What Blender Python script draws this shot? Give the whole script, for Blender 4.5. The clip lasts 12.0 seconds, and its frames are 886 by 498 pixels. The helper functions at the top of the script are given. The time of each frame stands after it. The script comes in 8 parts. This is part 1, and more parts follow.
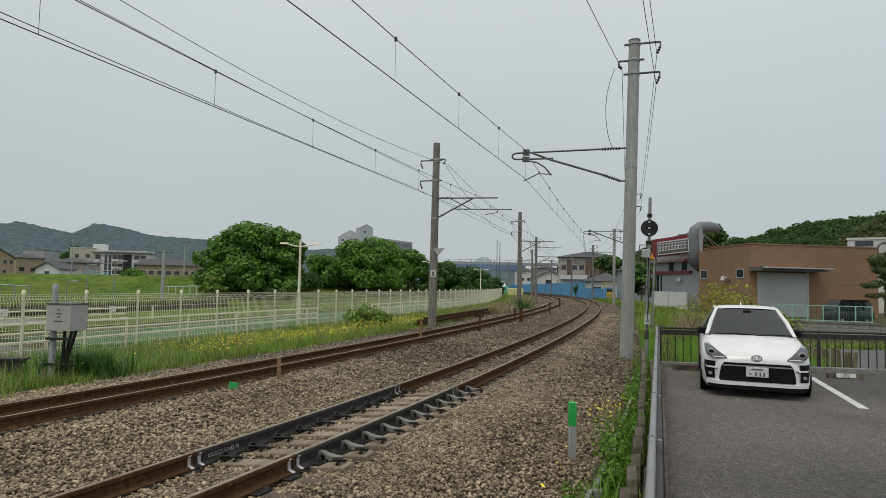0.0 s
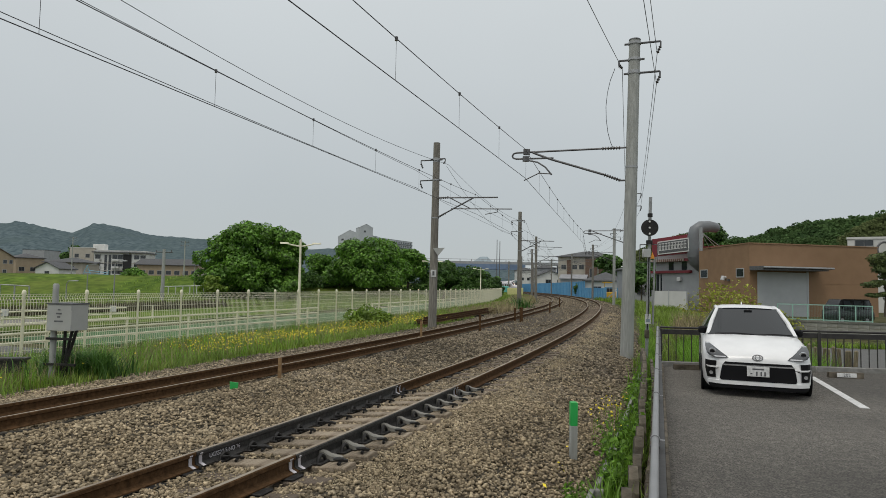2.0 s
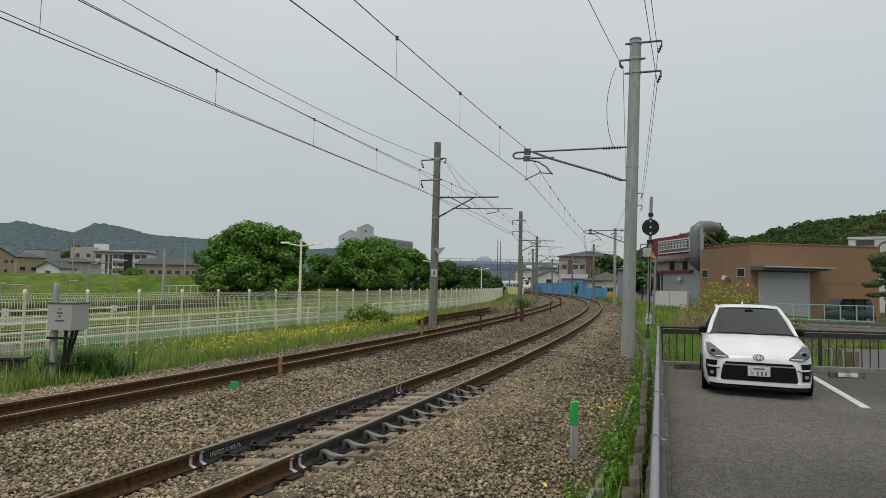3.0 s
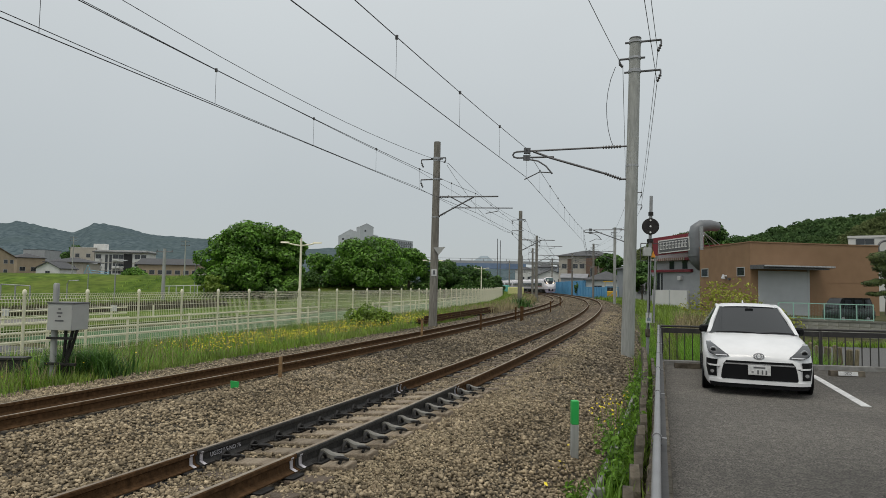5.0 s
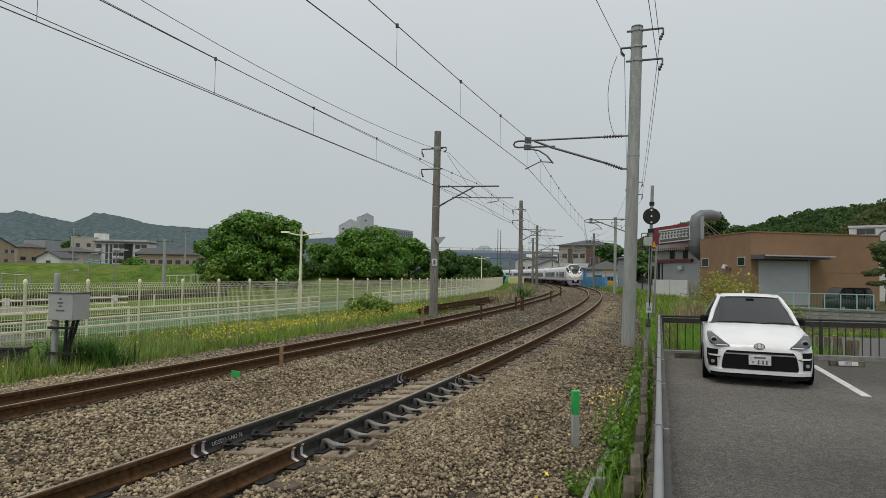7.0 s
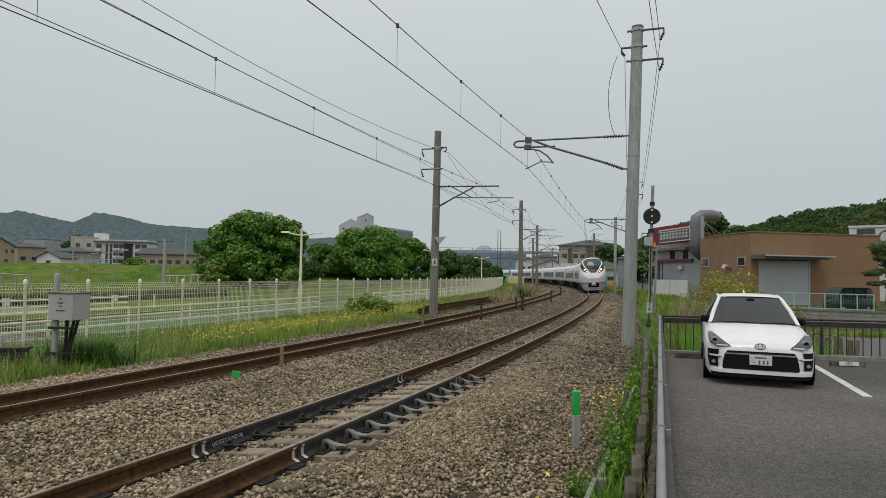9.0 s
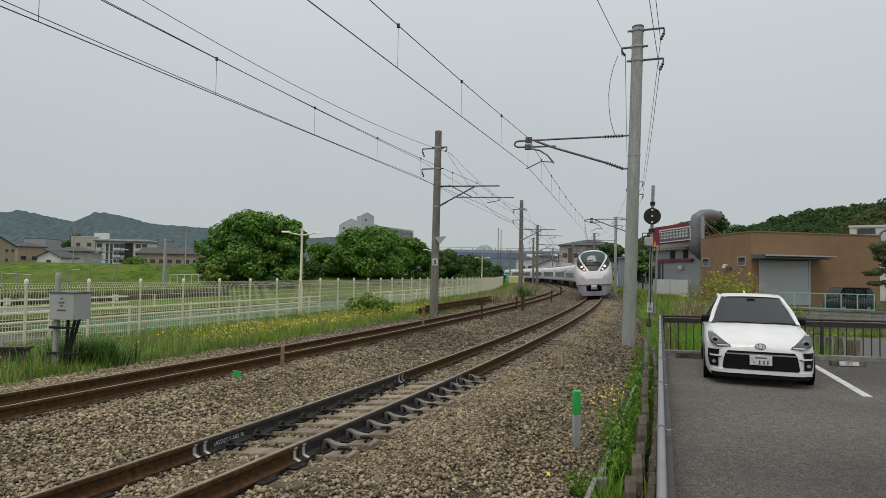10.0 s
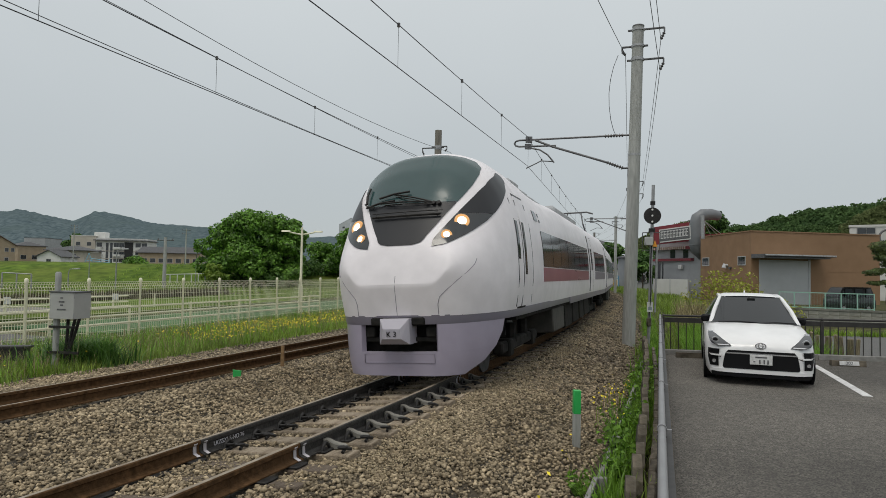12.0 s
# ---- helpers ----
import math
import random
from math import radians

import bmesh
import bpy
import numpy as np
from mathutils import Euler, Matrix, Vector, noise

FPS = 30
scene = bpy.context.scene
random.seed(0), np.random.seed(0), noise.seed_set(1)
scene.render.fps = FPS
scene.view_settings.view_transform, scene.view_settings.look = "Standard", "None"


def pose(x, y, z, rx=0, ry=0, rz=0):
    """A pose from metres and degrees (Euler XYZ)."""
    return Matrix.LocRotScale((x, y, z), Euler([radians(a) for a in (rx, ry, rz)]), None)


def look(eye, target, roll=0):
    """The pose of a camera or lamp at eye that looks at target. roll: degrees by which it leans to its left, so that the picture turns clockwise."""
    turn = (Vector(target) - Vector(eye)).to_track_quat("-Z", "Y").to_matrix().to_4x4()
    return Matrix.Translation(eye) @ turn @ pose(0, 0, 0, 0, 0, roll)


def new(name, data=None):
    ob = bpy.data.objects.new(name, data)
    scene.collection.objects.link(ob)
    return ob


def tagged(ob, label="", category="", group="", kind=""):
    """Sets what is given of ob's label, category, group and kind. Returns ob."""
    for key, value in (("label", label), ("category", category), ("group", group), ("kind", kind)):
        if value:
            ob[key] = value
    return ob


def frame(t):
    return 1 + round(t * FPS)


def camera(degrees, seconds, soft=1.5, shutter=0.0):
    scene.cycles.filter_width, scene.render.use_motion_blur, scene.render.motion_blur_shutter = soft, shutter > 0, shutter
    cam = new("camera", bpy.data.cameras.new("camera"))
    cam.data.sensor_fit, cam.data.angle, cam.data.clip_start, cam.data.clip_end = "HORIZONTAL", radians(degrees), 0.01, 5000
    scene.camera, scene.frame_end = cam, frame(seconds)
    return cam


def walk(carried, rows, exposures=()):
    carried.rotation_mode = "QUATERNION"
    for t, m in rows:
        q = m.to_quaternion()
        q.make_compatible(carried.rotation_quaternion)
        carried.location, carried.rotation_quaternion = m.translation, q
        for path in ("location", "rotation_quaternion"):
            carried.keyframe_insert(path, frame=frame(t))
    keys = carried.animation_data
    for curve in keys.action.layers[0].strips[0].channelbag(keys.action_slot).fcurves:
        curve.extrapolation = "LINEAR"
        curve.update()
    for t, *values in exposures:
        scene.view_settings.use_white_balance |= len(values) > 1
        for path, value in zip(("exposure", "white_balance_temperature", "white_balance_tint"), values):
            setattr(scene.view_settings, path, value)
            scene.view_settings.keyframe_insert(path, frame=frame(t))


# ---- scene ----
cam = camera(70, 12.0, 0.6)
PATH = [
    (0, look((-0.000, -0.000, 1.700), (0.000, 99.836, 7.423), 1.09)),
    (0.5, look((-0.002, -0.001, 1.700), (0.004, 99.836, 7.399), 1.08)),
    (1, look((-0.007, -0.001, 1.699), (0.014, 99.839, 7.346), 1.08)),
    (1.5, look((-0.011, 0.001, 1.700), (0.019, 99.842, 7.338), 1.08)),
    (2, look((-0.014, 0.004, 1.702), (0.008, 99.844, 7.363), 1.06)),
    (2.5, look((-0.017, 0.008, 1.703), (-0.031, 99.849, 7.346), 1.05)),
    (3, look((-0.012, 0.008, 1.697), (-0.102, 99.850, 7.318), 1.08)),
    (5, look((-0.016, 0.015, 1.693), (-0.073, 99.861, 7.249), 0.99)),
    (5.5, look((-0.021, 0.021, 1.695), (-0.042, 99.883, 6.961), 1.00)),
    (6, look((-0.017, 0.027, 1.700), (-0.059, 99.910, 6.548), 1.03)),
    (6.5, look((-0.023, 0.033, 1.698), (-0.030, 99.938, 6.054), 1.04)),
    (7, look((-0.023, 0.033, 1.699), (-0.104, 99.956, 5.626), 1.00)),
    (9, look((-0.031, 0.041, 1.702), (-0.113, 99.964, 5.614), 1.00)),
    (9.5, look((-0.038, 0.028, 1.707), (-0.144, 99.954, 5.560), 1.03)),
    (10, look((-0.037, 0.027, 1.707), (-0.162, 99.953, 5.554), 1.02)),
    (10.5, look((-0.031, 0.034, 1.703), (-0.163, 99.959, 5.574), 1.00)),
    (11, look((-0.029, 0.041, 1.701), (-0.146, 99.966, 5.564), 1.00)),
    (11.5, look((-0.033, 0.039, 1.703), (-0.140, 99.966, 5.521), 1.02)),
    (12, look((-0.041, 0.031, 1.708), (-0.155, 99.961, 5.461), 1.05)),
]
walk(cam, PATH)

# ---- light: an overcast noon ----
world = bpy.data.worlds.new("overcast_sky")
scene.world = world
world.use_nodes = True
wn, wl = world.node_tree.nodes, world.node_tree.links
wn.clear()
w_out = wn.new("ShaderNodeOutputWorld")
w_bg = wn.new("ShaderNodeBackground")
w_sky = wn.new("ShaderNodeTexSky")
w_sky.sky_type, w_sky.sun_disc = "NISHITA", False
w_sky.sun_elevation, w_sky.sun_rotation = radians(62), radians(200)
w_dim = wn.new("ShaderNodeVectorMath")
w_dim.operation = "SCALE"
w_dim.inputs["Scale"].default_value = 0.1
w_co = wn.new("ShaderNodeTexCoord")
w_sep = wn.new("ShaderNodeSeparateXYZ")
w_ramp = wn.new("ShaderNodeValToRGB")
w_ramp.color_ramp.elements[0].position, w_ramp.color_ramp.elements[0].color = 0.0, (0.475, 0.515, 0.53, 1)
w_ramp.color_ramp.elements[1].position, w_ramp.color_ramp.elements[1].color = 0.5, (0.685, 0.725, 0.735, 1)
w_ramp.color_ramp.elements.new(0.14).color = (0.515, 0.555, 0.57, 1)
w_ramp.color_ramp.elements.new(1.0).color = (0.97, 0.97, 0.96, 1)
w_noise = wn.new("ShaderNodeTexNoise")
w_noise.inputs["Scale"].default_value, w_noise.inputs["Detail"].default_value = 2.2, 3
w_map = wn.new("ShaderNodeMapRange")
w_map.inputs["To Min"].default_value, w_map.inputs["To Max"].default_value = 0.94, 1.07
w_mul = wn.new("ShaderNodeVectorMath")
w_mul.operation = "SCALE"
w_mix = wn.new("ShaderNodeMix")
w_mix.data_type = "RGBA"
w_mix.inputs["Factor"].default_value = 0.92
wl.new(w_co.outputs["Generated"], w_sep.inputs[0])
wl.new(w_sep.outputs["Z"], w_ramp.inputs[0])
wl.new(w_co.outputs["Generated"], w_noise.inputs["Vector"])
wl.new(w_noise.outputs["Fac"], w_map.inputs["Value"])
wl.new(w_ramp.outputs["Color"], w_mul.inputs[0])
wl.new(w_map.outputs["Result"], w_mul.inputs["Scale"])
wl.new(w_sky.outputs["Color"], w_dim.inputs[0])
wl.new(w_dim.outputs["Vector"], w_mix.inputs["A"])
wl.new(w_mul.outputs["Vector"], w_mix.inputs["B"])
wl.new(w_mix.outputs["Result"], w_bg.inputs["Color"])
wl.new(w_bg.outputs["Background"], w_out.inputs["Surface"])
w_bg.inputs["Strength"].default_value = 1.0
sun = new("sun", bpy.data.lights.new("sun", "SUN"))
sun.data.energy, sun.data.angle, sun.data.color = 1.0, radians(25), (1.0, 0.94, 0.84)
sun.matrix_world = look((0, 0, 50), (12, 20, 0))
scene.view_settings.exposure = 0.0

# ---- building helpers ----
class Geo:
    """Collects vertices and faces for one mesh."""

    def __init__(self):
        self.v, self.f = [], []

    def add(self, verts, faces, m=None):
        k = len(self.v)
        self.v += [tuple(m @ Vector(p)) for p in verts] if m is not None else [tuple(p) for p in verts]
        self.f += [tuple(i + k for i in q) for q in faces]
        return self

    def box(self, x0, x1, y0, y1, z0, z1, m=None, b=0.0):
        """A box; b cuts its upright edges and its top edges."""
        if b:
            ring = lambda e, z: [(x0 + e, y0 + b, z), (x0 + b, y0 + e, z), (x1 - b, y0 + e, z), (x1 - e, y0 + b, z), (x1 - e, y1 - b, z), (x1 - b, y1 - e, z), (x0 + b, y1 - e, z), (x0 + e, y1 - b, z)]
            vs = ring(b, z0) + ring(0, z0 + b) + ring(0, z1 - b) + ring(b, z1)
            vs[:8] = [(min(max(x, x0 + b), x1 - b), min(max(y, y0 + b), y1 - b), z) for x, y, z in vs[:8]]
            fs = [tuple(range(7, -1, -1)), tuple(range(24, 32))]
            for r in range(3):
                fs += [(r * 8 + i, r * 8 + (i + 1) % 8, r * 8 + 8 + (i + 1) % 8, r * 8 + 8 + i) for i in range(8)]
            return self.add(vs, fs, m)
        vs = [(x, y, z) for z in (z0, z1) for x, y in ((x0, y0), (x1, y0), (x1, y1), (x0, y1))]
        return self.add(vs, [(3, 2, 1, 0), (4, 5, 6, 7), (0, 1, 5, 4), (1, 2, 6, 5), (2, 3, 7, 6), (3, 0, 4, 7)], m)

    def tube(self, pts, radii, n=8, cap=True):
        """A round bar along points."""
        pts = [Vector(p) for p in pts]
        if not hasattr(radii, "__len__"):
            radii = [radii] * len(pts)
        rings, up = [], None
        for i, p in enumerate(pts):
            d = (pts[min(i + 1, len(pts) - 1)] - pts[max(i - 1, 0)]).normalized()
            if up is None:
                up = d.orthogonal().normalized()
            up = (up - d * up.dot(d)).normalized()
            w = d.cross(up)
            rings.append([p + (up * math.cos(a) + w * math.sin(a)) * radii[i] for a in (2 * math.pi * k / n for k in range(n))])
        return self.loft(rings, cap)

    def loft(self, rings, cap=True, closed=True):
        n = len(rings[0])
        vs = [p for r in rings for p in r]
        m = n if closed else n - 1
        fs = [(i * n + k, i * n + (k + 1) % n, (i + 1) * n + (k + 1) % n, (i + 1) * n + k) for i in range(len(rings) - 1) for k in range(m)]
        if cap:
            fs += [tuple(range(n - 1, -1, -1)), tuple(range((len(rings) - 1) * n, len(rings) * n))]
        return self.add(vs, fs)

    def prism(self, outline, d0, d1, m=None):
        """An outline in x, z pushed through y from d0 to d1."""
        n = len(outline)
        vs = [(x, d0, z) for x, z in outline] + [(x, d1, z) for x, z in outline]
        fs = [tuple(range(n)), tuple(range(2 * n - 1, n - 1, -1))] + [(k, k + n, (k + 1) % n + n, (k + 1) % n) for k in range(n)]
        return self.add(vs, fs, m)

    def mesh(self, name, material, smooth=True):
        me = bpy.data.meshes.new(name)
        me.from_pydata(self.v, [], self.f)
        bm = bmesh.new()
        bm.from_mesh(me)
        bmesh.ops.recalc_face_normals(bm, faces=bm.faces)
        bm.to_mesh(me)
        bm.free()
        me.materials.append(material)
        if smooth:
            me.shade_smooth()
            me.set_sharp_from_angle(angle=radians(38))
        return me


def part(name, geo, material, parent=None, label="", smooth=True):
    ob = new(name, geo.mesh(name, material, smooth))
    ob.parent = parent
    return tagged(ob, label)


def thing(name, label, category, m=None, group="", kind=""):
    ob = new(name)
    ob.empty_display_size = 0.2
    if m is not None:
        ob.matrix_world = m
    return tagged(ob, label, category, group, kind)


def solid(name, geo, material, label, category="", group="", kind="", m=None, smooth=True):
    ob = new(name, geo.mesh(name, material, smooth))
    if m is not None:
        ob.matrix_world = m
    return tagged(ob, label, category, group, kind)


def array_mesh(name, verts, faces, material, smooth=False):
    """A mesh of many small pieces from number arrays."""
    me = bpy.data.meshes.new(name)
    verts, faces = np.asarray(verts, np.float32), np.asarray(faces, np.int32)
    k = faces.shape[1]
    me.vertices.add(len(verts))
    me.vertices.foreach_set("co", verts.ravel())
    me.loops.add(faces.size)
    me.loops.foreach_set("vertex_index", faces.ravel())
    me.polygons.add(len(faces))
    me.polygons.foreach_set("loop_start", np.arange(len(faces), dtype=np.int32) * k)
    me.update(calc_edges=True)
    me.validate()
    me.materials.append(material)
    if smooth:
        me.shade_smooth()
    return me


def along(a, b):
    """The pose at a with x towards b and z up."""
    a, b = Vector(a), Vector(b)
    d = (b - a).normalized()
    s = Vector((0, 0, 1)).cross(d).normalized()
    m = Matrix((d, s, d.cross(s))).transposed().to_4x4()
    m.translation = a
    return m


# ---- materials ----
def mat(name, c1, c2, scale=6.0, rough=0.8, bump=0.0, metal=0.0, big=0.6, c3=None, bump_scale=None, island=0.0, rnd=0.0, spec=0.5, stretch=None, thin=0.0, patch=None):
    """Two colours in a fine grain, a third in large patches, with relief."""
    m = bpy.data.materials.new(name)
    m.use_nodes = True
    nt = m.node_tree
    n, l = nt.nodes, nt.links
    p = n["Principled BSDF"]
    co = n.new("ShaderNodeTexCoord")
    src = co.outputs["Object"]
    if stretch:
        mp = n.new("ShaderNodeMapping")
        mp.inputs["Scale"].default_value = stretch
        l.new(src, mp.inputs["Vector"])
        src = mp.outputs["Vector"]
    fine = n.new("ShaderNodeTexNoise")
    fine.inputs["Scale"].default_value, fine.inputs["Detail"].default_value = scale, 6
    l.new(src, fine.inputs["Vector"])
    ramp = n.new("ShaderNodeValToRGB")
    ramp.color_ramp.elements[0].position, ramp.color_ramp.elements[1].position = 0.33, 0.67
    ramp.color_ramp.elements[0].color, ramp.color_ramp.elements[1].color = (*c1, 1), (*c2, 1)
    l.new(fine.outputs["Fac"], ramp.inputs["Fac"])
    col = ramp.outputs["Color"]
    wide = n.new("ShaderNodeTexNoise")
    wide.inputs["Scale"].default_value, wide.inputs["Detail"].default_value = scale * 0.13, 4
    l.new(src, wide.inputs["Vector"])
    if c3:
        mr = n.new("ShaderNodeMapRange")
        mr.inputs["From Min"].default_value, mr.inputs["From Max"].default_value = 0.42, 0.68
        mr.inputs["To Max"].default_value = big
        l.new(wide.outputs["Fac"], mr.inputs["Value"])
        mix = n.new("ShaderNodeMix")
        mix.data_type = "RGBA"
        l.new(mr.outputs["Result"], mix.inputs["Factor"])
        l.new(col, mix.inputs["A"])
        mix.inputs["B"].default_value = (*c3, 1)
        col = mix.outputs["Result"]
    for amount, node, out in ((island, "ShaderNodeNewGeometry", "Random Per Island"), (rnd, "ShaderNodeObjectInfo", "Random")):
        if amount:
            g = n.new(node)
            mr = n.new("ShaderNodeMapRange")
            mr.inputs["To Min"].default_value, mr.inputs["To Max"].default_value = 1 - amount, 1 + amount
            l.new(g.outputs[out], mr.inputs["Value"])
            sc = n.new("ShaderNodeVectorMath")
            sc.operation = "SCALE"
            l.new(col, sc.inputs[0])
            l.new(mr.outputs["Result"], sc.inputs["Scale"])
            col = sc.outputs["Vector"]
    if patch:
        # broad worn and stained areas: scale, least and most
        pn = n.new("ShaderNodeTexNoise")
        pn.inputs["Scale"].default_value, pn.inputs["Detail"].default_value = patch[0], 5
        l.new(co.outputs["Object"], pn.inputs["Vector"])
        mr = n.new("ShaderNodeMapRange")
        mr.inputs["From Min"].default_value, mr.inputs["From Max"].default_value = 0.36, 0.64
        mr.inputs["To Min"].default_value, mr.inputs["To Max"].default_value = patch[1], patch[2]
        l.new(pn.outputs["Fac"], mr.inputs["Value"])
        sc = n.new("ShaderNodeVectorMath")
        sc.operation = "SCALE"
        l.new(col, sc.inputs[0])
        l.new(mr.outputs["Result"], sc.inputs["Scale"])
        col = sc.outputs["Vector"]
    l.new(col, p.inputs["Base Color"])
    rr = n.new("ShaderNodeMapRange")
    rr.inputs["To Min"].default_value, rr.inputs["To Max"].default_value = max(rough - 0.1, 0.02), min(rough + 0.1, 1)
    l.new(wide.outputs["Fac"], rr.inputs["Value"])
    l.new(rr.outputs["Result"], p.inputs["Roughness"])
    p.inputs["Metallic"].default_value = metal
    p.inputs["Specular IOR Level"].default_value = spec
    if thin:
        # leaves and blades let some light through
        tr = n.new("ShaderNodeBsdfTranslucent")
        l.new(col, tr.inputs["Color"])
        ms = n.new("ShaderNodeMixShader")
        ms.inputs["Fac"].default_value = thin
        l.new(p.outputs["BSDF"], ms.inputs[1])
        l.new(tr.outputs["BSDF"], ms.inputs[2])
        l.new(ms.outputs["Shader"], n["Material Output"].inputs["Surface"])
    if bump:
        bn = n.new("ShaderNodeTexNoise")
        bn.inputs["Scale"].default_value, bn.inputs["Detail"].default_value = bump_scale or scale * 2, 5
        l.new(src, bn.inputs["Vector"])
        b = n.new("ShaderNodeBump")
        b.inputs["Strength"].default_value, b.inputs["Distance"].default_value = min(bump, 1), 0.03
        l.new(bn.outputs["Fac"], b.inputs["Height"])
        l.new(b.outputs["Normal"], p.inputs["Normal"])
    return m


def plain(name, c, rough=0.4, metal=0.0, spec=0.5, coat=0.0):
    """A smooth painted, glazed or plastic surface with faint dirt."""
    m = mat(name, [x * 0.94 for x in c], [min(x * 1.04, 1) for x in c], 3.0, rough, 0, metal, spec=spec)
    m.node_tree.nodes["Principled BSDF"].inputs["Coat Weight"].default_value = coat
    m.node_tree.nodes["Principled BSDF"].inputs["Coat Roughness"].default_value = 0.04
    return m


def glow(name, c, strength):
    m = plain(name, c, 0.2)
    p = m.node_tree.nodes["Principled BSDF"]
    p.inputs["Emission Color"].default_value = (*c, 1)
    p.inputs["Emission Strength"].default_value = strength
    return m


M_STONE = mat("ballast_stone", (0.15, 0.117, 0.076), (0.46, 0.37, 0.245), 14, 0.92, 0.2, c3=(0.3, 0.25, 0.175), big=0.6, island=0.58, spec=0.2, patch=(0.45, 0.78, 1.12))
# a darker stone, laid from the middle distance on
M_STONE_DARK = mat("dark_ballast_stone", (0.09, 0.074, 0.052), (0.32, 0.265, 0.185), 14, 0.92, 0.5, c3=(0.19, 0.16, 0.125), big=0.6, island=0.68, spec=0.15, patch=(0.3, 0.75, 1.15))
M_FINES = mat("dusty_fines", (0.27, 0.215, 0.135), (0.46, 0.385, 0.26), 20, 0.95, 0.4, c3=(0.3, 0.24, 0.16), island=0.35, spec=0.15)
# the bed's near-black colour holds the shade between the loose stones
M_BALLAST = mat("shaded_ballast_bed", (0.012, 0.01, 0.006), (0.08, 0.064, 0.042), 18, 0.95, 1.0, c3=(0.11, 0.082, 0.05), big=0.6, bump_scale=22)
M_SOIL = mat("rough_grass_ground", (0.03, 0.038, 0.016), (0.10, 0.11, 0.045), 3.5, 0.95, 0.8, c3=(0.13, 0.10, 0.06), big=0.55, bump_scale=14, spec=0.1)
M_FIELD = mat("mown_grass", (0.04, 0.08, 0.01), (0.125, 0.19, 0.028), 0.9, 0.95, 0.6, c3=(0.14, 0.16, 0.04), big=0.6, bump_scale=6, spec=0.08, patch=(0.06, 0.8, 1.2))
M_ASPHALT = mat("old_asphalt", (0.03, 0.028, 0.024), (0.25, 0.23, 0.2), 75, 0.85, 0.8, c3=(0.085, 0.079, 0.07), big=0.55, bump_scale=110, patch=(0.32, 0.7, 1.3))
M_ROAD = mat("grey_road", (0.075, 0.075, 0.073), (0.12, 0.12, 0.115), 20, 0.85, 0.3, c3=(0.13, 0.125, 0.12))
M_RUST = mat("rusty_rail_steel", (0.05, 0.027, 0.012), (0.115, 0.063, 0.03), 18, 0.9, 0.4, c3=(0.07, 0.04, 0.02), spec=0.12)
M_RAILTOP = mat("worn_rail_head", (0.22, 0.18, 0.13), (0.36, 0.30, 0.225), 12, 0.55, 0.1, metal=0.2, c3=(0.2, 0.14, 0.09))
M_DARKRAIL = mat("dark_grey_rail", (0.03, 0.028, 0.026), (0.06, 0.055, 0.05), 15, 0.6, 0.3, metal=0.3)
M_SLEEPER = mat("weathered_sleeper", (0.22, 0.17, 0.115), (0.40, 0.335, 0.25), 8, 0.9, 0.6, c3=(0.16, 0.12, 0.085), rnd=0.25, stretch=(0.6, 5, 5))
M_IRON = mat("black_iron", (0.012, 0.011, 0.011), (0.03, 0.028, 0.026), 10, 0.6, 0.3, metal=0.3)
M_BRACE = mat("grey_brace", (0.12, 0.115, 0.1), (0.27, 0.255, 0.22), 10, 0.6, 0.3, metal=0.2)
M_CONC = mat("pole_concrete", (0.31, 0.318, 0.3), (0.43, 0.438, 0.415), 5, 0.85, 0.3, c3=(0.23, 0.235, 0.22), stretch=(4, 4, 0.5), spec=0.25)
M_CONC_OLD = mat("dark_old_concrete", (0.042, 0.033, 0.023), (0.16, 0.133, 0.1), 7, 0.9, 0.7, c3=(0.07, 0.07, 0.05), rnd=0.25)
M_CONC_BROWN = mat("brown_pole", (0.17, 0.16, 0.14), (0.31, 0.29, 0.255), 5, 0.85, 0.3, c3=(0.11, 0.1, 0.085), stretch=(4, 4, 0.5), spec=0.2)
M_BLOCKWALL = mat("stained_block_wall", (0.13, 0.13, 0.115), (0.24, 0.235, 0.21), 3, 0.9, 0.4, c3=(0.13, 0.135, 0.115), big=0.8)
M_GALV = mat("galvanised_steel", (0.3, 0.305, 0.31), (0.42, 0.425, 0.43), 8, 0.5, 0.05, metal=0.5)
M_STEEL = mat("dark_steel", (0.10, 0.10, 0.105), (0.17, 0.17, 0.175), 8, 0.55, 0.1, metal=0.5)
M_WIRE = plain("dark_wire", (0.05, 0.05, 0.055), 0.5, 0.5)
M_INSUL = plain("porcelain", (0.09, 0.085, 0.085), 0.3)
M_CREAM = mat("cream_paint", (0.8, 0.76, 0.57), (0.87, 0.83, 0.66), 4, 0.5, 0.05, c3=(0.7, 0.65, 0.47), big=0.4)
M_GREYPAINT = mat("grey_box_paint", (0.38, 0.385, 0.37), (0.45, 0.455, 0.44), 3, 0.55, 0.03, c3=(0.34, 0.34, 0.32))
M_BLACKPAINT = mat("dark_brown_paint", (0.02, 0.018, 0.017), (0.04, 0.036, 0.033), 6, 0.5, 0.1)
M_RAILGREY = mat("silver_tube", (0.22, 0.22, 0.225), (0.29, 0.29, 0.295), 5, 0.4, 0.03, metal=0.3)
M_WHITE = mat("white_road_paint", (0.55, 0.55, 0.54), (0.72, 0.72, 0.71), 25, 0.8, 0.2, c3=(0.4, 0.4, 0.39))
M_GREENPAINT = plain("bright_green_paint", (0.03, 0.42, 0.09), 0.5)
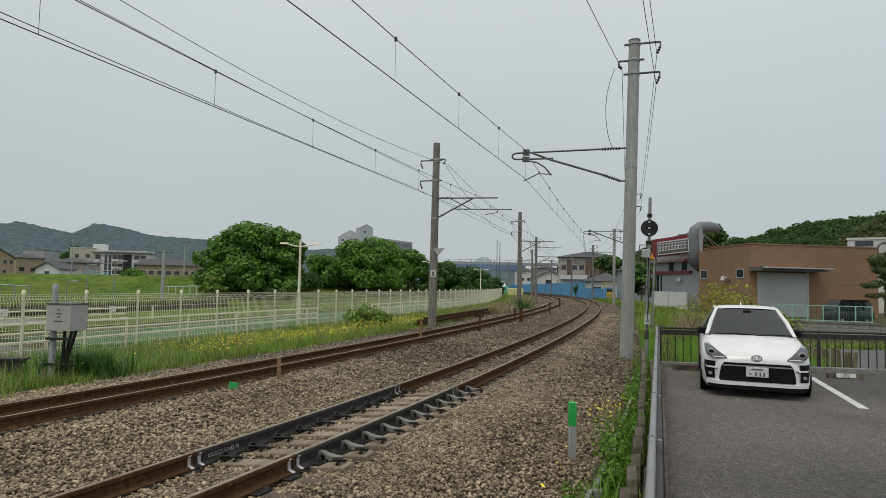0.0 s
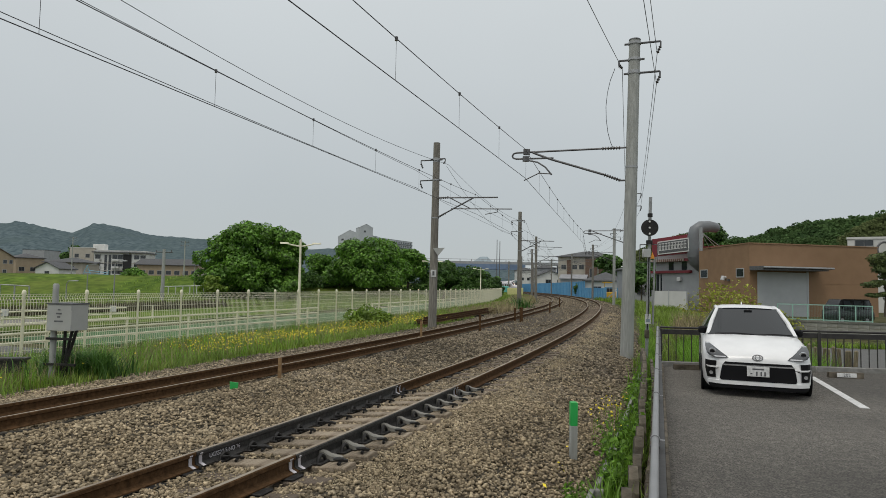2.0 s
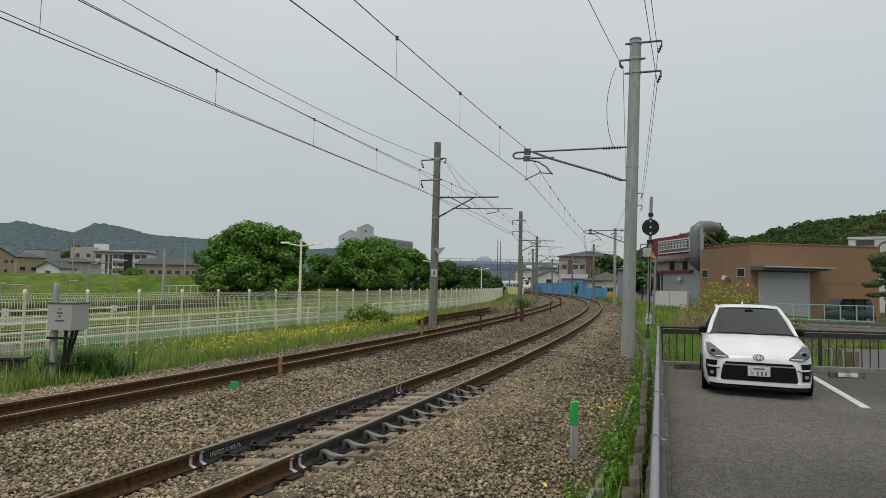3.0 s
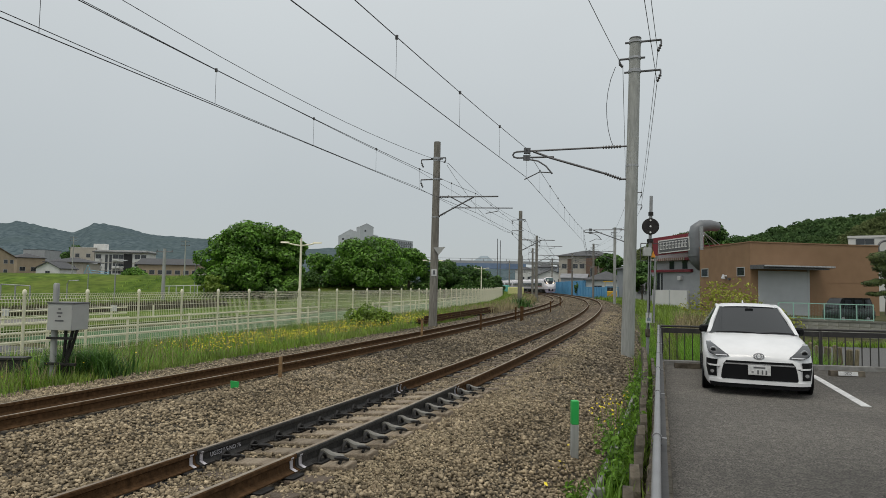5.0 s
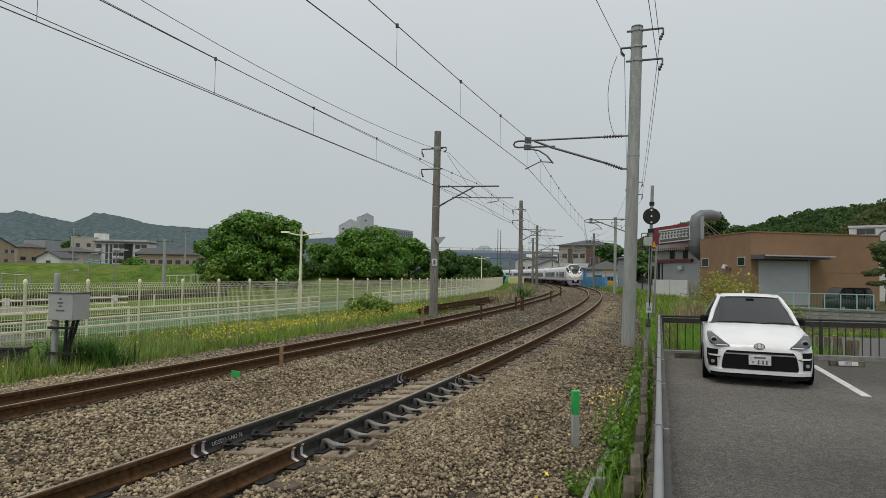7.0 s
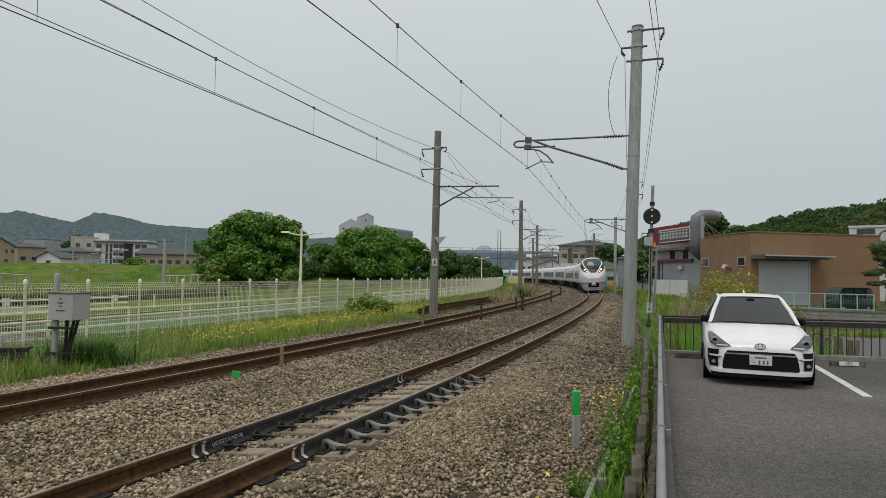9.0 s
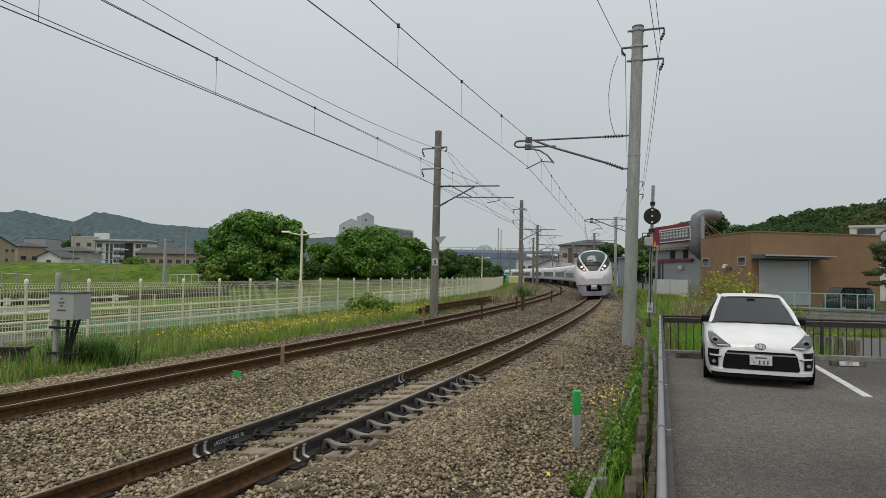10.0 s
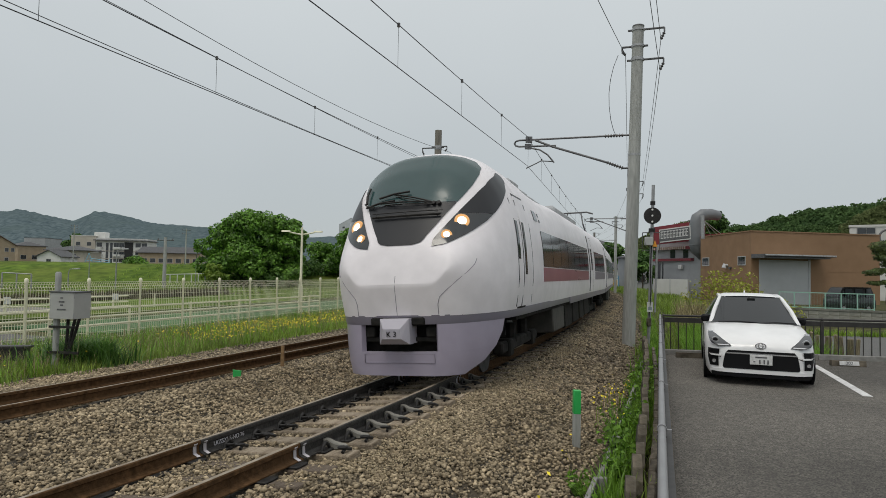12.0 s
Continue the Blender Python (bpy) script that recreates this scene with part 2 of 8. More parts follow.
M_BARK = mat("bark", (0.06, 0.048, 0.035), (0.13, 0.105, 0.08), 5, 0.95, 0.8, stretch=(3, 3, 0.6))
M_LEAF = mat("tree_leaves", (0.055, 0.14, 0.016), (0.19, 0.38, 0.046), 0.8, 0.55, 0, island=0.6, c3=(0.14, 0.26, 0.04), big=0.6, thin=0.3)
M_LEAF2 = mat("dark_leaves", (0.032, 0.085, 0.016), (0.105, 0.21, 0.035), 0.6, 0.6, 0, island=0.55, c3=(0.09, 0.18, 0.035), big=0.5, thin=0.25)
M_PINE = mat("pine_needles", (0.03, 0.055, 0.014), (0.11, 0.15, 0.035), 2, 0.7, 0, island=0.4)
M_GRASS = mat("grass_blades", (0.11, 0.2, 0.02), (0.27, 0.385, 0.05), 1.2, 0.6, 0, island=0.45, c3=(0.26, 0.31, 0.09), big=0.5, thin=0.35)
M_GRASSTALL = mat("lush_grass", (0.10, 0.23, 0.018), (0.25, 0.46, 0.05), 1.2, 0.6, 0, island=0.45, c3=(0.2, 0.33, 0.05), big=0.5, thin=0.4)
M_SHRUBLEAF = mat("yellow_green_leaves", (0.2, 0.23, 0.03), (0.42, 0.44, 0.07), 2, 0.6, 0, island=0.4, thin=0.4)
M_GRASSDARK = mat("long_dark_grass", (0.03, 0.09, 0.015), (0.115, 0.235, 0.045), 2, 0.5, 0, island=0.45, thin=0.3)
M_DRY = mat("dry_stalks", (0.22, 0.18, 0.09), (0.38, 0.32, 0.18), 2, 0.8, 0, island=0.35)
M_YELLOW = mat("yellow_petals", (0.7, 0.55, 0.015), (0.85, 0.7, 0.04), 5, 0.6, 0, island=0.2)
M_BAMBOO = mat("yellow_green_leaves", (0.12, 0.14, 0.03), (0.24, 0.25, 0.06), 1.0, 0.6, 0, island=0.4, thin=0.3)

# ---- the railway line: centre of the nearer track ----
S0, DS = -24.0, 0.25
S = np.arange(S0, 480, DS)
KNOT_S = (0, 15, 30, 45, 60, 75, 90, 110, 130, 160, 190, 220, 250, 280, 320, 480)
KNOT_K = (6.13, 3.09, 1.99, 2.13, 2.28, 2.88, 2.56, 2.01, 2.12, 1.62, 0.66, -0.55, -0.67, -0.5, -0.27, -0.2)
CURV = np.interp(S, KNOT_S, KNOT_K) * 1e-3
I0 = int(round(-S0 / DS))
HEAD = np.cumsum(CURV) * DS
HEAD += 1.1675 - HEAD[I0]
CX, CY = np.cumsum(np.cos(HEAD)) * DS, np.cumsum(np.sin(HEAD)) * DS
CX += -3.7255 - CX[I0]
CY += 1.7538 - CY[I0]
TRACK_GAP = 3.88


def at(s, o, z=0.0):
    """The place s metres along the line and o metres to its left."""
    h = np.interp(s, S, HEAD)
    return Vector((np.interp(s, S, CX) - math.sin(h) * o, np.interp(s, S, CY) + math.cos(h) * o, z))


def at_many(s, o, z):
    h = np.interp(s, S, HEAD)
    return np.stack([np.interp(s, S, CX) - np.sin(h) * o, np.interp(s, S, CY) + np.cos(h) * o, z], 1)


def line_pose(s, o, z=0.0):
    """x along the line, y to its left."""
    m = Matrix.Rotation(float(np.interp(s, S, HEAD)), 4, "Z")
    m.translation = at(s, o, z)
    return m


def bed_z(o):
    """Height of the ballast across the line."""
    return np.interp(o, (-3.1, -2.6, -1.9, -1.2, -0.6, 0, 0.6, 1.2, 2.0, 2.6, 3.3, 3.88, 4.45, 5.1, 5.8, 6.6, 7.6, 8.4),
                     (-0.47, -0.34, -0.12, -0.06, -0.1, -0.15, -0.2, -0.25, -0.23, -0.1, -0.1, -0.13, -0.17, -0.22, -0.27, -0.37, -0.44, -0.56))


def ground_z(x, y):
    """Lie of the land round the line."""
    left = np.clip((2 - x) / 14, 0, 1)
    left = left * left * (3 - 2 * left)
    rise = np.clip((y - 74) / 18, 0, 1)
    rise = rise * rise * (3 - 2 * rise)
    right = np.clip((x - 6) / 4, 0, 1) * np.clip((y - 22) / 10, 0, 1)
    far = np.clip((np.hypot(x, y) - 500) / 2500, 0, 1)
    return -0.55 + 2.75 * left * rise + 0.25 * right - 30 * far + 0.05 * np.sin(x * 0.7) * np.cos(y * 0.9)


# ground sheet
gx = np.unique(np.concatenate([np.arange(-60, 60, 1.0), np.arange(-400, 401, 20.0), np.linspace(-4000, 4000, 41)]))
gy = np.unique(np.concatenate([np.arange(-30, 110, 1.0), np.arange(-200, 600, 20.0), np.linspace(-1000, 4500, 30)]))
GX, GY = np.meshgrid(gx, gy)
gv = np.stack([GX.ravel(), GY.ravel(), ground_z(GX, GY).ravel()], 1)
nx = len(gx)
gi = (np.arange(len(gy) - 1)[:, None] * nx + np.arange(nx - 1)[None]).ravel()
ground = new("ground", array_mesh("ground", gv, np.stack([gi, gi + 1, gi + nx + 1, gi + nx], 1), M_SOIL, True))
tagged(ground, "uneven green and brown grassy ground", "ground", kind="structure")

# ballast bed
bs = np.concatenate([np.arange(-14, 30, 0.25), np.arange(30, 470, 2.0)])
bo = np.concatenate([[-3.1, -2.85, -2.6], np.arange(-2.4, 7.61, 0.2), [7.9, 8.4]])
BS, BO = np.meshgrid(bs, bo, indexing="ij")
rough_z = np.array([noise.noise((a * 1.3, b * 1.3, 0.0)) for a, b in zip(BS.ravel(), BO.ravel())])
bv = at_many(BS.ravel(), BO.ravel(), bed_z(BO.ravel()) + 0.035 * rough_z)
nb = len(bo)
bi = (np.arange(len(bs) - 1)[:, None] * nb + np.arange(nb - 1)[None]).ravel()
ballast = new("shaded_ballast_bed", array_mesh("shaded_ballast_bed", bv, np.stack([bi, bi + nb, bi + nb + 1, bi + 1], 1), M_BALLAST, True))
tagged(ballast, "near-black brown ballast under the rails, shade between stones in its colour", "ballast", kind="structure")

# rails
RAIL = [(-0.064, -0.153), (0.064, -0.153), (0.064, -0.142), (0.02, -0.125), (0.009, -0.112), (0.009, -0.05), (0.033, -0.038), (0.033, -0.008), (0.025, 0.0), (-0.025, 0.0), (-0.033, -0.008), (-0.033, -0.038), (-0.009, -0.05), (-0.009, -0.112), (-0.02, -0.125), (-0.064, -0.142)]


def rail_piece(parent, o, z, s0, s1, lean, body, head):
    ss = np.unique(np.concatenate([np.arange(s0, min(s1, 60), 0.5), np.arange(max(s0, 60), s1, 2.0), [s1]]))
    rings, tops = [], []
    ca, sa = math.cos(lean), math.sin(lean)
    for s in ss:
        rings.append([at(s, o + y * ca - zz * sa, z + y * sa + zz * ca) for y, zz in RAIL])
        tops.append([at(s, o + y * ca, z + y * sa + zz) for y, zz in ((-0.026, -0.006), (-0.022, 0.003), (0.022, 0.003), (0.026, -0.006))])
    r = part("rail", Geo().loft(rings), body, parent)
    part("rail_head", Geo().loft(tops), head, r, "worn shiny running surface")


lean_a, lean_b = -math.atan(0.1 / 1.13), -math.atan(0.08 / 1.13)
track_near = thing("railway_track", "curved railway track of rusty rails on sleepers in ballast", "railway track", group="railway tracks")
track_far = thing("railway_track", "rusty second railway track beside the first, sleepers buried", "railway track", group="railway tracks")
for o, z, j0, j1 in ((0.575, 0.0, 4.78, 9.55), (-0.575, 0.1, 4.8, 9.2)):
    rail_piece(track_near, o, z, -14, j0, lean_a, M_RUST, M_RAILTOP)
    rail_piece(track_near, o, z, j0 + 0.012, j1, lean_a, M_DARKRAIL, M_RAILTOP)
    rail_piece(track_near, o, z, j1 + 0.012, 470, lean_a, M_RUST, M_RAILTOP)
for o, z in ((TRACK_GAP + 0.565, 0.02), (TRACK_GAP - 0.565, 0.10)):
    rail_piece(track_far, o, z, -14, 470, lean_b, M_RUST, M_RAILTOP)

# sleepers of the nearer track
sl = Geo().box(-0.11, 0.11, -1.02, 1.05, -0.14, 0.0, b=0.012).mesh("sleeper", M_SLEEPER)
M_SLEEPER_OLD = mat("dirty_sleeper", (0.10, 0.075, 0.055), (0.2, 0.155, 0.115), 8, 0.95, 0.6, c3=(0.13, 0.1, 0.075), rnd=0.3, stretch=(0.6, 5, 5))
so_ = Geo().box(-0.11, 0.11, -1.05, 1.05, -0.14, 0.0, b=0.012).mesh("sleeper", M_SLEEPER_OLD)
plate = Geo().box(-0.09, 0.09, -0.17, 0.17, 0, 0.022, b=0.008).mesh("tie_plate", M_IRON)
clip_g = Geo().tube([(-0.09, 0, 0.01), (-0.07, 0, 0.02), (-0.05, 0, 0.06), (0, 0, 0.085), (0.05, 0, 0.06), (0.07, 0, 0.02), (0.09, 0, 0.01)], [0.012, 0.016, 0.018, 0.02, 0.018, 0.016, 0.012], 6)
clip_m = clip_g.mesh("rail_clip", M_IRON)
brace_m = Geo().loft([[(-w, y, 0.0), (w, y, 0.0), (w * 0.8, y, h), (-w * 0.8, y, h)] for y, w, h in ((0.0, 0.045, 0.085), (-0.05, 0.042, 0.078), (-0.1, 0.05, 0.05), (-0.16, 0.066, 0.034), (-0.21, 0.062, 0.028), (-0.24, 0.035, 0.02))]).mesh("rail_brace", M_BRACE)
spring_m = Geo().tube([(0.055 * math.cos(a), 0.05 * math.sin(a), 0.03 + 0.02 * math.sin(a * 0.5)) for a in np.linspace(-0.6, 4.4, 13)], 0.014, 6).tube([(-0.07, -0.03, 0.012), (0.0, -0.02, 0.035), (0.075, -0.03, 0.012)], 0.016, 6).mesh("spring_clip", M_IRON)
tilt = Matrix.Rotation(lean_a, 4, "X")
SLEEPERS = []
s = -6.0
while s < 62:
    dressed = 4.9 < s < 9.6
    m = line_pose(s, 0, 0.05 - 0.178 + (0.022 if dressed else 0.0)) @ tilt @ pose(0, 0, 0, 0, 0, random.uniform(-1, 1))
    ob = new("sleeper", sl if dressed else so_)
    ob.parent, ob.matrix_world = track_near, m
    SLEEPERS.append(s)
    if s < 24:
        for o in (-0.575, 0.575):
            for me, dy in ((plate, 0.0), (clip_m, -0.12), (clip_m, 0.12)):
                if me is clip_m and not dressed:
                    continue
                ob = new("tie_plate" if me is plate else "rail_clip", me)
                ob.parent, ob.matrix_world = track_near, m @ pose(0, o + dy, 0.001)
        if dressed:
            for o in (-0.9, 0.3, 0.43):
                ob = new("spring_clip", spring_m)
                ob.parent, ob.matrix_world = track_near, m @ pose(0, o, 0.004, 0, 0, random.uniform(-15, 15))
            for o, turn in ((-0.61, 0), (0.61, 180)):
                ob = new("rail_brace", brace_m)
                ob.parent, ob.matrix_world = track_near, m @ pose(0.13, o, 0.012, 0, 0, turn)
    s += 0.45 if 4.0 < s < 9.6 else 0.6
# bright weld collars at the rail ends and white lettering on the web
M_WELD = mat("fresh_white_paint", (0.45, 0.42, 0.45), (0.62, 0.6, 0.62), 12, 0.6, 0.1)
for s, o, z in ((4.78, 0.575, 0.0), (9.55, 0.575, 0.0), (4.8, -0.575, 0.1), (9.2, -0.575, 0.1)):
    for ds in (-0.07, 0.07):
        g = Geo()
        for side in (-1, 1):
            g.loft([[(-0.02, side * y, zz), (0.02, side * y, zz), (0.02, side * (y + 0.008), zz), (-0.02, side * (y + 0.008), zz)] for y, zz in ((0.034, -0.02), (0.014, -0.05), (0.012, -0.115), (0.066, -0.142))])
        ob = part("paint_mark", g, M_WELD, track_near)
        ob.matrix_world = line_pose(s + ds, o, z) @ tilt
def lettering(parent, body, size, m, material, thick=0.002, name="lettering"):
    cu = bpy.data.curves.new(name, "FONT")
    cu.body, cu.size, cu.extrude, cu.align_x, cu.align_y = body, size, thick, "CENTER", "CENTER"
    ob = new(name, cu)
    bpy.context.view_layer.update()
    me = bpy.data.meshes.new_from_object(ob.evaluated_get(bpy.context.evaluated_depsgraph_get()))
    bpy.data.objects.remove(ob)
    me.materials.clear()
    me.materials.append(material)
    ob = new(name, me)
    ob.parent, ob.matrix_world = parent, m
    return ob


lettering(track_near, "UGSS27-5-NO 76", 0.064, line_pose(5.22, 0.575 - 0.02, -0.083) @ tilt @ pose(0, 0, 0, 90, 0, 0), M_WELD)

# loose stones
def rock_base():
    t = (1 + 5 ** 0.5) / 2
    v = np.array([(-1, t, 0), (1, t, 0), (-1, -t, 0), (1, -t, 0), (0, -1, t), (0, 1, t), (0, -1, -t), (0, 1, -t), (t, 0, -1), (t, 0, 1), (-t, 0, -1), (-t, 0, 1)]) / 1.9
    f = np.array([(0, 11, 5), (0, 5, 1), (0, 1, 7), (0, 7, 10), (0, 10, 11), (1, 5, 9), (5, 11, 4), (11, 10, 2), (10, 7, 6), (7, 1, 8), (3, 9, 4), (3, 4, 2), (3, 2, 6), (3, 6, 8), (3, 8, 9), (4, 9, 5), (2, 4, 11), (6, 2, 10), (8, 6, 7), (9, 8, 1)])
    return v, f


def chip_base():
    """A broken stone: a block whose corners are thrown about."""
    v = np.array([(x, y, z) for x in (-1, 1) for y in (-1, 1) for z in (-1, 1)], float) * 0.66
    q = [(0, 1, 3, 2), (4, 6, 7, 5), (0, 4, 5, 1), (2, 3, 7, 6), (0, 2, 6, 4), (1, 5, 7, 3)]
    return v, np.array([t for a, b, c, d in q for t in ((a, b, c), (a, c, d))])


def octa_base():
    v = np.array([(1, 0, 0), (-1, 0, 0), (0, 1, 0), (0, -1, 0), (0, 0, 1), (0, 0, -1)], float)
    return v, np.array([(0, 2, 4), (2, 1, 4), (1, 3, 4), (3, 0, 4), (2, 0, 5), (1, 2, 5), (3, 1, 5), (0, 3, 5)])


def scatter_stones(name, pts, size, base, rng, label, flat=0.8, material=None):
    v, f = base
    n = len(pts)
    q = rng.normal(size=(n, 4))
    q /= np.linalg.norm(q, axis=1)[:, None]
    w, x, y, z = q.T
    R = np.stack([1 - 2 * (y * y + z * z), 2 * (x * y - z * w), 2 * (x * z + y * w), 2 * (x * y + z * w), 1 - 2 * (x * x + z * z), 2 * (y * z - x * w), 2 * (x * z - y * w), 2 * (y * z + x * w), 1 - 2 * (x * x + y * y)], 1).reshape(n, 3, 3)
    r = size * rng.uniform(0.6, 1.5, n)
    sc = rng.uniform(0.45, 1.25, (n, 1, 3))
    jit = v[None] * sc * (1 + rng.uniform(-0.24, 0.12, (n, len(v), 1))) + rng.uniform(-0.1, 0.1, (n, len(v), 3))
    out = np.einsum("nij,nkj->nki", R, jit)
    out[:, :, 2] *= flat
    out = out * r[:, None, None] + pts[:, None, :]
    faces = (f[None] + (np.arange(n) * len(v))[:, None, None]).reshape(-1, 3)
    ob = new(name, array_mesh(name, out.reshape(-1, 3), faces, material or M_STONE))
    return tagged(ob, label, "gravel", kind="stuff")


rng = np.random.default_rng(5)
sl_arr = np.array(SLEEPERS)


def stone_points(n, s0, s1, sink):
    s, o = rng.uniform(s0, s1, n), rng.uniform(-3.0, 7.5, n)
    keep = np.ones(n, bool)
    for c in (-0.575, 0.575, TRACK_GAP - 0.565, TRACK_GAP + 0.565):
        keep &= np.abs(o - c) > 0.095
    gap = np.abs(s[:, None] - sl_arr[None]).min(1)
    inside = np.abs(o) < 1.08
    dressed = (s > 4.2) & (s < 9.7)
    keep &= ~((np.abs(o) < 0.5) & (gap < 0.11) & dressed & (rng.uniform(size=n) < 0.5))
    keep &= ~(inside & (gap < 0.12) & ~dressed & (rng.uniform(size=n) < 0.5))
    keep &= ~((np.abs(o) < 0.5) & dressed & (rng.uniform(size=n) < 0.3))
    keep &= ~((o > 7.0) & (rng.uniform(size=n) < (o - 7.0) * 1.5))
    s, o = s[keep], o[keep]
    lump = 0.035 * np.array([noise.noise((a * 1.3, b * 1.3, 0.0)) for a, b in zip(s, o)])
    return at_many(s, o, bed_z(o) + lump + rng.uniform(-0.022, 0.022, len(s)) - sink)


scatter_stones("ballast_stones", stone_points(94000, 0.2, 13.5, 0.0), 0.0225, chip_base(), rng, "angular grey brown ballast stones")
scatter_stones("ballast_chips", stone_points(84000, 0.2, 11, 0.0), 0.0245, octa_base(), rng, "sharp split ballast stones among the rest")
scatter_stones("ballast_stones_mid", stone_points(46000, 9.5, 24, 0.0), 0.035, chip_base(), rng, "angular grey brown ballast stones in the middle distance", material=M_STONE_DARK)
scatter_stones("ballast_stones_behind", stone_points(22000, -10, 0.4, 0.0), 0.036, octa_base(), rng, "angular grey brown ballast stones behind the viewer")
scatter_stones("ballast_stones_far", stone_points(16000, 62, 125, 0.01), 0.085, octa_base(), rng, "grey brown ballast round the curve", material=M_STONE_DARK)
scatter_stones("ballast_stones", stone_points(26000, 24, 62, 0.01), 0.05, octa_base(), rng, "angular grey brown ballast stones farther along", material=M_STONE_DARK)



def fines_points(n, s0, s1, o0, o1, keep_at):
    s, o = rng.uniform(s0, s1, n), rng.normal((o0 + o1) / 2, (o1 - o0) / 3, n)
    k = np.array([noise.noise((a * 0.6, b * 1.6, 7.0)) for a, b in zip(s, o)]) > keep_at
    k &= (np.abs(np.abs(o) - 0.575) > 0.1)
    s, o = s[k], o[k]
    lump = 0.035 * np.array([noise.noise((a * 1.3, b * 1.3, 0.0)) for a, b in zip(s, o)])
    return at_many(s, o, bed_z(o) + lump + rng.uniform(0.0, 0.03, len(s)))


scatter_stones("ballast_fines", np.concatenate([fines_points(20000, 2, 16, -1.75, -1.0, -0.12), fines_points(8000, 0.5, 11, -0.45, 0.5, 0.0)]), 0.013, octa_base(), rng, "pale dusty chippings on the ballast shoulder", material=M_FINES)
scatter_stones("ballast_fines_far", fines_points(9000, 16, 45, -1.8, -0.9, -0.1), 0.026, octa_base(), rng, "pale dusty chippings farther along the shoulder", material=M_FINES)

# ---- the express train ----
M_BODY = plain("train_white", (0.80, 0.765, 0.785), 0.42, spec=0.35, coat=0.08)
M_SKIRT = plain("lavender_paint", (0.36, 0.325, 0.405), 0.35, coat=0.2)
M_STRIPE = plain("grey_purple_stripe", (0.2, 0.185, 0.225), 0.35)
M_TGLASS = plain("dark_train_glass", (0.012, 0.016, 0.018), 0.05, spec=0.75)
M_SCREEN = plain("windscreen_glass", (0.035, 0.072, 0.072), 0.1, spec=0.55)
M_MASK = plain("black_nose_mask", (0.02, 0.021, 0.024), 0.35, spec=0.3)
M_SEAL = plain("grey_door_seal", (0.06, 0.06, 0.065), 0.6)
M_RED = plain("crimson_band", (0.30, 0.10, 0.125), 0.3)
# grime, blackened further for the shade beneath the train
M_UNDER = mat("grimy_shaded_underframe", (0.009, 0.009, 0.008), (0.028, 0.026, 0.024), 5, 0.85, 0.3, spec=0.2)
M_EQUIP = mat("grey_equipment_box", (0.04, 0.038, 0.033), (0.075, 0.07, 0.06), 4, 0.7, 0.1)
M_ROOF = mat("train_roof", (0.33, 0.34, 0.35), (0.42, 0.43, 0.44), 3, 0.6, 0.05, c3=(0.28, 0.28, 0.29))
M_LAMP = glow("warm_lamp", (1.0, 0.82, 0.56), 4.0)
M_LAMPW = glow("white_lamp", (1.0, 0.86, 0.66), 3.5)
M_REFLECTOR_GLOW = glow("reflector_glow", (0.80, 0.42, 0.16), 0.28)
M_CHROME = plain("bare_metal", (0.55, 0.55, 0.56), 0.25, 0.8)
CAR, HALF_W, ROOF_Z = 20.5, 1.47, 3.55


def car_pose(k, t):
    """The pose of car k: its front end, x backwards along the train, z up, leaning with the track."""
    s = float(np.interp(t, TRAIN_T, TRAIN_POS)) + k * CAR
    a, b = at(s + 3.2, 0, -0.09), at(s + 17.2, 0, -0.09)
    m = along(a, b) @ Matrix.Rotation(radians(-3.1), 4, "X")
    return m @ pose(-3.2, 0, 0)


TRAIN_T = (0, 5.5, 7, 9.5, 10.5, 11, 11.5, 12)
TRAIN_POS = (249.0, 138.5, 108.0, 59.8, 39.2, 28.4, 18.05, 8.02)


def body_outline():
    """Section of a passenger car, left to right over the roof."""
    h = [(1.42, 1.15), (1.455, 1.4), (1.473, 1.8), (1.465, 2.3), (1.42, 2.75), (1.36, 3.05), (1.27, 3.28), (1.08, 3.44), (0.75, 3.52), (0.38, 3.55), (0.0, 3.555)]
    return h + [(-y, z) for y, z in h[-2::-1]]


NOSE_L, NOSE_W0 = 2.3, 0.45


def nose_top(t):
    """Height of the cab's centre line over the tip."""
    return float(np.interp(t, NOSE_T, NOSE_Z))


NOSE_T = np.linspace(0, 8.5, 341)
NOSE_Z = np.interp(NOSE_T, (0, 0.05, 0.12, 0.23, 0.39, 0.64, 0.89, 1.13, 1.42, 1.7, 2.2, 3.0, 4.0, 5.0, 6.5, 8.0, 8.5), (1.62, 1.78, 1.98, 2.2, 2.43, 2.79, 3.14, 3.46, 3.73, 3.83, 3.88, 3.88, 3.83, 3.73, 3.6, 3.555, 3.555))
for _ in range(4):
    NOSE_Z[3:-1] = (NOSE_Z[2:-2] + 2 * NOSE_Z[3:-1] + NOSE_Z[4:]) / 4


def nose_width(t):
    """Half width of the nose in plan: a flat front, rounded corners, then the full car."""
    if t >= NOSE_L:
        return 1.473
    return NOSE_W0 + (1.473 - NOSE_W0) * (1 - (1 - max(t, 0) / NOSE_L) ** 2.1) ** (1 / 2.4)


BACK_T = np.linspace(0, 1, 400) ** 2 * NOSE_L
BACK_W = [nose_width(t) for t in BACK_T]


def width_back(y):
    """How far back the nose is y wide to one side."""
    return float(np.interp(abs(y), BACK_W, BACK_T))


def nose_exp(t):
    """The section is boxy at the chin and rounder towards the cab."""
    return 2.35 + 3.2 * math.exp(-t / 0.16) + 0.3 * min(max(t - 0.8, 0), 1)


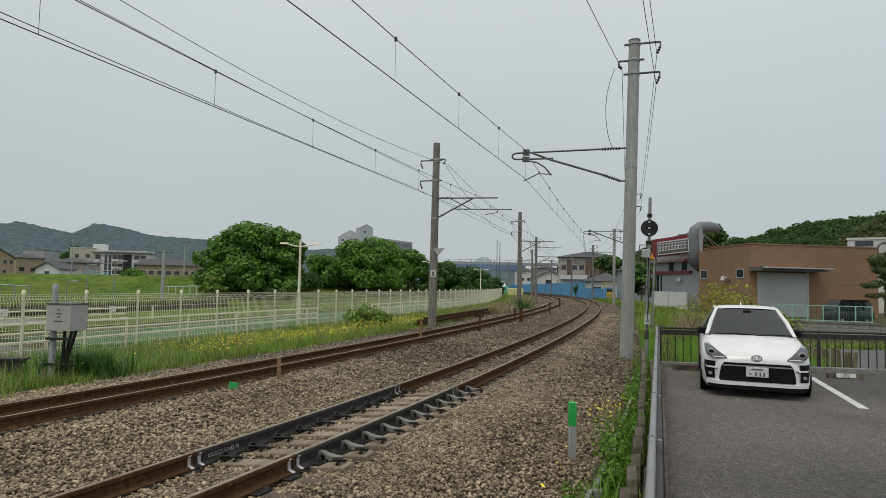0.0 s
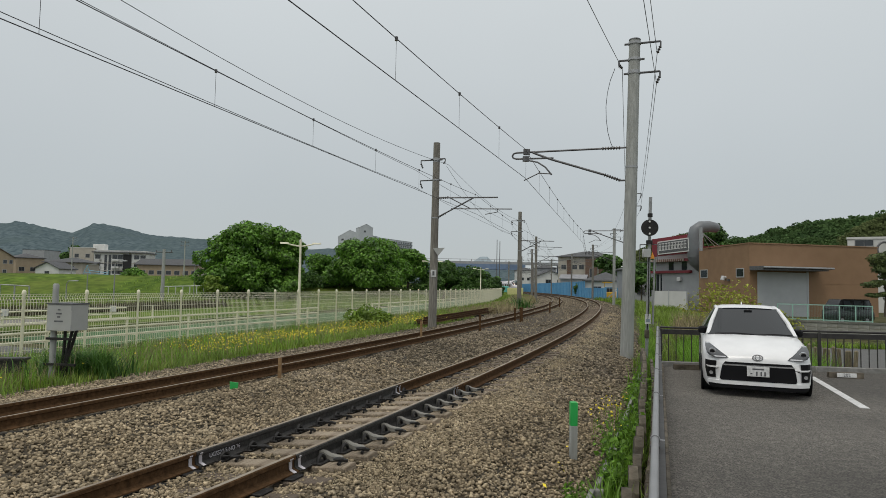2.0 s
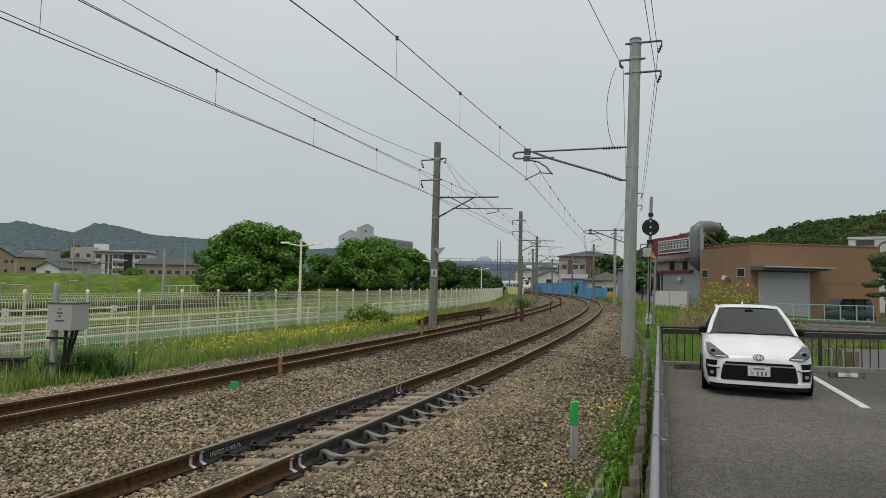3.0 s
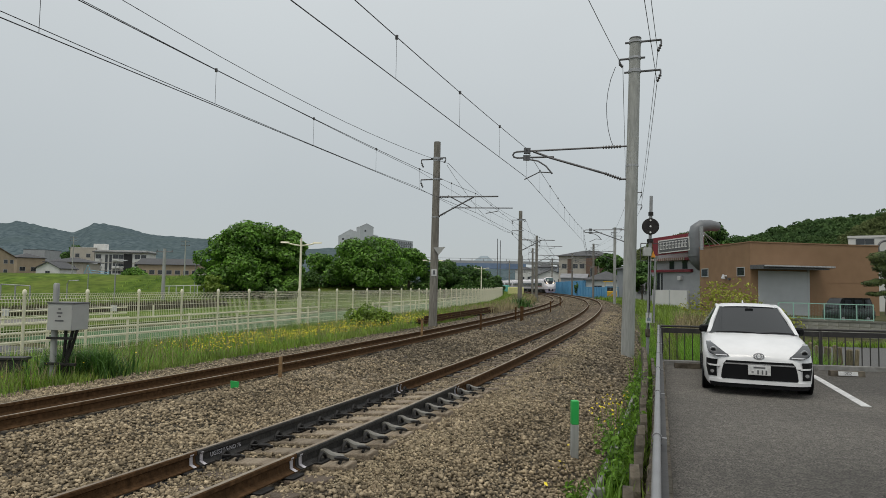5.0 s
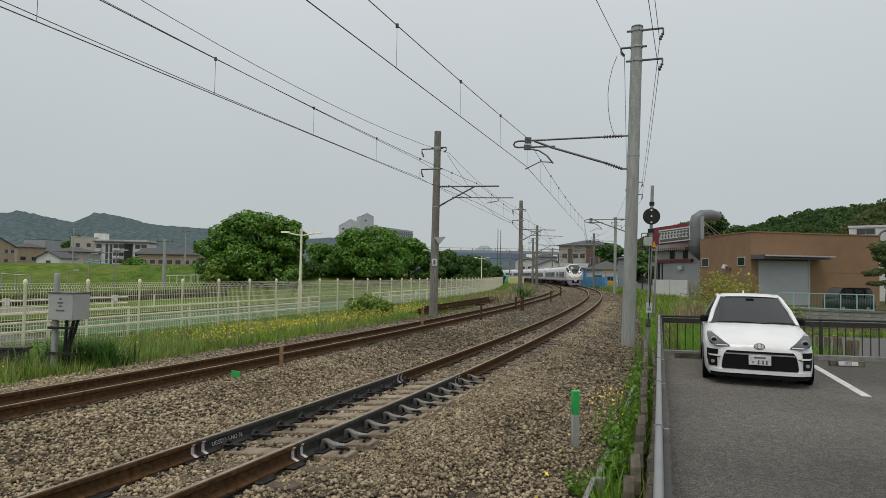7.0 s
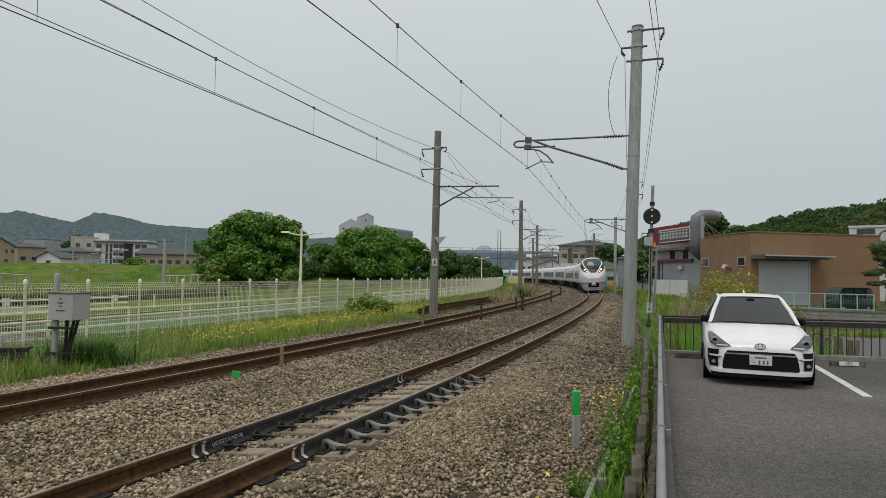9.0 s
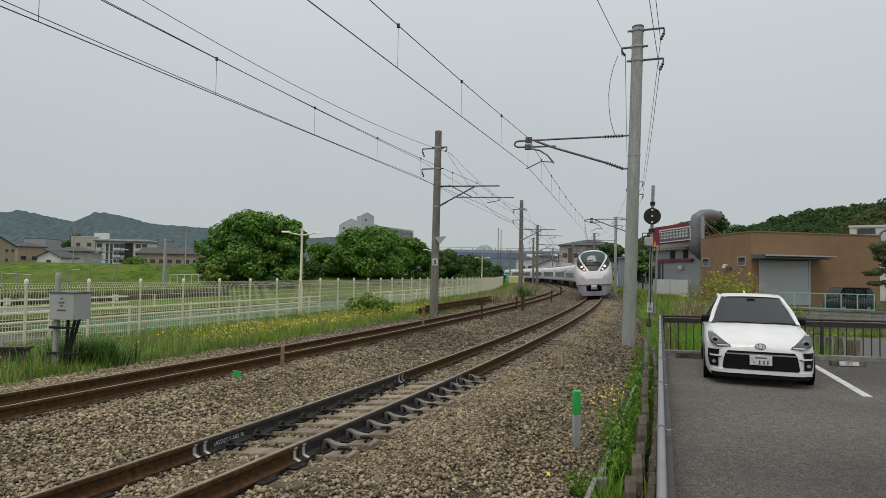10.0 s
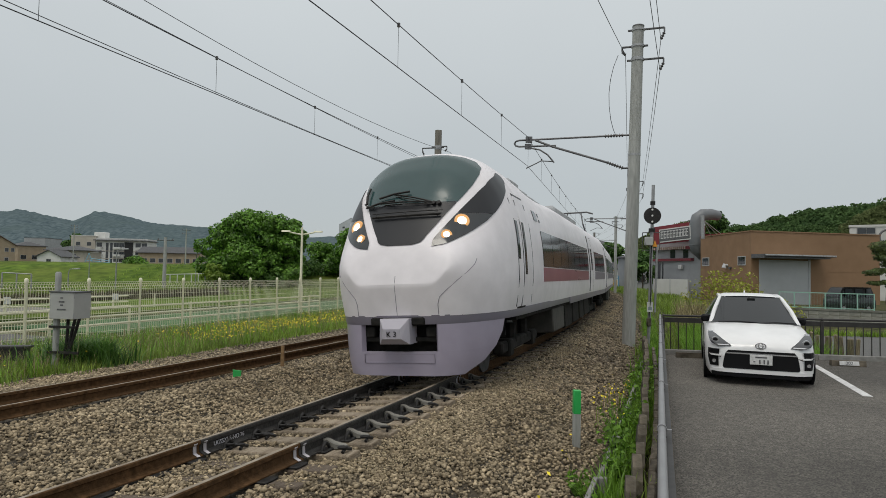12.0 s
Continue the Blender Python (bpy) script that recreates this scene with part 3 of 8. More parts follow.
def nose_belt(t):
    return min(1.75, 1.15 + (nose_top(t) - 1.15) * 0.9)


def undercut(t, z):
    """How far the chin draws back below its crease."""
    belt = nose_belt(t)
    return 0.08 * max(0, 1 - (z - 1.15) / (belt - 1.15)) * max(0, 1 - t / 1.2) if z < belt else 0.0


def tuck(q):
    return 0.945 + 0.055 * math.sin(min(max(q, 0), 1) * math.pi / 2)


def half_at(t, z):
    """Half width of the nose at t and height z."""
    w, zt, belt = nose_width(t), nose_top(t), nose_belt(t)
    if z <= belt:
        return w * tuck((z - 1.15) / (belt - 1.15))
    e = nose_exp(t)
    return w * max(1 - ((z - belt) / (zt - belt)) ** e, 0) ** (1 / e) if z < zt else 0.0


def on_nose(y, z):
    """How far back the nose surface lies at y, z."""
    lo, hi = 0.0, 3.4
    for _ in range(30):
        mid = (lo + hi) / 2
        if half_at(mid, z) > abs(y) and nose_top(mid) > z:
            hi = mid
        else:
            lo = mid
    return hi + undercut(hi, z)


def glass_half(z):
    return float(np.interp(z, (2.19, 2.21, 2.25, 2.32, 2.5, 2.7, 2.95, 3.15, 3.34, 3.48, 3.6, 3.68, 3.73, 3.76), (0.2, 0.31, 0.36, 0.40, 0.52, 0.65, 0.81, 0.915, 0.96, 0.945, 0.84, 0.67, 0.45, 0.22)))


def build_nose(parent):
    """The rounded cab shell, then the glass and mask panels laid on it."""
    nu = 120
    ts = [NOSE_L * (i / 70) ** 2.2 for i in range(71)] + [NOSE_L + (8.45 - NOSE_L) * i / 39 for i in range(1, 40)]
    ref = body_outline()
    ry, rz = [p[0] for p in ref], [p[1] for p in ref]
    d = np.concatenate([[0], np.cumsum(np.hypot(np.diff(ry), np.diff(rz)))])
    rings = []
    for t in [-1.0] + ts:
        w, (t, EXP) = (nose_width(t), (t, nose_exp(t))) if t >= 0 else (0.002, (0.0, nose_exp(0)))
        zt, belt = nose_top(t), nose_belt(t)
        k = min(max((t - 3.4) / 4.6, 0), 1)
        k = k * k * (3 - 2 * k)
        pts = []
        for i in range(nu + 1):
            u = i / nu
            if u < 0.12 or u > 0.88:
                q = min(u, 1 - u) / 0.12
                pts.append((math.copysign(w * tuck(q), 0.5 - u), 1.15 + (belt - 1.15) * q))
            else:
                a = math.pi * (u - 0.12) / 0.76
                c = math.cos(a)
                pts.append((math.copysign(abs(c) ** (2 / EXP), c) * w, belt + (zt - belt) * max(math.sin(a), 0) ** (2 / EXP)))
        if k > 0:
            py, pz = np.array([p[0] for p in pts]), np.array([p[1] for p in pts])
            e_ = np.concatenate([[0], np.cumsum(np.hypot(np.diff(py), np.diff(pz)))])
            f = e_ / e_[-1] * d[-1]
            y2, z2 = np.interp(f, d, ry), np.interp(f, d, rz)
            pts = [(a0 + (b0 - a0) * k, a1 + (b1 - a1) * k) for a0, a1, b0, b1 in zip(py, pz, y2, z2)]
        rings.append([(t + undercut(t, z), y, z) for y, z in pts])
    part("nose_shell", Geo().loft(rings, cap=False, closed=False), M_BODY, parent, "glossy white nose shell")

    def skin(name, rows, material, label):
        """A panel on the shell, a few millimetres proud."""
        out = []
        for r in rows:
            row_ = []
            for t, y, z in r:
                e = 0.02
                dy = (half_at(t + e, z) - half_at(t - e, z)) / (2 * e) if t > e else 4.0
                n_ = Vector((-abs(dy), math.copysign(1, y) if abs(y) > 1e-6 else 0, (half_at(t, z - e) - half_at(t, z + e)) / (2 * e))).normalized() if abs(y) > 0.25 else Vector((-0.8, 0, 0.6))
                row_.append(Vector((t, y, z)) + n_ * 0.012)
            out.append(row_)
        part(name, Geo().loft(out, cap=False, closed=False), material, parent, label)

    def front_rows(z0_, z1_, n):
        rr = []
        for z in np.linspace(z0_, z1_, n):
            g_ = glass_half(z)
            rr.append([(on_nose(y, z), y, z) for y in np.linspace(-g_, g_, 41)])
        return rr

    skin("windscreen", front_rows(2.86, 3.76, 44), M_SCREEN, "curved dark greenish windscreen")
    skin("nose_mask", front_rows(2.19, 2.852, 26), M_MASK, "black panel below the windscreen")
    for sg in (1, -1):
        for name, z0_, z1_, material, label in (("lamp_cover", 2.15, 2.66, M_TGLASS, "dark headlamp glass"), ("side_mask", 2.667, 3.46, M_MASK, "black wing panel")):
            rr = []
            for z in np.linspace(z0_, z1_, 24):
                t_in = on_nose(glass_half(max(z, 2.25)) + 0.15, z) if z < 3.3 else on_nose(1.1, 3.3) + (z - 3.3) * 2.6
                t_out = t_in + float(np.interp(z, (2.15, 2.25, 2.4, 2.55, 2.7, 2.9, 3.1, 3.3, 3.4, 3.46), (0.0, 0.09, 0.24, 0.38, 0.48, 0.58, 0.64, 0.58, 0.4, 0.12)))
                rr.append([(t, sg * half_at(t, z), z) for t in np.linspace(t_in, t_out, 14)])
            skin(name, rr, material, label)


def car_shell(parent, x0, x1):
    rings = [[(x, y, z) for y, z in body_outline()] for x in np.linspace(x0, x1, 8)]
    part("body_shell", Geo().loft(rings), M_BODY, parent)


def side_y(x, z, lead):
    """Half width of the car's side at x and z."""
    y = float(np.interp(z, [p[1] for p in body_outline()[:7]], [p[0] for p in body_outline()[:7]]))
    if lead and x < 8.4 and z > 1.15:
        k = min(max((x - 3.4) / 4.6, 0), 1)
        k = k * k * (3 - 2 * k)
        return half_at(x, z) * (1 - k) + y * k
    return y


def side_panel(name, parent, x0, x1, z0, z1, side, material, out=0.006, label=""):
    """A panel that follows the bulge of the car's side."""
    zs = np.linspace(z0, z1, 5)
    lead = bool(parent.get("cab")) or bool(parent.parent and parent.parent.get("cab"))
    g = Geo()
    rows = []
    xs = np.linspace(x0, x1, 7) if lead and x0 < 8.4 else (x0, x1)
    for z in zs:
        front = [(x, side_y(float(x), float(z), lead)) for x in xs]
        rows.append([(x, side * (y + out), z) for x, y in front] + [(x, side * (y - 0.02), z) for x, y in front[::-1]])
    g.loft(rows)
    return part(name, g, material, parent, label)


def bogie(parent, x):
    g = Geo()
    for y in (-1.0, 1.0):
        g.box(x - 1.6, x + 1.6, y - 0.09, y + 0.09, 0.38, 0.58, b=0.03)
        for dx in (-1.05, 1.05):
            g.box(x + dx - 0.16, x + dx + 0.16, y - 0.13, y + 0.13, 0.3, 0.6, b=0.03)
            g.tube([(x + dx * 0.5, y, 0.5), (x + dx * 0.5, y, 0.85)], 0.1, 8)
    g.box(x - 0.25, x + 0.25, -1.05, 1.05, 0.42, 0.56, b=0.03)
    frame_ob = part("bogie", g, M_UNDER, parent)
    for dx in (-1.05, 1.05):
        for y in (-0.56, 0.56):
            part("wheel", Geo().tube([(x + dx, y - 0.06, 0.43), (x + dx, y + 0.06, 0.43)], 0.43, 24), M_STEEL, frame_ob)


def underfloor(parent, x0, x1, seed):
    r = random.Random(seed)
    part("floor_frame", Geo().box(x0, x1, -1.3, 1.3, 0.95, 1.17), M_UNDER, parent)
    x = 6.3
    while x < 14.0:
        w = r.uniform(0.8, 2.0)
        part("equipment_box", Geo().box(x, min(x + w, 14.4), -1.28, 1.28, r.uniform(0.3, 0.42), 0.96, b=0.03), M_EQUIP if r.random() < 0.6 else M_UNDER, parent)
        x += w + r.uniform(0.12, 0.4)


def build_car(k):
    car = thing("train_car", "white express train carriage with dark windows and lavender skirt", "train", group="cars of the express train")
    lead = k == 0
    if lead:
        car["cab"] = 1
    x0, x1 = (8.4, CAR - 0.3) if lead else (0.25, CAR - 0.25)
    if lead:
        tagged(car, "white streamlined leading train car with black windscreen mask and lit headlamps")
        build_nose(car)
    car_shell(car, x0, x1)
    underfloor(car, 2.2 if lead else 0.3, x1, k)
    for x in (3.6, 17.2):
        bogie(car, x)
    for side in (-1, 1):
        # doors
        if lead:
            d = side_panel("door", car, 2.2, 2.95, 1.19, 3.08, side, M_BODY, 0.012, "white cab door in a rounded frame")
            side_panel("door_window", d, 2.27, 2.4, 1.72, 2.62, side, M_TGLASS, 0.02)
            for xx, za, zb in ((1.84, 1.98, 2.62),):
                side_panel("side_light", d, xx, xx + 0.12, za, zb, side, M_TGLASS, 0.012)
            for xx, wd in ((1.82, 0.025), (2.17, 0.04), (2.95, 0.06)):
                side_panel("door_gap", d, xx, xx + wd, 1.19, 3.0, side, M_SEAL, 0.008)
            side_panel("door_gap", d, 2.17, 3.01, 3.08, 3.12, side, M_SEAL, 0.008)
            side_panel("step_well", d, 1.9, 2.5, 1.155, 1.185, side, M_UNDER, 0.01)
            side_panel("number_panel", car, 3.75, 4.1, 2.78, 2.98, side, M_TGLASS, 0.012, "dark destination display")
            for zz in (2.78, 2.9):
                side_panel("marker_lamp", car, 4.3, 4.42, zz, zz + 0.06, side, M_TGLASS, 0.012)
        doors = (13.5,) if lead else ((1.3, 18.6) if k % 2 else (18.6,))
        for x in doors:
            d = side_panel("door", car, x, x + 0.95, 1.2, 3.02, side, M_BODY, 0.026, "white sliding door in a rounded frame")
            side_panel("door_window", d, x + 0.3, x + 0.65, 1.9, 2.65, side, M_TGLASS, 0.034)
            for xx in (x - 0.1, x + 0.95):
                side_panel("door_gap", d, xx, xx + 0.08, 1.2, 3.05, side, M_SEAL, 0.022)
        spans = ((4.15, 12.95, 7), (15.3, 19.7, 4)) if lead else ((2.6, 18.2, 8),)
        for first, last, n in spans:
            step = (last - first) / n
            for i in range(n):
                side_panel("window", car, first + i * step + (0.025 if lead else 0.16), first + (i + 1) * step - (0.025 if lead else 0.16), 1.88, 2.6, side, M_TGLASS, 0.012)
            side_panel("red_band", car, first, last, 1.58, 1.86, side, M_RED if lead and first < 5 else M_STRIPE, 0.01, "crimson band under the windows" if lead else "")
        side_panel("skirt_panel", car, x0, x1, 0.98, 1.15, side, M_STRIPE, 0.0)
    for xa, xb in ((9.5, 14.5),) if lead else ((4.5, 8.0), (11.5, 15.5)):
        part("roof_unit", Geo().box(xa, xb, -0.95, 0.95, 3.4, 3.73, b=0.08), M_ROOF, car)
    part("gangway", Geo().box(x1 - 0.05, CAR + 0.2, -0.65, 0.65, 1.1, 3.2, b=0.08), M_UNDER, car)
    if k in (1, 4):
        g = Geo()
        for y in (-0.55, 0.55):
            g.tube([(3.0, y, 3.75), (2.2, y * 0.8, 4.3), (3.1, y * 0.6, 4.88)], 0.035, 6)
        g.tube([(3.1, -0.9, 4.82), (3.1, -0.6, 4.92), (3.1, 0.6, 4.92), (3.1, 0.9, 4.82)], 0.04, 6)
        g.box(2.4, 3.6, -0.7, 0.7, 3.6, 3.75)
        part("pantograph", g, M_STEEL, car)
    if lead:
        lead_details(car)
    return car


def plan_ring(x_off, w_scale, depth, z, n=25):
    """A rounded front in plan, from the left side round to the right."""
    tt = [depth * (abs(1 - 2 * i / (n - 1))) ** 2.6 for i in range(n)]
    return [(x_off + t, math.copysign(nose_width(t) * w_scale, (n - 1) / 2 - i) if i != (n - 1) // 2 else 0.0, z) for i, t in enumerate(tt)]


def lead_details(car):
    # stripe and skirt wrap round the nose
    def wrap(name, bands, material, label=""):
        rings = []
        for x_off, sc, dep, z in bands:
            rings.append(plan_ring(x_off, sc, dep, z))
        g = Geo().loft(rings, cap=False, closed=False)
        rings_in = [[(x + 0.05, y * 0.96, z) for x, y, z in r] for r in (rings[0], rings[-1])]
        g.loft([rings[0], rings_in[0]], cap=False, closed=False)
        g.loft([rings[-1], rings_in[1]], cap=False, closed=False)
        return part(name, g, material, car, label)

    wrap("lower_stripe", ((0.095, 0.945, 8.45, 1.03), (0.08, 0.953, 8.45, 1.09), (0.07, 0.953, 8.45, 1.165)), M_STRIPE, "grey purple stripe round the nose")
    # skirt: two cheeks beside the coupler mouth and a bow below it
    def skirt_row(z, sc, dx, y0, t_end):
        t0 = width_back(y0 / sc)
        pts = [(t0 + (t_end - t0) * q * q + dx, nose_width(t0 + (t_end - t0) * q * q) * sc, z) for q in np.linspace(0, 1, 18)]
        return ([(dx, 0.0, z)] if y0 == 0 else []) + pts

    for sgn in (1, -1):
        rows = [[(x, y * sgn, zz) for x, y, zz in skirt_row(z, sc, dx, 0.6, te)] for z, sc, dx, te in ((1.03, 0.94, 0.095, 1.24), (0.85, 0.935, 0.095, 1.16), (0.64, 0.925, 0.1, 0.95))]
        g = Geo().loft(rows, cap=False, closed=False)
        inner = [[(x + 0.07, y * 0.93, z) for x, y, z in r] for r in rows]
        g.loft(inner, cap=False, closed=False)
        g.loft([[r[0] for r in rows], [r[0] for r in inner]], cap=False, closed=False)
        g.loft([[r[-1] for r in rows], [r[-1] for r in inner]], cap=False, closed=False)
        part("skirt_cheek", g, M_SKIRT, car, "lavender skirt cheek")
    rows = []
    for z, sc, dx, te in ((0.64, 0.925, 0.1, 0.95), (0.45, 0.91, 0.11, 0.64), (0.29, 0.895, 0.125, 0.27)):
        r = skirt_row(z, sc, dx, 0.0, te)
        rows.append([(x, -y, zz) for x, y, zz in r[::-1]] + r[1:])
    g = Geo().loft(rows, cap=False, closed=False)
    inner = [[(x + 0.08, y * 0.94, z) for x, y, z in r] for r in rows]
    g.loft(inner, cap=False, closed=False)
    g.loft([rows[-1], inner[-1]], cap=False, closed=False)
    g.loft([rows[0], inner[0]], cap=False, closed=False)
    part("skirt_bow", g, M_SKIRT, car, "lavender skirt bow")
    for y0_, y1_, z0_, z1_ in ((-0.55, 0.55, 0.605, 0.608), (-0.55, 0.55, 0.475, 0.478), (-0.55, -0.547, 0.478, 0.605), (0.547, 0.55, 0.478, 0.605)):
        part("hatch_joint", Geo().box(0.1, 0.13, y0_, y1_, z0_, z1_), M_STRIPE, car)
    # near-black boxes stand in for the shaded hollow of the mouth
    part("coupler_recess", Geo().box(0.4, 1.3, -0.7, 0.7, 0.6, 1.16), M_UNDER, car, "black recess behind the coupler")
    part("coupler_notch", Geo().box(0.055, 0.3, -0.42, 0.42, 1.02, 1.135, b=0.02), M_UNDER, car)
    part("recess_bar", Geo().box(0.2, 0.3, -0.6, 0.6, 0.78, 0.84), M_UNDER, car)
    for y in (-0.48, 0.48):
        part("recess_box", Geo().box(0.16, 0.3, y - 0.08, y + 0.08, 0.84, 1.0, b=0.02), M_UNDER, car)
    # coupler cover: a pyramid with a flat front
    o, i = [(-0.235, 0.76), (0.235, 0.76), (0.225, 1.125), (-0.225, 1.125)], [(-0.15, 0.845), (0.15, 0.845), (0.13, 0.985), (-0.13, 0.985)]
    g = Geo().loft([[(0.25, y, z) for y, z in o], [(-0.04, y, z) for y, z in o], [(-0.16, y, z) for y, z in i]])
    cv = part("coupler_cover", g, plain("light_lavender", (0.42, 0.40, 0.45), 0.4), car, "pale faceted coupler cover", smooth=False)
    lettering(cv, "K 3", 0.11, pose(-0.165, 0, 0.91, 0, 0, 0) @ pose(0, 0, 0, 90, 0, -90), M_UNDER, 0.003)
    # headlamps; the reflector ring glows itself, for the bulb's light on it
    for sgn in (1, -1):
        for y, z, r, m_ in ((0.87, 2.54, 0.07, M_LAMP), (0.70, 2.325, 0.05, M_LAMPW)):
            t = on_nose(y, z)
            c = Vector((t - 0.012, sgn * y, z))
            nrm = Vector((-1, sgn * 0.45, 0.45)).normalized()
            lamp = part("headlamp", Geo().tube([c - nrm * 0.05, c + nrm * 0.012], [r * 1.75, r * 1.65], 20), M_REFLECTOR_GLOW, car, "lit round headlamp")
            part("lamp_bulb", Geo().tube([c + nrm * 0.012, c + nrm * 0.02, c + nrm * 0.026], [r, r * 0.85, r * 0.45], 20), m_, lamp)
    # wipers, mirror stay and rail on the mask
    def hug(y, z, out=0.03):
        return Vector((on_nose(y, z) - out, y, z + out * 0.5))
    for ya, za, yb, zb in ((-0.42, 2.84, 0.28, 3.02), (-0.5, 2.84, 0.5, 2.88)):
        g = Geo().tube([hug(ya + (yb - ya) * q, za + (zb - za) * q, 0.04 + 0.03 * math.sin(q * 3.1)) for q in (0, 0.25, 0.5, 0.75, 1)], 0.013, 6)
        g.tube([hug(ya + (yb - ya) * q, za - 0.035 + (zb - za) * q, 0.04 + 0.03 * math.sin(q * 3.1)) for q in (0.1, 0.35, 0.6, 0.9)], 0.009, 6)
        g.tube([hug(yb - 0.26, zb + 0.03, 0.05), hug(yb, zb, 0.06), hug(yb + 0.26, zb - 0.05, 0.05)], 0.017, 6)
        part("wiper", g, M_IRON, car)
    for ya in (-0.42, -0.5):
        part("wiper_pivot", Geo().tube([hug(ya, 2.83, -0.01), hug(ya, 2.83, 0.06)], 0.03, 8), M_IRON, car)
    g = Geo().tube([hug(y, 2.64, 0.05) for y in (-0.56, -0.4, -0.2, 0, 0.2, 0.4, 0.56)], 0.02, 6)
    for y in (-0.5, 0.0, 0.5):
        g.tube([hug(y, 2.64, 0.05), hug(y, 2.7, 0.05)], 0.008, 5)
    g.tube([hug(y, 2.7, 0.05) for y in (-0.58, -0.3, 0, 0.3, 0.58)], 0.007, 6)
    part("front_rail", g, M_IRON, car)
    part("side_mirror", Geo().tube([hug(0.78, 2.9, 0.05), hug(0.82, 3.04, 0.06), hug(0.81, 3.18, 0.05)], 0.02, 6).tube([hug(0.6, 2.82, 0.05), hug(0.72, 2.84, 0.06), hug(0.82, 2.9, 0.05)], 0.014, 6), M_IRON, car)
    for y in (-0.42, 0.2):
        part("sun_visor", Geo().loft([[hug(y + q * 0.3, z, -0.002 + 0.012) for q in (0, 0.5, 1)] for z in (3.6, 3.67)], cap=False, closed=False), M_ROOF, car)
    # seam lines on the chin
    g = Geo().tube([(on_nose(0, z) - 0.001, 0, z) for z in np.linspace(1.18, 1.74, 8)], 0.004, 5)
    part("seam", g, M_STRIPE, car)
    for sgn in (1, -1):
        pts = [(0.63, 1.17), (0.63, 1.32), (0.66, 1.42), (0.76, 1.52), (0.9, 1.65), (1.03, 1.78), (1.1, 1.88), (1.12, 1.96)]
        g = Geo().tube([(on_nose(y, z) - 0.002, sgn * (y + 0.002), z) for y, z in pts], 0.0045, 5)
        part("seam", g, M_STRIPE, car)
    for xa in (4.6, 5.6, 6.6, 7.6):
        part("roof_fairing", Geo().box(xa, xa + 0.9, -0.75, 0.75, 3.45, nose_top(xa + 0.9) + 0.12, b=0.05), M_ROOF, car, "grey roof fairing behind the cab")


TRAIN = [build_car(k) for k in range(9)]

# ---- the car park, its fence and the strip beside the line ----
LOT_Z = 0.1
CORNER = Vector((4.59, 13.36, LOT_Z))
LOT_D = Vector((-0.323, -0.946, 0)).normalized()
LOT_E = Vector((0.99, -0.138, 0)).normalized()


def lot(a, b, z=0.0):
    """a metres from the corner along the fence towards the viewer, b metres along the back edge."""
    return CORNER + LOT_D * a + LOT_E * b + Vector((0, 0, z))


g = Geo()
tops = [lot(0, 0), lot(24, 0), lot(24, 34), lot(0, 34)]
g.add([p for p in tops] + [p - Vector((0, 0, 0.7)) for p in tops], [(0, 1, 2, 3), (7, 6, 5, 4), (0, 4, 5, 1), (1, 5, 6, 2), (2, 6, 7, 3), (3, 7, 4, 0)])
solid("car_park", g, M_ASPHALT, "worn dark grey asphalt car park", "asphalt", kind="structure", smooth=False)
M_KERB = mat("kerb_concrete", (0.2, 0.195, 0.185), (0.32, 0.315, 0.3), 9, 0.9, 0.4, c3=(0.13, 0.13, 0.11))
kerb = thing("kerb", "low stained concrete kerb under the fence", "kerb", kind="structure")
for i in range(15):
    m = along(lot(1.5 * i, -0.1, -0.35), lot(1.5 * i + 1.5, -0.1, -0.35))
    part("kerb_stone", Geo().box(0.004, 1.495, 0.115, 0.15, 0, 0.42, b=0.006), M_CONC_OLD, kerb).matrix_world = m
for i in range(18):
    m = along(lot(0.05, 1.5 * i, -0.3), lot(0.05, 1.5 * i + 1.5, -0.3))
    part("kerb_stone", Geo().box(0.004, 1.495, -0.07, 0.07, 0, 0.4, b=0.012), M_KERB, kerb).matrix_world = m


def pipe_fence(start, step, count, label, rail_mat, bar_step, tube_r=0.036):
    """A dark bar fence with a round top rail and clamps, in panels."""
    f = thing("metal_fence", label, "fence", group="car park fences")
    for i in range(count):
        a, b = start(i * step), start((i + 1) * step)
        m = along(a, b)
        part("post", Geo().box(-0.03, 0.03, -0.025, 0.025, -0.25, 0.77, b=0.006), M_BLACKPAINT, f).matrix_world = m
        top = part("top_rail", Geo().tube([(0.004, 0, 0.8), (step - 0.004, 0, 0.8)], tube_r, 12), rail_mat, f)
        top.matrix_world = m
        part("clamp", Geo().tube([(-0.012, 0, 0.8), (0.012, 0, 0.8)], tube_r + 0.006, 12).box(-0.012, 0.012, 0.0, 0.05, 0.785, 0.8), M_RAILGREY if rail_mat is M_RAILGREY else M_BLACKPAINT, f).matrix_world = m
        part("lower_rail", Geo().box(0, step, -0.02, 0.03, 0.06, 0.1), M_BLACKPAINT, f).matrix_world = m
        part("upper_rail", Geo().box(0, step, -0.01, 0.05, 0.66, 0.76), M_BLACKPAINT, f).matrix_world = m
        k = 1
        while k * bar_step < step - 0.02:
            part("bar", Geo().box(k * bar_step - 0.008, k * bar_step + 0.008, -0.008, 0.008, 0.1, 0.7), M_BLACKPAINT, f).matrix_world = m
            k += 1
    return f


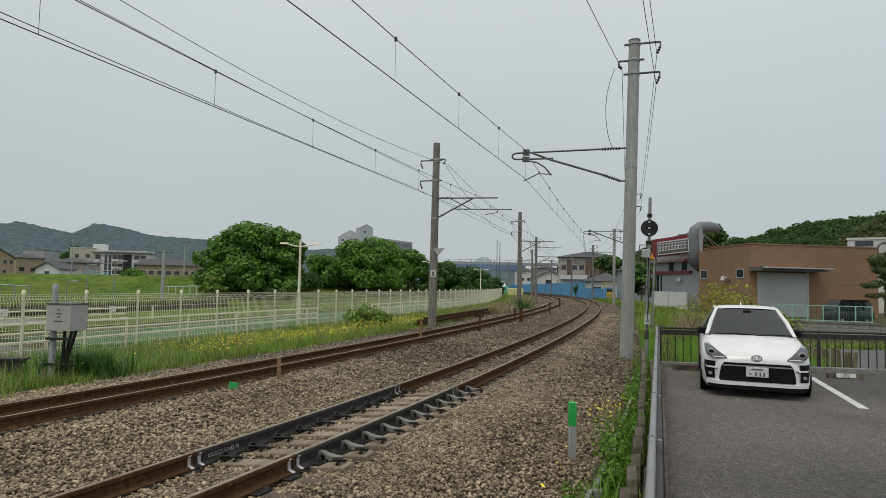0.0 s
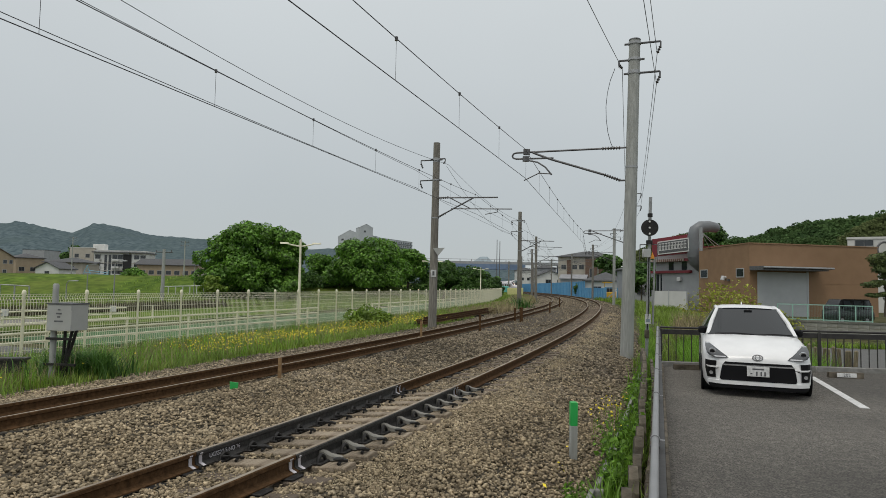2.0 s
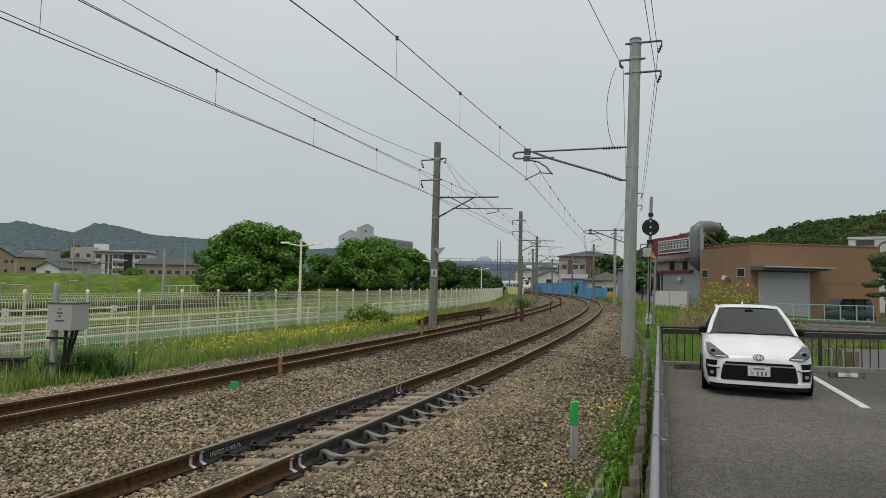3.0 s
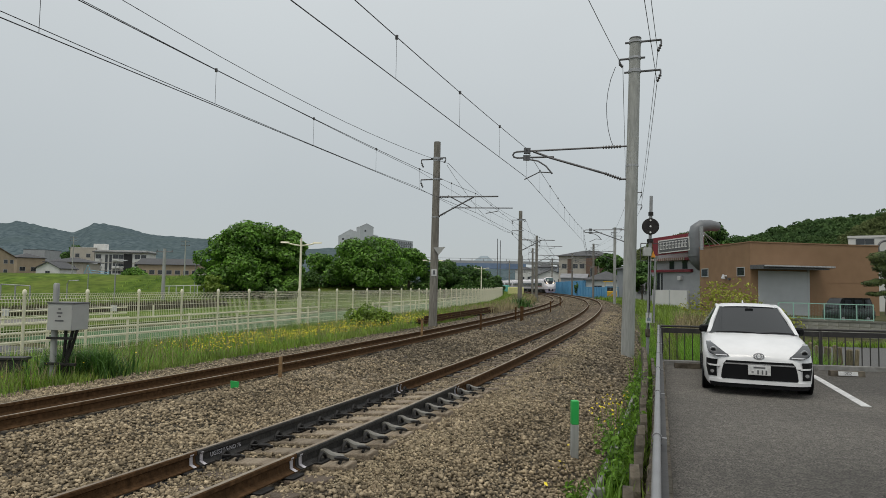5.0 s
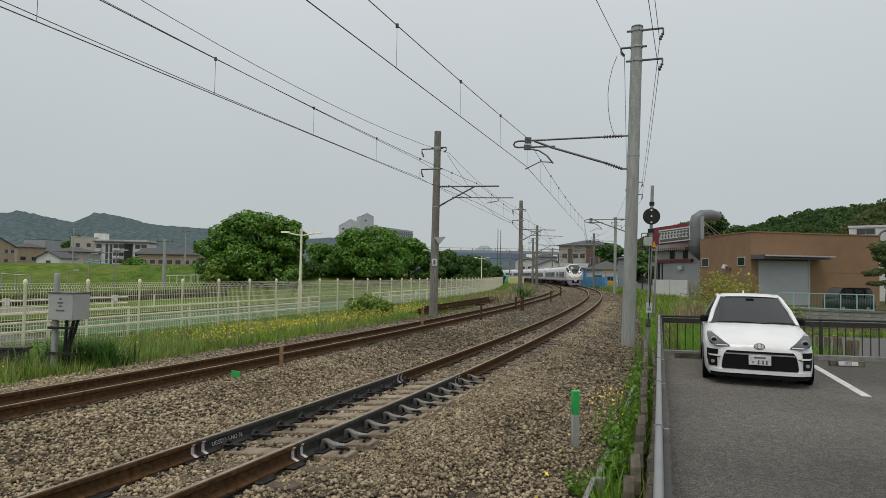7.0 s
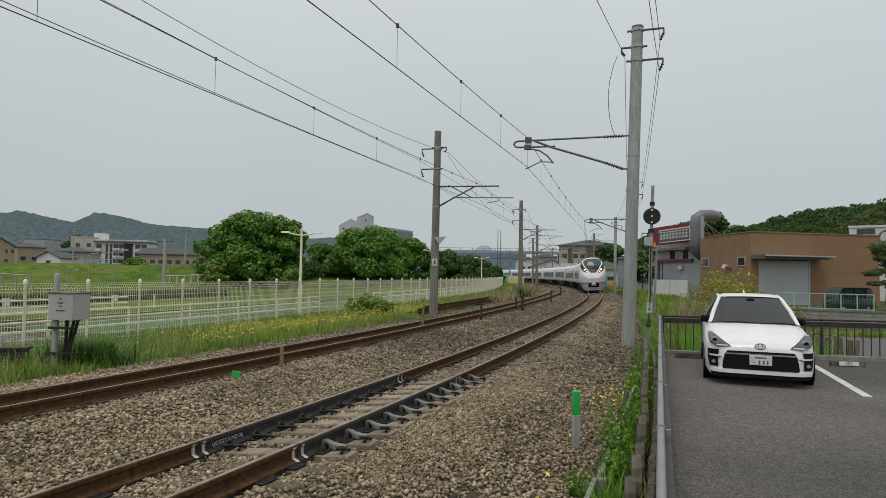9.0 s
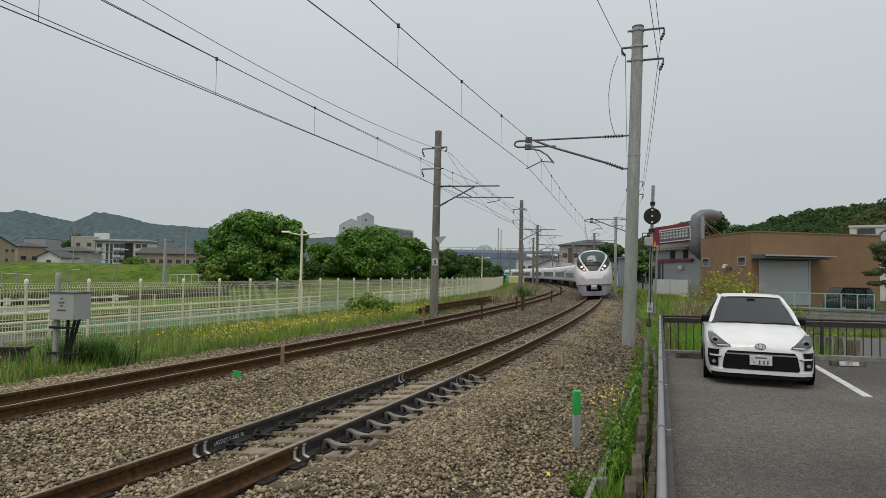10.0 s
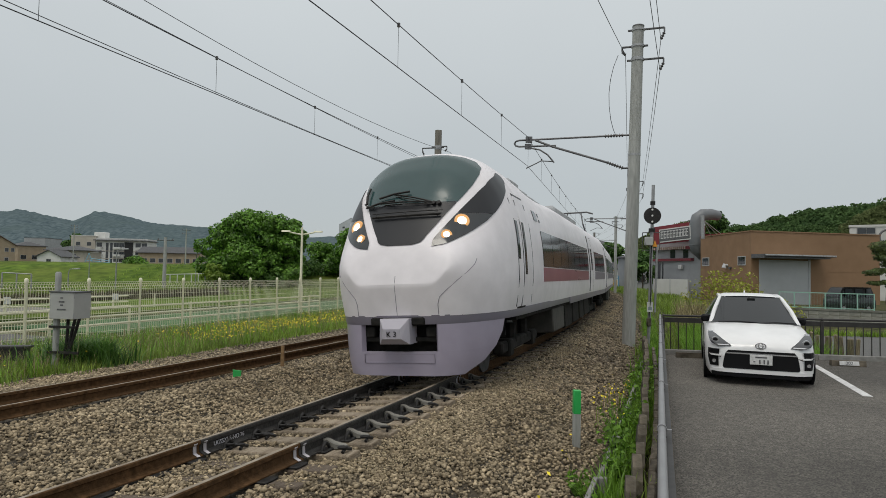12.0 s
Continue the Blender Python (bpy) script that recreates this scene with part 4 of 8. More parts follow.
pipe_fence(lambda q: lot(q, -0.06), 1.5, 12, "dark bar fence with a silver round top rail", M_RAILGREY, 0.125, 0.02)
back_fence = pipe_fence(lambda q: lot(0.02, q), 1.55, 8, "dark brown bar fence along the back of the car park", M_BLACKPAINT, 0.155, 0.022)
fp = lot(0.0, 5.9)
part("gate_post", Geo().box(-0.06, 0.06, -0.05, 0.05, -0.1, 0.86, b=0.01), M_BLACKPAINT, back_fence).matrix_world = Matrix.Translation(fp)

# white bay line
la, lb = Vector((6.97, 12.04, 0.10)), Vector((5.88, 8.88, 0.10))
g = Geo().box(0, (lb - la).length, -0.06, 0.06, 0.0, 0.006)
solid("bay_line", g, M_WHITE, "worn white painted parking bay line", "road marking", kind="structure", m=along(la, lb))

# wheel stops
def wheel_stop(p, ang, number):
    w = thing("wheel_stop", "weathered concrete wheel stop with a white number plate" if number else "weathered concrete wheel stop behind the car", "wheel stop", group="wheel stops")
    prof = [(-0.06, 0), (0.06, 0), (0.045, 0.1), (-0.045, 0.1)]
    m = Matrix.Translation(p) @ Matrix.Rotation(ang, 4, "Z")
    part("block", Geo().loft([[(x, y, z) for y, z in prof] for x in (-0.3, -0.28, 0.28, 0.3)]), M_CONC_OLD, w).matrix_world = m
    if number:
        pl = part("number_plate", Geo().box(-0.17, 0.17, -0.004, 0.004, -0.038, 0.04), M_WHITE, w)
        pl.matrix_world = m @ pose(0, -0.06, 0.055, -12)
        lettering(pl, "202", 0.085, m @ pose(0, -0.066, 0.055, 78, 0, 0), M_STEEL, 0.002)


ang = math.atan2(LOT_E.y, LOT_E.x)
wheel_stop(Vector((7.58, 11.98, 0.10)), ang, True)
wheel_stop(lot(0.55, 0.55), ang, False)
wheel_stop(lot(0.55, 1.6), ang, False)

# old scalloped concrete boards and the low board edge
row = thing("scalloped_edging", "row of dark mossy concrete edging slabs with rounded tops", "edging")
om = [(-0.2, -0.55), (0.2, -0.55), (0.205, -0.27), (0.19, -0.16), (0.13, -0.06), (0.05, -0.01), (0.0, 0.0), (-0.05, -0.01), (-0.13, -0.06), (-0.19, -0.16), (-0.205, -0.27)]
om = [(x * 1.5, z) for x, z in om]
slab = Geo().prism(om, -0.042, 0.042).mesh("slab", M_CONC_OLD, False)
s = 1.0
while s < 19:
    ob = new("slab", slab)
    ob.parent = row
    ob.matrix_world = line_pose(s, -3.54 + 0.031 * (s - 5), random.uniform(-0.02, 0.04)) @ pose(0, random.uniform(-0.02, 0.02), 0, random.uniform(-4, 4), 0, random.uniform(3, 8))
    s += 0.63
row = thing("block_edging", "line of small dark concrete blocks beside the fence", "edging")
blk = Geo().box(-0.19, 0.19, -0.035, 0.035, -0.3, 0.0, b=0.012).mesh("block", M_CONC_OLD)
s = 1.0
while s < 17:
    ob = new("block", blk)
    ob.parent = row
    ob.matrix_world = line_pose(s, -3.69 + 0.028 * (s - 5), -0.1 + random.uniform(-0.02, 0.02)) @ pose(0, 0, 0, 0, random.uniform(-2, 2), random.uniform(-3, 3))
    s += 0.4
edge = thing("board_edging", "low weathered concrete boards holding back the ballast", "edging")
brd = Geo().box(-0.73, 0.73, -0.025, 0.025, -0.3, 0.0, b=0.008).mesh("board", M_KERB)
pst = Geo().box(-0.04, 0.04, -0.04, 0.04, -0.4, 0.03, b=0.008).mesh("post", M_KERB)
s = 0.8
while s < 15:
    for me, ds, do in ((brd, 0, 0), (pst, 0.75, -0.06)):
        ob = new(me.name.split(".")[0], me)
        ob.parent = edge
        ob.matrix_world = line_pose(s + ds, -3.14 + do, -0.24 + random.uniform(-0.03, 0.03)) @ pose(0, 0, 0, random.uniform(-6, 6), random.uniform(-2, 2), random.uniform(-1, 1))
    s += 1.5

# marker stakes
def stake(p, h, w, cap, body, label):
    t = thing("marker_stake", label, "stake", Matrix.Translation(p), group="marker stakes")
    part("post", Geo().box(-w / 2, w / 2, -w / 2, w / 2, -0.15, h * (1 - cap), b=0.006), body, t)
    if cap:
        part("painted_top", Geo().box(-w / 2 - 0.001, w / 2 + 0.001, -w / 2 - 0.001, w / 2 + 0.001, h * (1 - cap), h, b=0.006), M_GREENPAINT, t)


M_WOODSTAKE = mat("brown_stake", (0.16, 0.09, 0.04), (0.3, 0.19, 0.09), 12, 0.85, 0.4)
stake(Vector((1.60, 7.74, -0.35)), 0.67, 0.085, 0.42, M_CONC, "grey concrete marker stake with bright green top")
stake(Vector((-2.99, 11.82, -0.20)), 0.5, 0.06, 0, M_WOODSTAKE, "rusty yellow brown marker stake in the ballast")
stake(Vector((-0.64, 19.78, -0.20)), 0.78, 0.07, 0, M_WOODSTAKE, "rusty brown marker stake between the tracks")
stake(Vector((1.50, 24.99, -0.15)), 0.7, 0.08, 0, M_RUST, "dark rusty marker stake between the tracks")
stake(Vector((3.78, 32.90, -0.12)), 0.7, 0.09, 0, M_RUST, "dark rusty marker stake between the tracks")
stake(Vector((4.05, 32.48, -0.12)), 0.75, 0.16, 0, M_RUST, "broad dark marker stake between the tracks")
stake(Vector((7.38, 43.44, -0.12)), 0.8, 0.09, 0, M_RUST, "dark rusty marker stake between the tracks")
stake(Vector((10.57, 57.11, -0.12)), 0.9, 0.1, 0, M_RUST, "dark rusty marker stake between the tracks")
gp = thing("green_marker", "small bright green metal marker plate in the ballast", "marker", Matrix.Translation((-3.46, 10.62, -0.17)) @ pose(0, 0, 0, 0, 6, 20))
part("plate", Geo().prism([(-0.05, 0.07), (-0.07, 0.2), (0.07, 0.19), (0.065, -0.1), (0.01, -0.1), (0.01, 0.07)], -0.02, 0.02), M_GREENPAINT, gp)

# grey equipment cabinet on its post
cb = Vector((-8.14, 13.36, -0.42))
cab = thing("trackside_cabinet", "grey steel equipment cabinet on a concrete post", "cabinet", Matrix.Translation(cb) @ pose(0, 0, 0, 0, 0, -9))
part("post", Geo().tube([(0, 0, -0.3), (0, 0, 1.86), (0, 0, 1.97), (0, 0, 2.0)], [0.064, 0.06, 0.06, 0.042], 16), M_CONC, cab)
body = part("box", Geo().box(-0.08, 0.49, -0.12, 0.38, 1.02, 1.57, b=0.008), M_GREYPAINT, cab, "light grey steel box")
part("lid", Geo().box(-0.095, 0.505, -0.135, 0.395, 1.572, 1.595), M_STEEL, body)
for z in (1.1, 1.5):
    part("hinge", Geo().tube([(0.492, -0.122, z - 0.05), (0.492, -0.122, z + 0.05)], 0.012, 8), M_GALV, body)
for z, w in ((1.46, 0.06), (1.38, 0.13), (1.31, 0.07), (1.22, 0.2)):
    part("stencil_bar", Geo().box(0.2 - w / 2, 0.2 + w / 2, -0.124, -0.119, z - 0.016, z + 0.016), M_STEEL, body)
part("clamp", Geo().box(-0.1, 0.5, -0.1, -0.06, 0.83, 0.88), M_IRON, cab)
part("clamp", Geo().box(-0.12, 0.6, -0.1, -0.06, 0.3, 0.35), M_IRON, cab)
for x, x2 in ((0.22, 0.2), (0.33, 0.26), (0.42, 0.3)):
    part("cable_pipe", Geo().tube([(x + 0.06 * (x > 0.25), 0.06, 1.03), (x, 0.06, 0.8), (x2, 0.06, 0.45), (x2 - 0.05, 0.06, -0.1)], 0.032, 8), M_IRON, cab)

# stacked spare rails beside the far track and a dark trough end
pile = thing("spare_rails", "rusty spare rails lying stacked beside the line", "rails")
for dy, dz, s0, s1 in ((0, 0, 29.5, 50), (0.5, 0.02, 30, 53), (0.95, 0.0, 31, 52), (0.3, 0.17, 30.5, 50)):
    rings = [[at(s, 7.35 + dy + y, -0.14 + dz + z) for y, z in RAIL] for s in np.arange(s0, s1, 2.0)]
    part("rail", Geo().loft(rings), M_RUST, pile)
for s_ in (30.5, 36, 42, 48):
    part("timber", Geo().box(-0.1, 0.1, -0.7, 0.9, -0.2, 0.0), M_IRON, pile).matrix_world = line_pose(s_, 7.7, -0.29)
tb = Vector((-9.44, 14.06, -0.40))
solid("cable_trough_end", Geo().box(-1.2, 0.25, -0.12, 0.12, 0, 0.28, b=0.02).box(-1.2, 0.3, -0.16, 0.16, 0.28, 0.33), M_BLACKPAINT, "dark concrete cable trough end in the grass", "trough", m=Matrix.Translation(tb) @ pose(0, 0, 0, 0, 0, 10))

# ---- the parked hatchback ----
def hatchback(m):
    M_PEARL = plain("pearl_white_paint", (0.80, 0.80, 0.80), 0.3, coat=0.3)
    M_GLASS = plain("tinted_glass", (0.012, 0.015, 0.017), 0.05, spec=0.45)
    M_LENS = plain("clear_lamp_lens", (0.045, 0.048, 0.052), 0.1, spec=0.6)
    M_BLACK = plain("black_plastic", (0.006, 0.006, 0.007), 0.55, spec=0.2)
    M_TYRE = mat("tyre_rubber", (0.015, 0.015, 0.015), (0.03, 0.03, 0.03), 10, 0.85, 0.2)
    car = thing("car", "parked white hatchback with black grille and tinted glass", "car", m)
    # x runs from the nose backwards, y to the car's own left when seen from behind it, z up
    st = [(0.0, 0.60, 0.50, 0.22), (0.03, 0.66, 0.62, 0.17), (0.1, 0.715, 0.735, 0.145), (0.22, 0.765, 0.80, 0.14), (0.4, 0.825, 0.835, 0.15), (0.65, 0.89, 0.845, 0.17), (0.95, 0.95, 0.847, 0.18), (1.25, 0.985, 0.847, 0.18), (2.0, 1.0, 0.847, 0.18), (2.9, 1.02, 0.847, 0.18), (3.5, 1.03, 0.83, 0.2), (3.8, 0.98, 0.79, 0.24), (3.93, 0.85, 0.72, 0.3)]
    rings = []
    for x, zt, w, zb in st:
        h = [(w * 0.92, zb), (w * 0.985, zb + 0.1), (w, zb + 0.28), (w * 0.995, zb + (zt - zb) * 0.62), (w * 0.965, zt - 0.1), (w * 0.89, zt - 0.035), (w * 0.7, zt + 0.005), (w * 0.35, zt + 0.025), (0.0, zt + 0.03)]
        rings.append([(x, y, z) for y, z in h] + [(x, -y, z) for y, z in h[-2::-1]])
    part("body", Geo().loft(rings), M_PEARL, car, "white car body")
    # cabin: glass shell, then roof and pillars
    ws_rows = []
    for q in np.linspace(0, 1, 7):
        w = 0.72 - 0.195 * q
        x = 1.0 + 0.83 * q
        z = 0.965 + 0.48 * q
        ws_rows.append([(x + 0.16 * (y / 0.73) ** 2 * (1 - 0.4 * q), y * w / 0.73, z + 0.02 * (1 - (y / 0.73) ** 2)) for y in np.linspace(-0.73, 0.73, 13)])
    g = Geo().loft(ws_rows, cap=False, closed=False)
    part("windscreen", g, M_GLASS, car, "dark reflective windscreen")
    # roof
    roof_rows = []
    for x, z, w in ((1.8, 1.445, 0.525), (1.95, 1.475, 0.53), (2.4, 1.495, 0.535), (3.0, 1.48, 0.525), (3.45, 1.43, 0.505), (3.6, 1.38, 0.495)):
        roof_rows.append([(x + 0.1 * (y ** 2), y * w, z + 0.02 * (1 - y * y) - (0.03 if abs(y) > 0.97 else 0)) for y in np.linspace(-1, 1, 11)])
    part("roof", Geo().loft(roof_rows, cap=False, closed=False), M_PEARL, car)
    for sg in (1, -1):
        part("pillar", Geo().tube([(1.2, sg * 0.72, 0.95), (1.5, sg * 0.65, 1.19), (1.9, sg * 0.54, 1.425), (2.4, sg * 0.54, 1.46), (3.0, sg * 0.53, 1.45), (3.55, sg * 0.5, 1.36)], [0.045, 0.04, 0.034, 0.034, 0.034, 0.034], 8), M_PEARL, car)
        g = Geo()
        g.add([(1.2, sg * 0.8, 0.98), (2.2, sg * 0.81, 1.0), (3.3, sg * 0.79, 1.04), (3.75, sg * 0.7, 1.06), (3.5, sg * 0.515, 1.36), (2.95, sg * 0.545, 1.44), (2.2, sg * 0.56, 1.45), (1.85, sg * 0.555, 1.40)], [(0, 1, 6, 7), (1, 2, 5, 6), (2, 3, 4, 5)])
        part("side_window", g, M_GLASS, car)
        mir = part("door_mirror", Geo().box(-0.07, 0.06, -0.085, 0.085, -0.07, 0.07, m=Matrix.Translation((1.5, sg * 0.80, 1.02)), b=0.03), M_BLACK, car, "black door mirror")
        for x in (0.72, 3.25):
            w = part("wheel", Geo().tube([(x, sg * 0.845, 0.3), (x, sg * 0.66, 0.3)], [0.29, 0.3], 28), M_TYRE, car)
            part("rim", Geo().tube([(x, sg * 0.852, 0.3), (x, sg * 0.84, 0.3)], [0.19, 0.2], 20), M_STEEL, w)
            part("wheel_arch", Geo().tube([(x, sg * 0.849, 0.3), (x, sg * 0.8, 0.3)], [0.335, 0.335], 28), M_BLACK, car)
    g = Geo().add([(3.62, -0.485, 1.38), (3.62, 0.485, 1.38), (3.88, 0.66, 1.0), (3.88, -0.66, 1.0)], [(0, 1, 2, 3)])
    part("rear_window", g, M_GLASS, car)

    def face(y, z=0.5):
        """How far back the front lies at a height and width."""
        xs, ws = [r[0] for r in st[:7]], [r[2] for r in st[:7]]
        a = float(np.interp(abs(y) * 1.0, [0] + ws, [0] + xs))
        b = float(np.interp(z, [r[1] for r in st[:7]], xs)) if z > 0.6 else 0
        return max(a, b)

    def front_patch(name, outline, material, out, parent=car, label="", rows=6):
        """A patch laid on the front, its outline given row by row: z, y from, y to."""
        g = Geo()
        rr = []
        for z, ya, yb in outline:
            rr.append([(face(y, z) - out, y, z) for y in np.linspace(ya, yb, 13)])
        g.loft(rr, cap=False, closed=False)
        back = [[(x + out + 0.03, y, z) for x, y, z in r] for r in (rr[0], rr[-1])]
        g.loft([rr[0], back[0]], cap=False, closed=False)
        g.loft([rr[-1], back[1]], cap=False, closed=False)
        return part(name, g, material, parent, label)

    front_patch("grille", [(0.275, -0.55, 0.55), (0.3, -0.57, 0.57), (0.42, -0.555, 0.555), (0.53, -0.53, 0.53), (0.585, -0.49, 0.49)], M_BLACK, 0.012, label="wide black lower grille")
    front_patch("grille_bar", [(0.525, -0.52, 0.52), (0.548, -0.515, 0.515)], M_CHROME, 0.02, label="dull chrome grille bar")
    # the black lip also takes in the shade under the bumper
    front_patch("bumper_lip_shade", [(0.145, -0.7, 0.7), (0.17, -0.74, 0.74), (0.205, -0.74, 0.74)], M_BLACK, 0.03)
    front_patch("bumper_strip", [(0.21, -0.76, 0.76), (0.265, -0.75, 0.75)], M_PEARL, 0.045)
    front_patch("hood_line", [(0.682, -0.47, 0.47), (0.692, -0.47, 0.47)], M_BLACK, 0.006)
    for sg in (1, -1):
        lohi = lambda a, b: (min(sg * a, sg * b), max(sg * a, sg * b))
        front_patch("side_vent", [(0.3, *lohi(0.63, 0.76)), (0.44, *lohi(0.635, 0.79)), (0.59, *lohi(0.62, 0.79))], M_BLACK, 0.012)
        front_patch("vent_blade", [(0.475, *lohi(0.6, 0.75)), (0.5, *lohi(0.6, 0.78))], M_PEARL, 0.035)
        fy = sg * 0.7
        part("fog_lamp", Geo().tube([(face(fy) + 0.02, fy, 0.38), (face(fy) - 0.03, fy, 0.38)], [0.034, 0.03], 14), M_CHROME, car)
        # headlamp: a slanted almond that sweeps back along the wing
        lamp = front_patch("headlamp", [(0.655, *lohi(0.44, 0.66)), (0.68, *lohi(0.46, 0.73)), (0.72, *lohi(0.52, 0.765)), (0.77, *lohi(0.59, 0.78)), (0.82, *lohi(0.66, 0.785)), (0.86, *lohi(0.73, 0.785))], M_LENS, 0.014, label="swept-back headlamp with chrome bowl")
        fx = face(sg * 0.68, 0.735)
        part("lamp_bowl", Geo().tube([(fx + 0.01, sg * 0.68, 0.735), (fx - 0.028, sg * 0.68, 0.735)], [0.06, 0.055], 18), M_CHROME, lamp, "chrome lamp bowl")
        part("projector", Geo().tube([(fx - 0.028, sg * 0.68, 0.735), (fx - 0.036, sg * 0.68, 0.735)], [0.04, 0.03], 16), M_BLACK, lamp)
        front_patch("lamp_edge", [(0.848, *lohi(0.70, 0.775)), (0.862, *lohi(0.71, 0.785))], M_CHROME, 0.02, lamp)
        front_patch("lamp_strip", [(0.66, *lohi(0.47, 0.66)), (0.676, *lohi(0.48, 0.7))], M_CHROME, 0.02, lamp)
    em = part("emblem", Geo().tube([(0.005, 0.075 * math.cos(a), 0.672 + 0.05 * math.sin(a)) for a in np.linspace(0, 2 * math.pi, 25)], 0.011, 6).tube([(0.0, 0.035 * math.cos(a), 0.677 + 0.04 * math.sin(a)) for a in np.linspace(0, 2 * math.pi, 17)], 0.008, 6), M_CHROME, car, "oval chrome emblem")
    pl = part("licence_plate", Geo().box(-0.055, -0.045, -0.165, 0.165, 0.365, 0.53, b=0.003), M_WHITE, car, "white licence plate")
    for y, z, w, h in ((0.0, 0.49, 0.17, 0.022), (0.02, 0.415, 0.022, 0.07), (-0.045, 0.415, 0.022, 0.07), (-0.1, 0.415, 0.022, 0.07), (0.1, 0.415, 0.03, 0.02)):
        part("plate_bar", Geo().box(-0.058, -0.0555, y - w / 2, y + w / 2, z - h / 2, z + h / 2), M_STEEL, pl)
    for y0, y1 in ((0.6, -0.05), (-0.05, -0.66)):
        part("wiper", Geo().tube([(1.0 + 0.12 * abs(y0), y0, 0.985), (1.0, (y0 + y1) / 2, 1.01), (1.02 + 0.1 * abs(y1), y1, 0.995)], 0.012, 6), M_BLACK, car)
    part("inside_mirror", Geo().box(1.7, 1.73, -0.07, 0.07, 1.385, 1.425, b=0.008), M_BLACK, car)
    for q in (-0.3, 0.34):
        part("door_seam", Geo().tube([(1.32, math.copysign(0.853, q), 0.3), (1.3, math.copysign(0.853, q), 0.6), (1.34, math.copysign(0.845, q), 0.93)], 0.006, 5), M_BLACK, car)
    part("sensor_box", Geo().box(1.74, 1.8, -0.05, 0.05, 1.40, 1.44, b=0.008), M_LENS, car)
    part("roof_aerial", Geo().tube([(3.2, 0, 1.49), (3.3, 0, 1.56)], [0.02, 0.006], 6), M_PEARL, car)
    return car


car_dir = math.atan2(-LOT_D.y, -LOT_D.x) + radians(-2.6)
hatchback(Matrix.Translation(Vector((4.73, 9.55, LOT_Z))) @ Matrix.Rotation(car_dir, 4, "Z") @ Matrix.Diagonal((1, 0.915, 0.885, 1)))

# ---- poles, brackets and overhead wires ----
def insulator(parent, a, b, n=6, r=0.055):
    a, b = Vector(a), Vector(b)
    pts, rad = [a], [0.02]
    for i in range(n):
        for q, rr in ((0.1, 0.025), (0.35, r), (0.6, r), (0.85, 0.025)):
            pts.append(a + (b - a) * ((i + q) / n))
            rad.append(rr)
    part("insulator", Geo().tube(pts + [b], rad + [0.02], 8), M_INSUL, parent, "ribbed grey insulator")


def side_hook(parent, p, d, length, hang):
    """A short crossarm with a hanging insulator. Returns the wire's place."""
    e = p + d * length
    part("crossarm", Geo().tube([p - d * 0.3, e], 0.032, 6), M_STEEL, parent)
    part("arm_clamp", Geo().tube([p - Vector((0, 0, 0.035)), p + Vector((0, 0, 0.035))], 0.19, 16), M_GALV, parent)
    part("hook", Geo().tube([e, e - Vector((0, 0, 0.14))], 0.025, 6), M_STEEL, parent)
    f = e - Vector((0, 0, 0.14)) - d * 0.1 - Vector((0, 0, hang))
    insulator(parent, e - Vector((0, 0, 0.14)), f, 3, 0.05)
    return f


def mast(base, top, r0, r1, material, label):
    t = thing("catenary_mast", label, "utility pole", group="railway masts")
    part("pole", Geo().tube([base, top], [r0, r1], 20), material, t)
    for q in (0.6, 0.9):
        p = base.lerp(top, q)
        r = r0 + (r1 - r0) * q
        part("band", Geo().tube([p - Vector((0, 0, 0.03)), p + Vector((0, 0, 0.03))], r + 0.008, 16), M_GALV, t)
    return t


def tube_bracket(t, base, d, reach, z_up, z_low, r):
    """Curved tube bracket of the nearer track; d points to the track."""
    p = lambda q, z: Vector((base.x, base.y, 0)) + d * q + Vector((0, 0, z))
    for z in (z_up, z_low):
        part("bracket_foot", Geo().tube([p(-0.2, z), p(r + 0.02, z)], 0.028, 8), M_STEEL, t)
    insulator(t, p(r, z_up), p(0.75, z_up), 7)
    part("top_tube", Geo().tube([p(0.75, z_up), p(reach + 0.32, z_up), p(reach + 0.42, z_up - 0.03), p(reach + 0.46, z_up - 0.1), p(reach + 0.42, z_up - 0.17), p(reach + 0.32, z_up - 0.2), p(reach - 0.85, z_up - 0.22)], 0.03, 8), M_STEEL, t)
    insulator(t, p(r, z_low), p(0.68, z_low + 0.2), 7)
    part("strut", Geo().tube([p(0.68, z_low + 0.2), p(reach - 0.75, z_up - 0.25), p(reach - 0.2, z_up - 0.02)], 0.035, 8), M_STEEL, t)
    part("wire_clamp", Geo().box(-0.1, 0.1, -0.06, 0.06, -0.08, 0.1, m=Matrix.Translation(p(reach, z_up))), M_STEEL, t)
    part("wire_clamp", Geo().box(-0.1, 0.1, -0.06, 0.06, -0.08, 0.08, m=Matrix.Translation(p(reach + 0.02, z_up - 0.21))), M_STEEL, t)
    part("drop_arm", Geo().tube([p(reach, z_up - 0.25), p(reach - 0.35, z_up - 0.33), p(reach - 0.6, z_up - 0.5), p(reach - 0.8, z_up - 0.75)], 0.025, 8), M_STEEL, t)
    part("steady_arm", Geo().tube([p(reach - 0.8, z_up - 0.72), p(reach - 0.4, z_up - 0.68), p(reach + 0.08, z_up - 0.9)], 0.018, 8), M_STEEL, t)


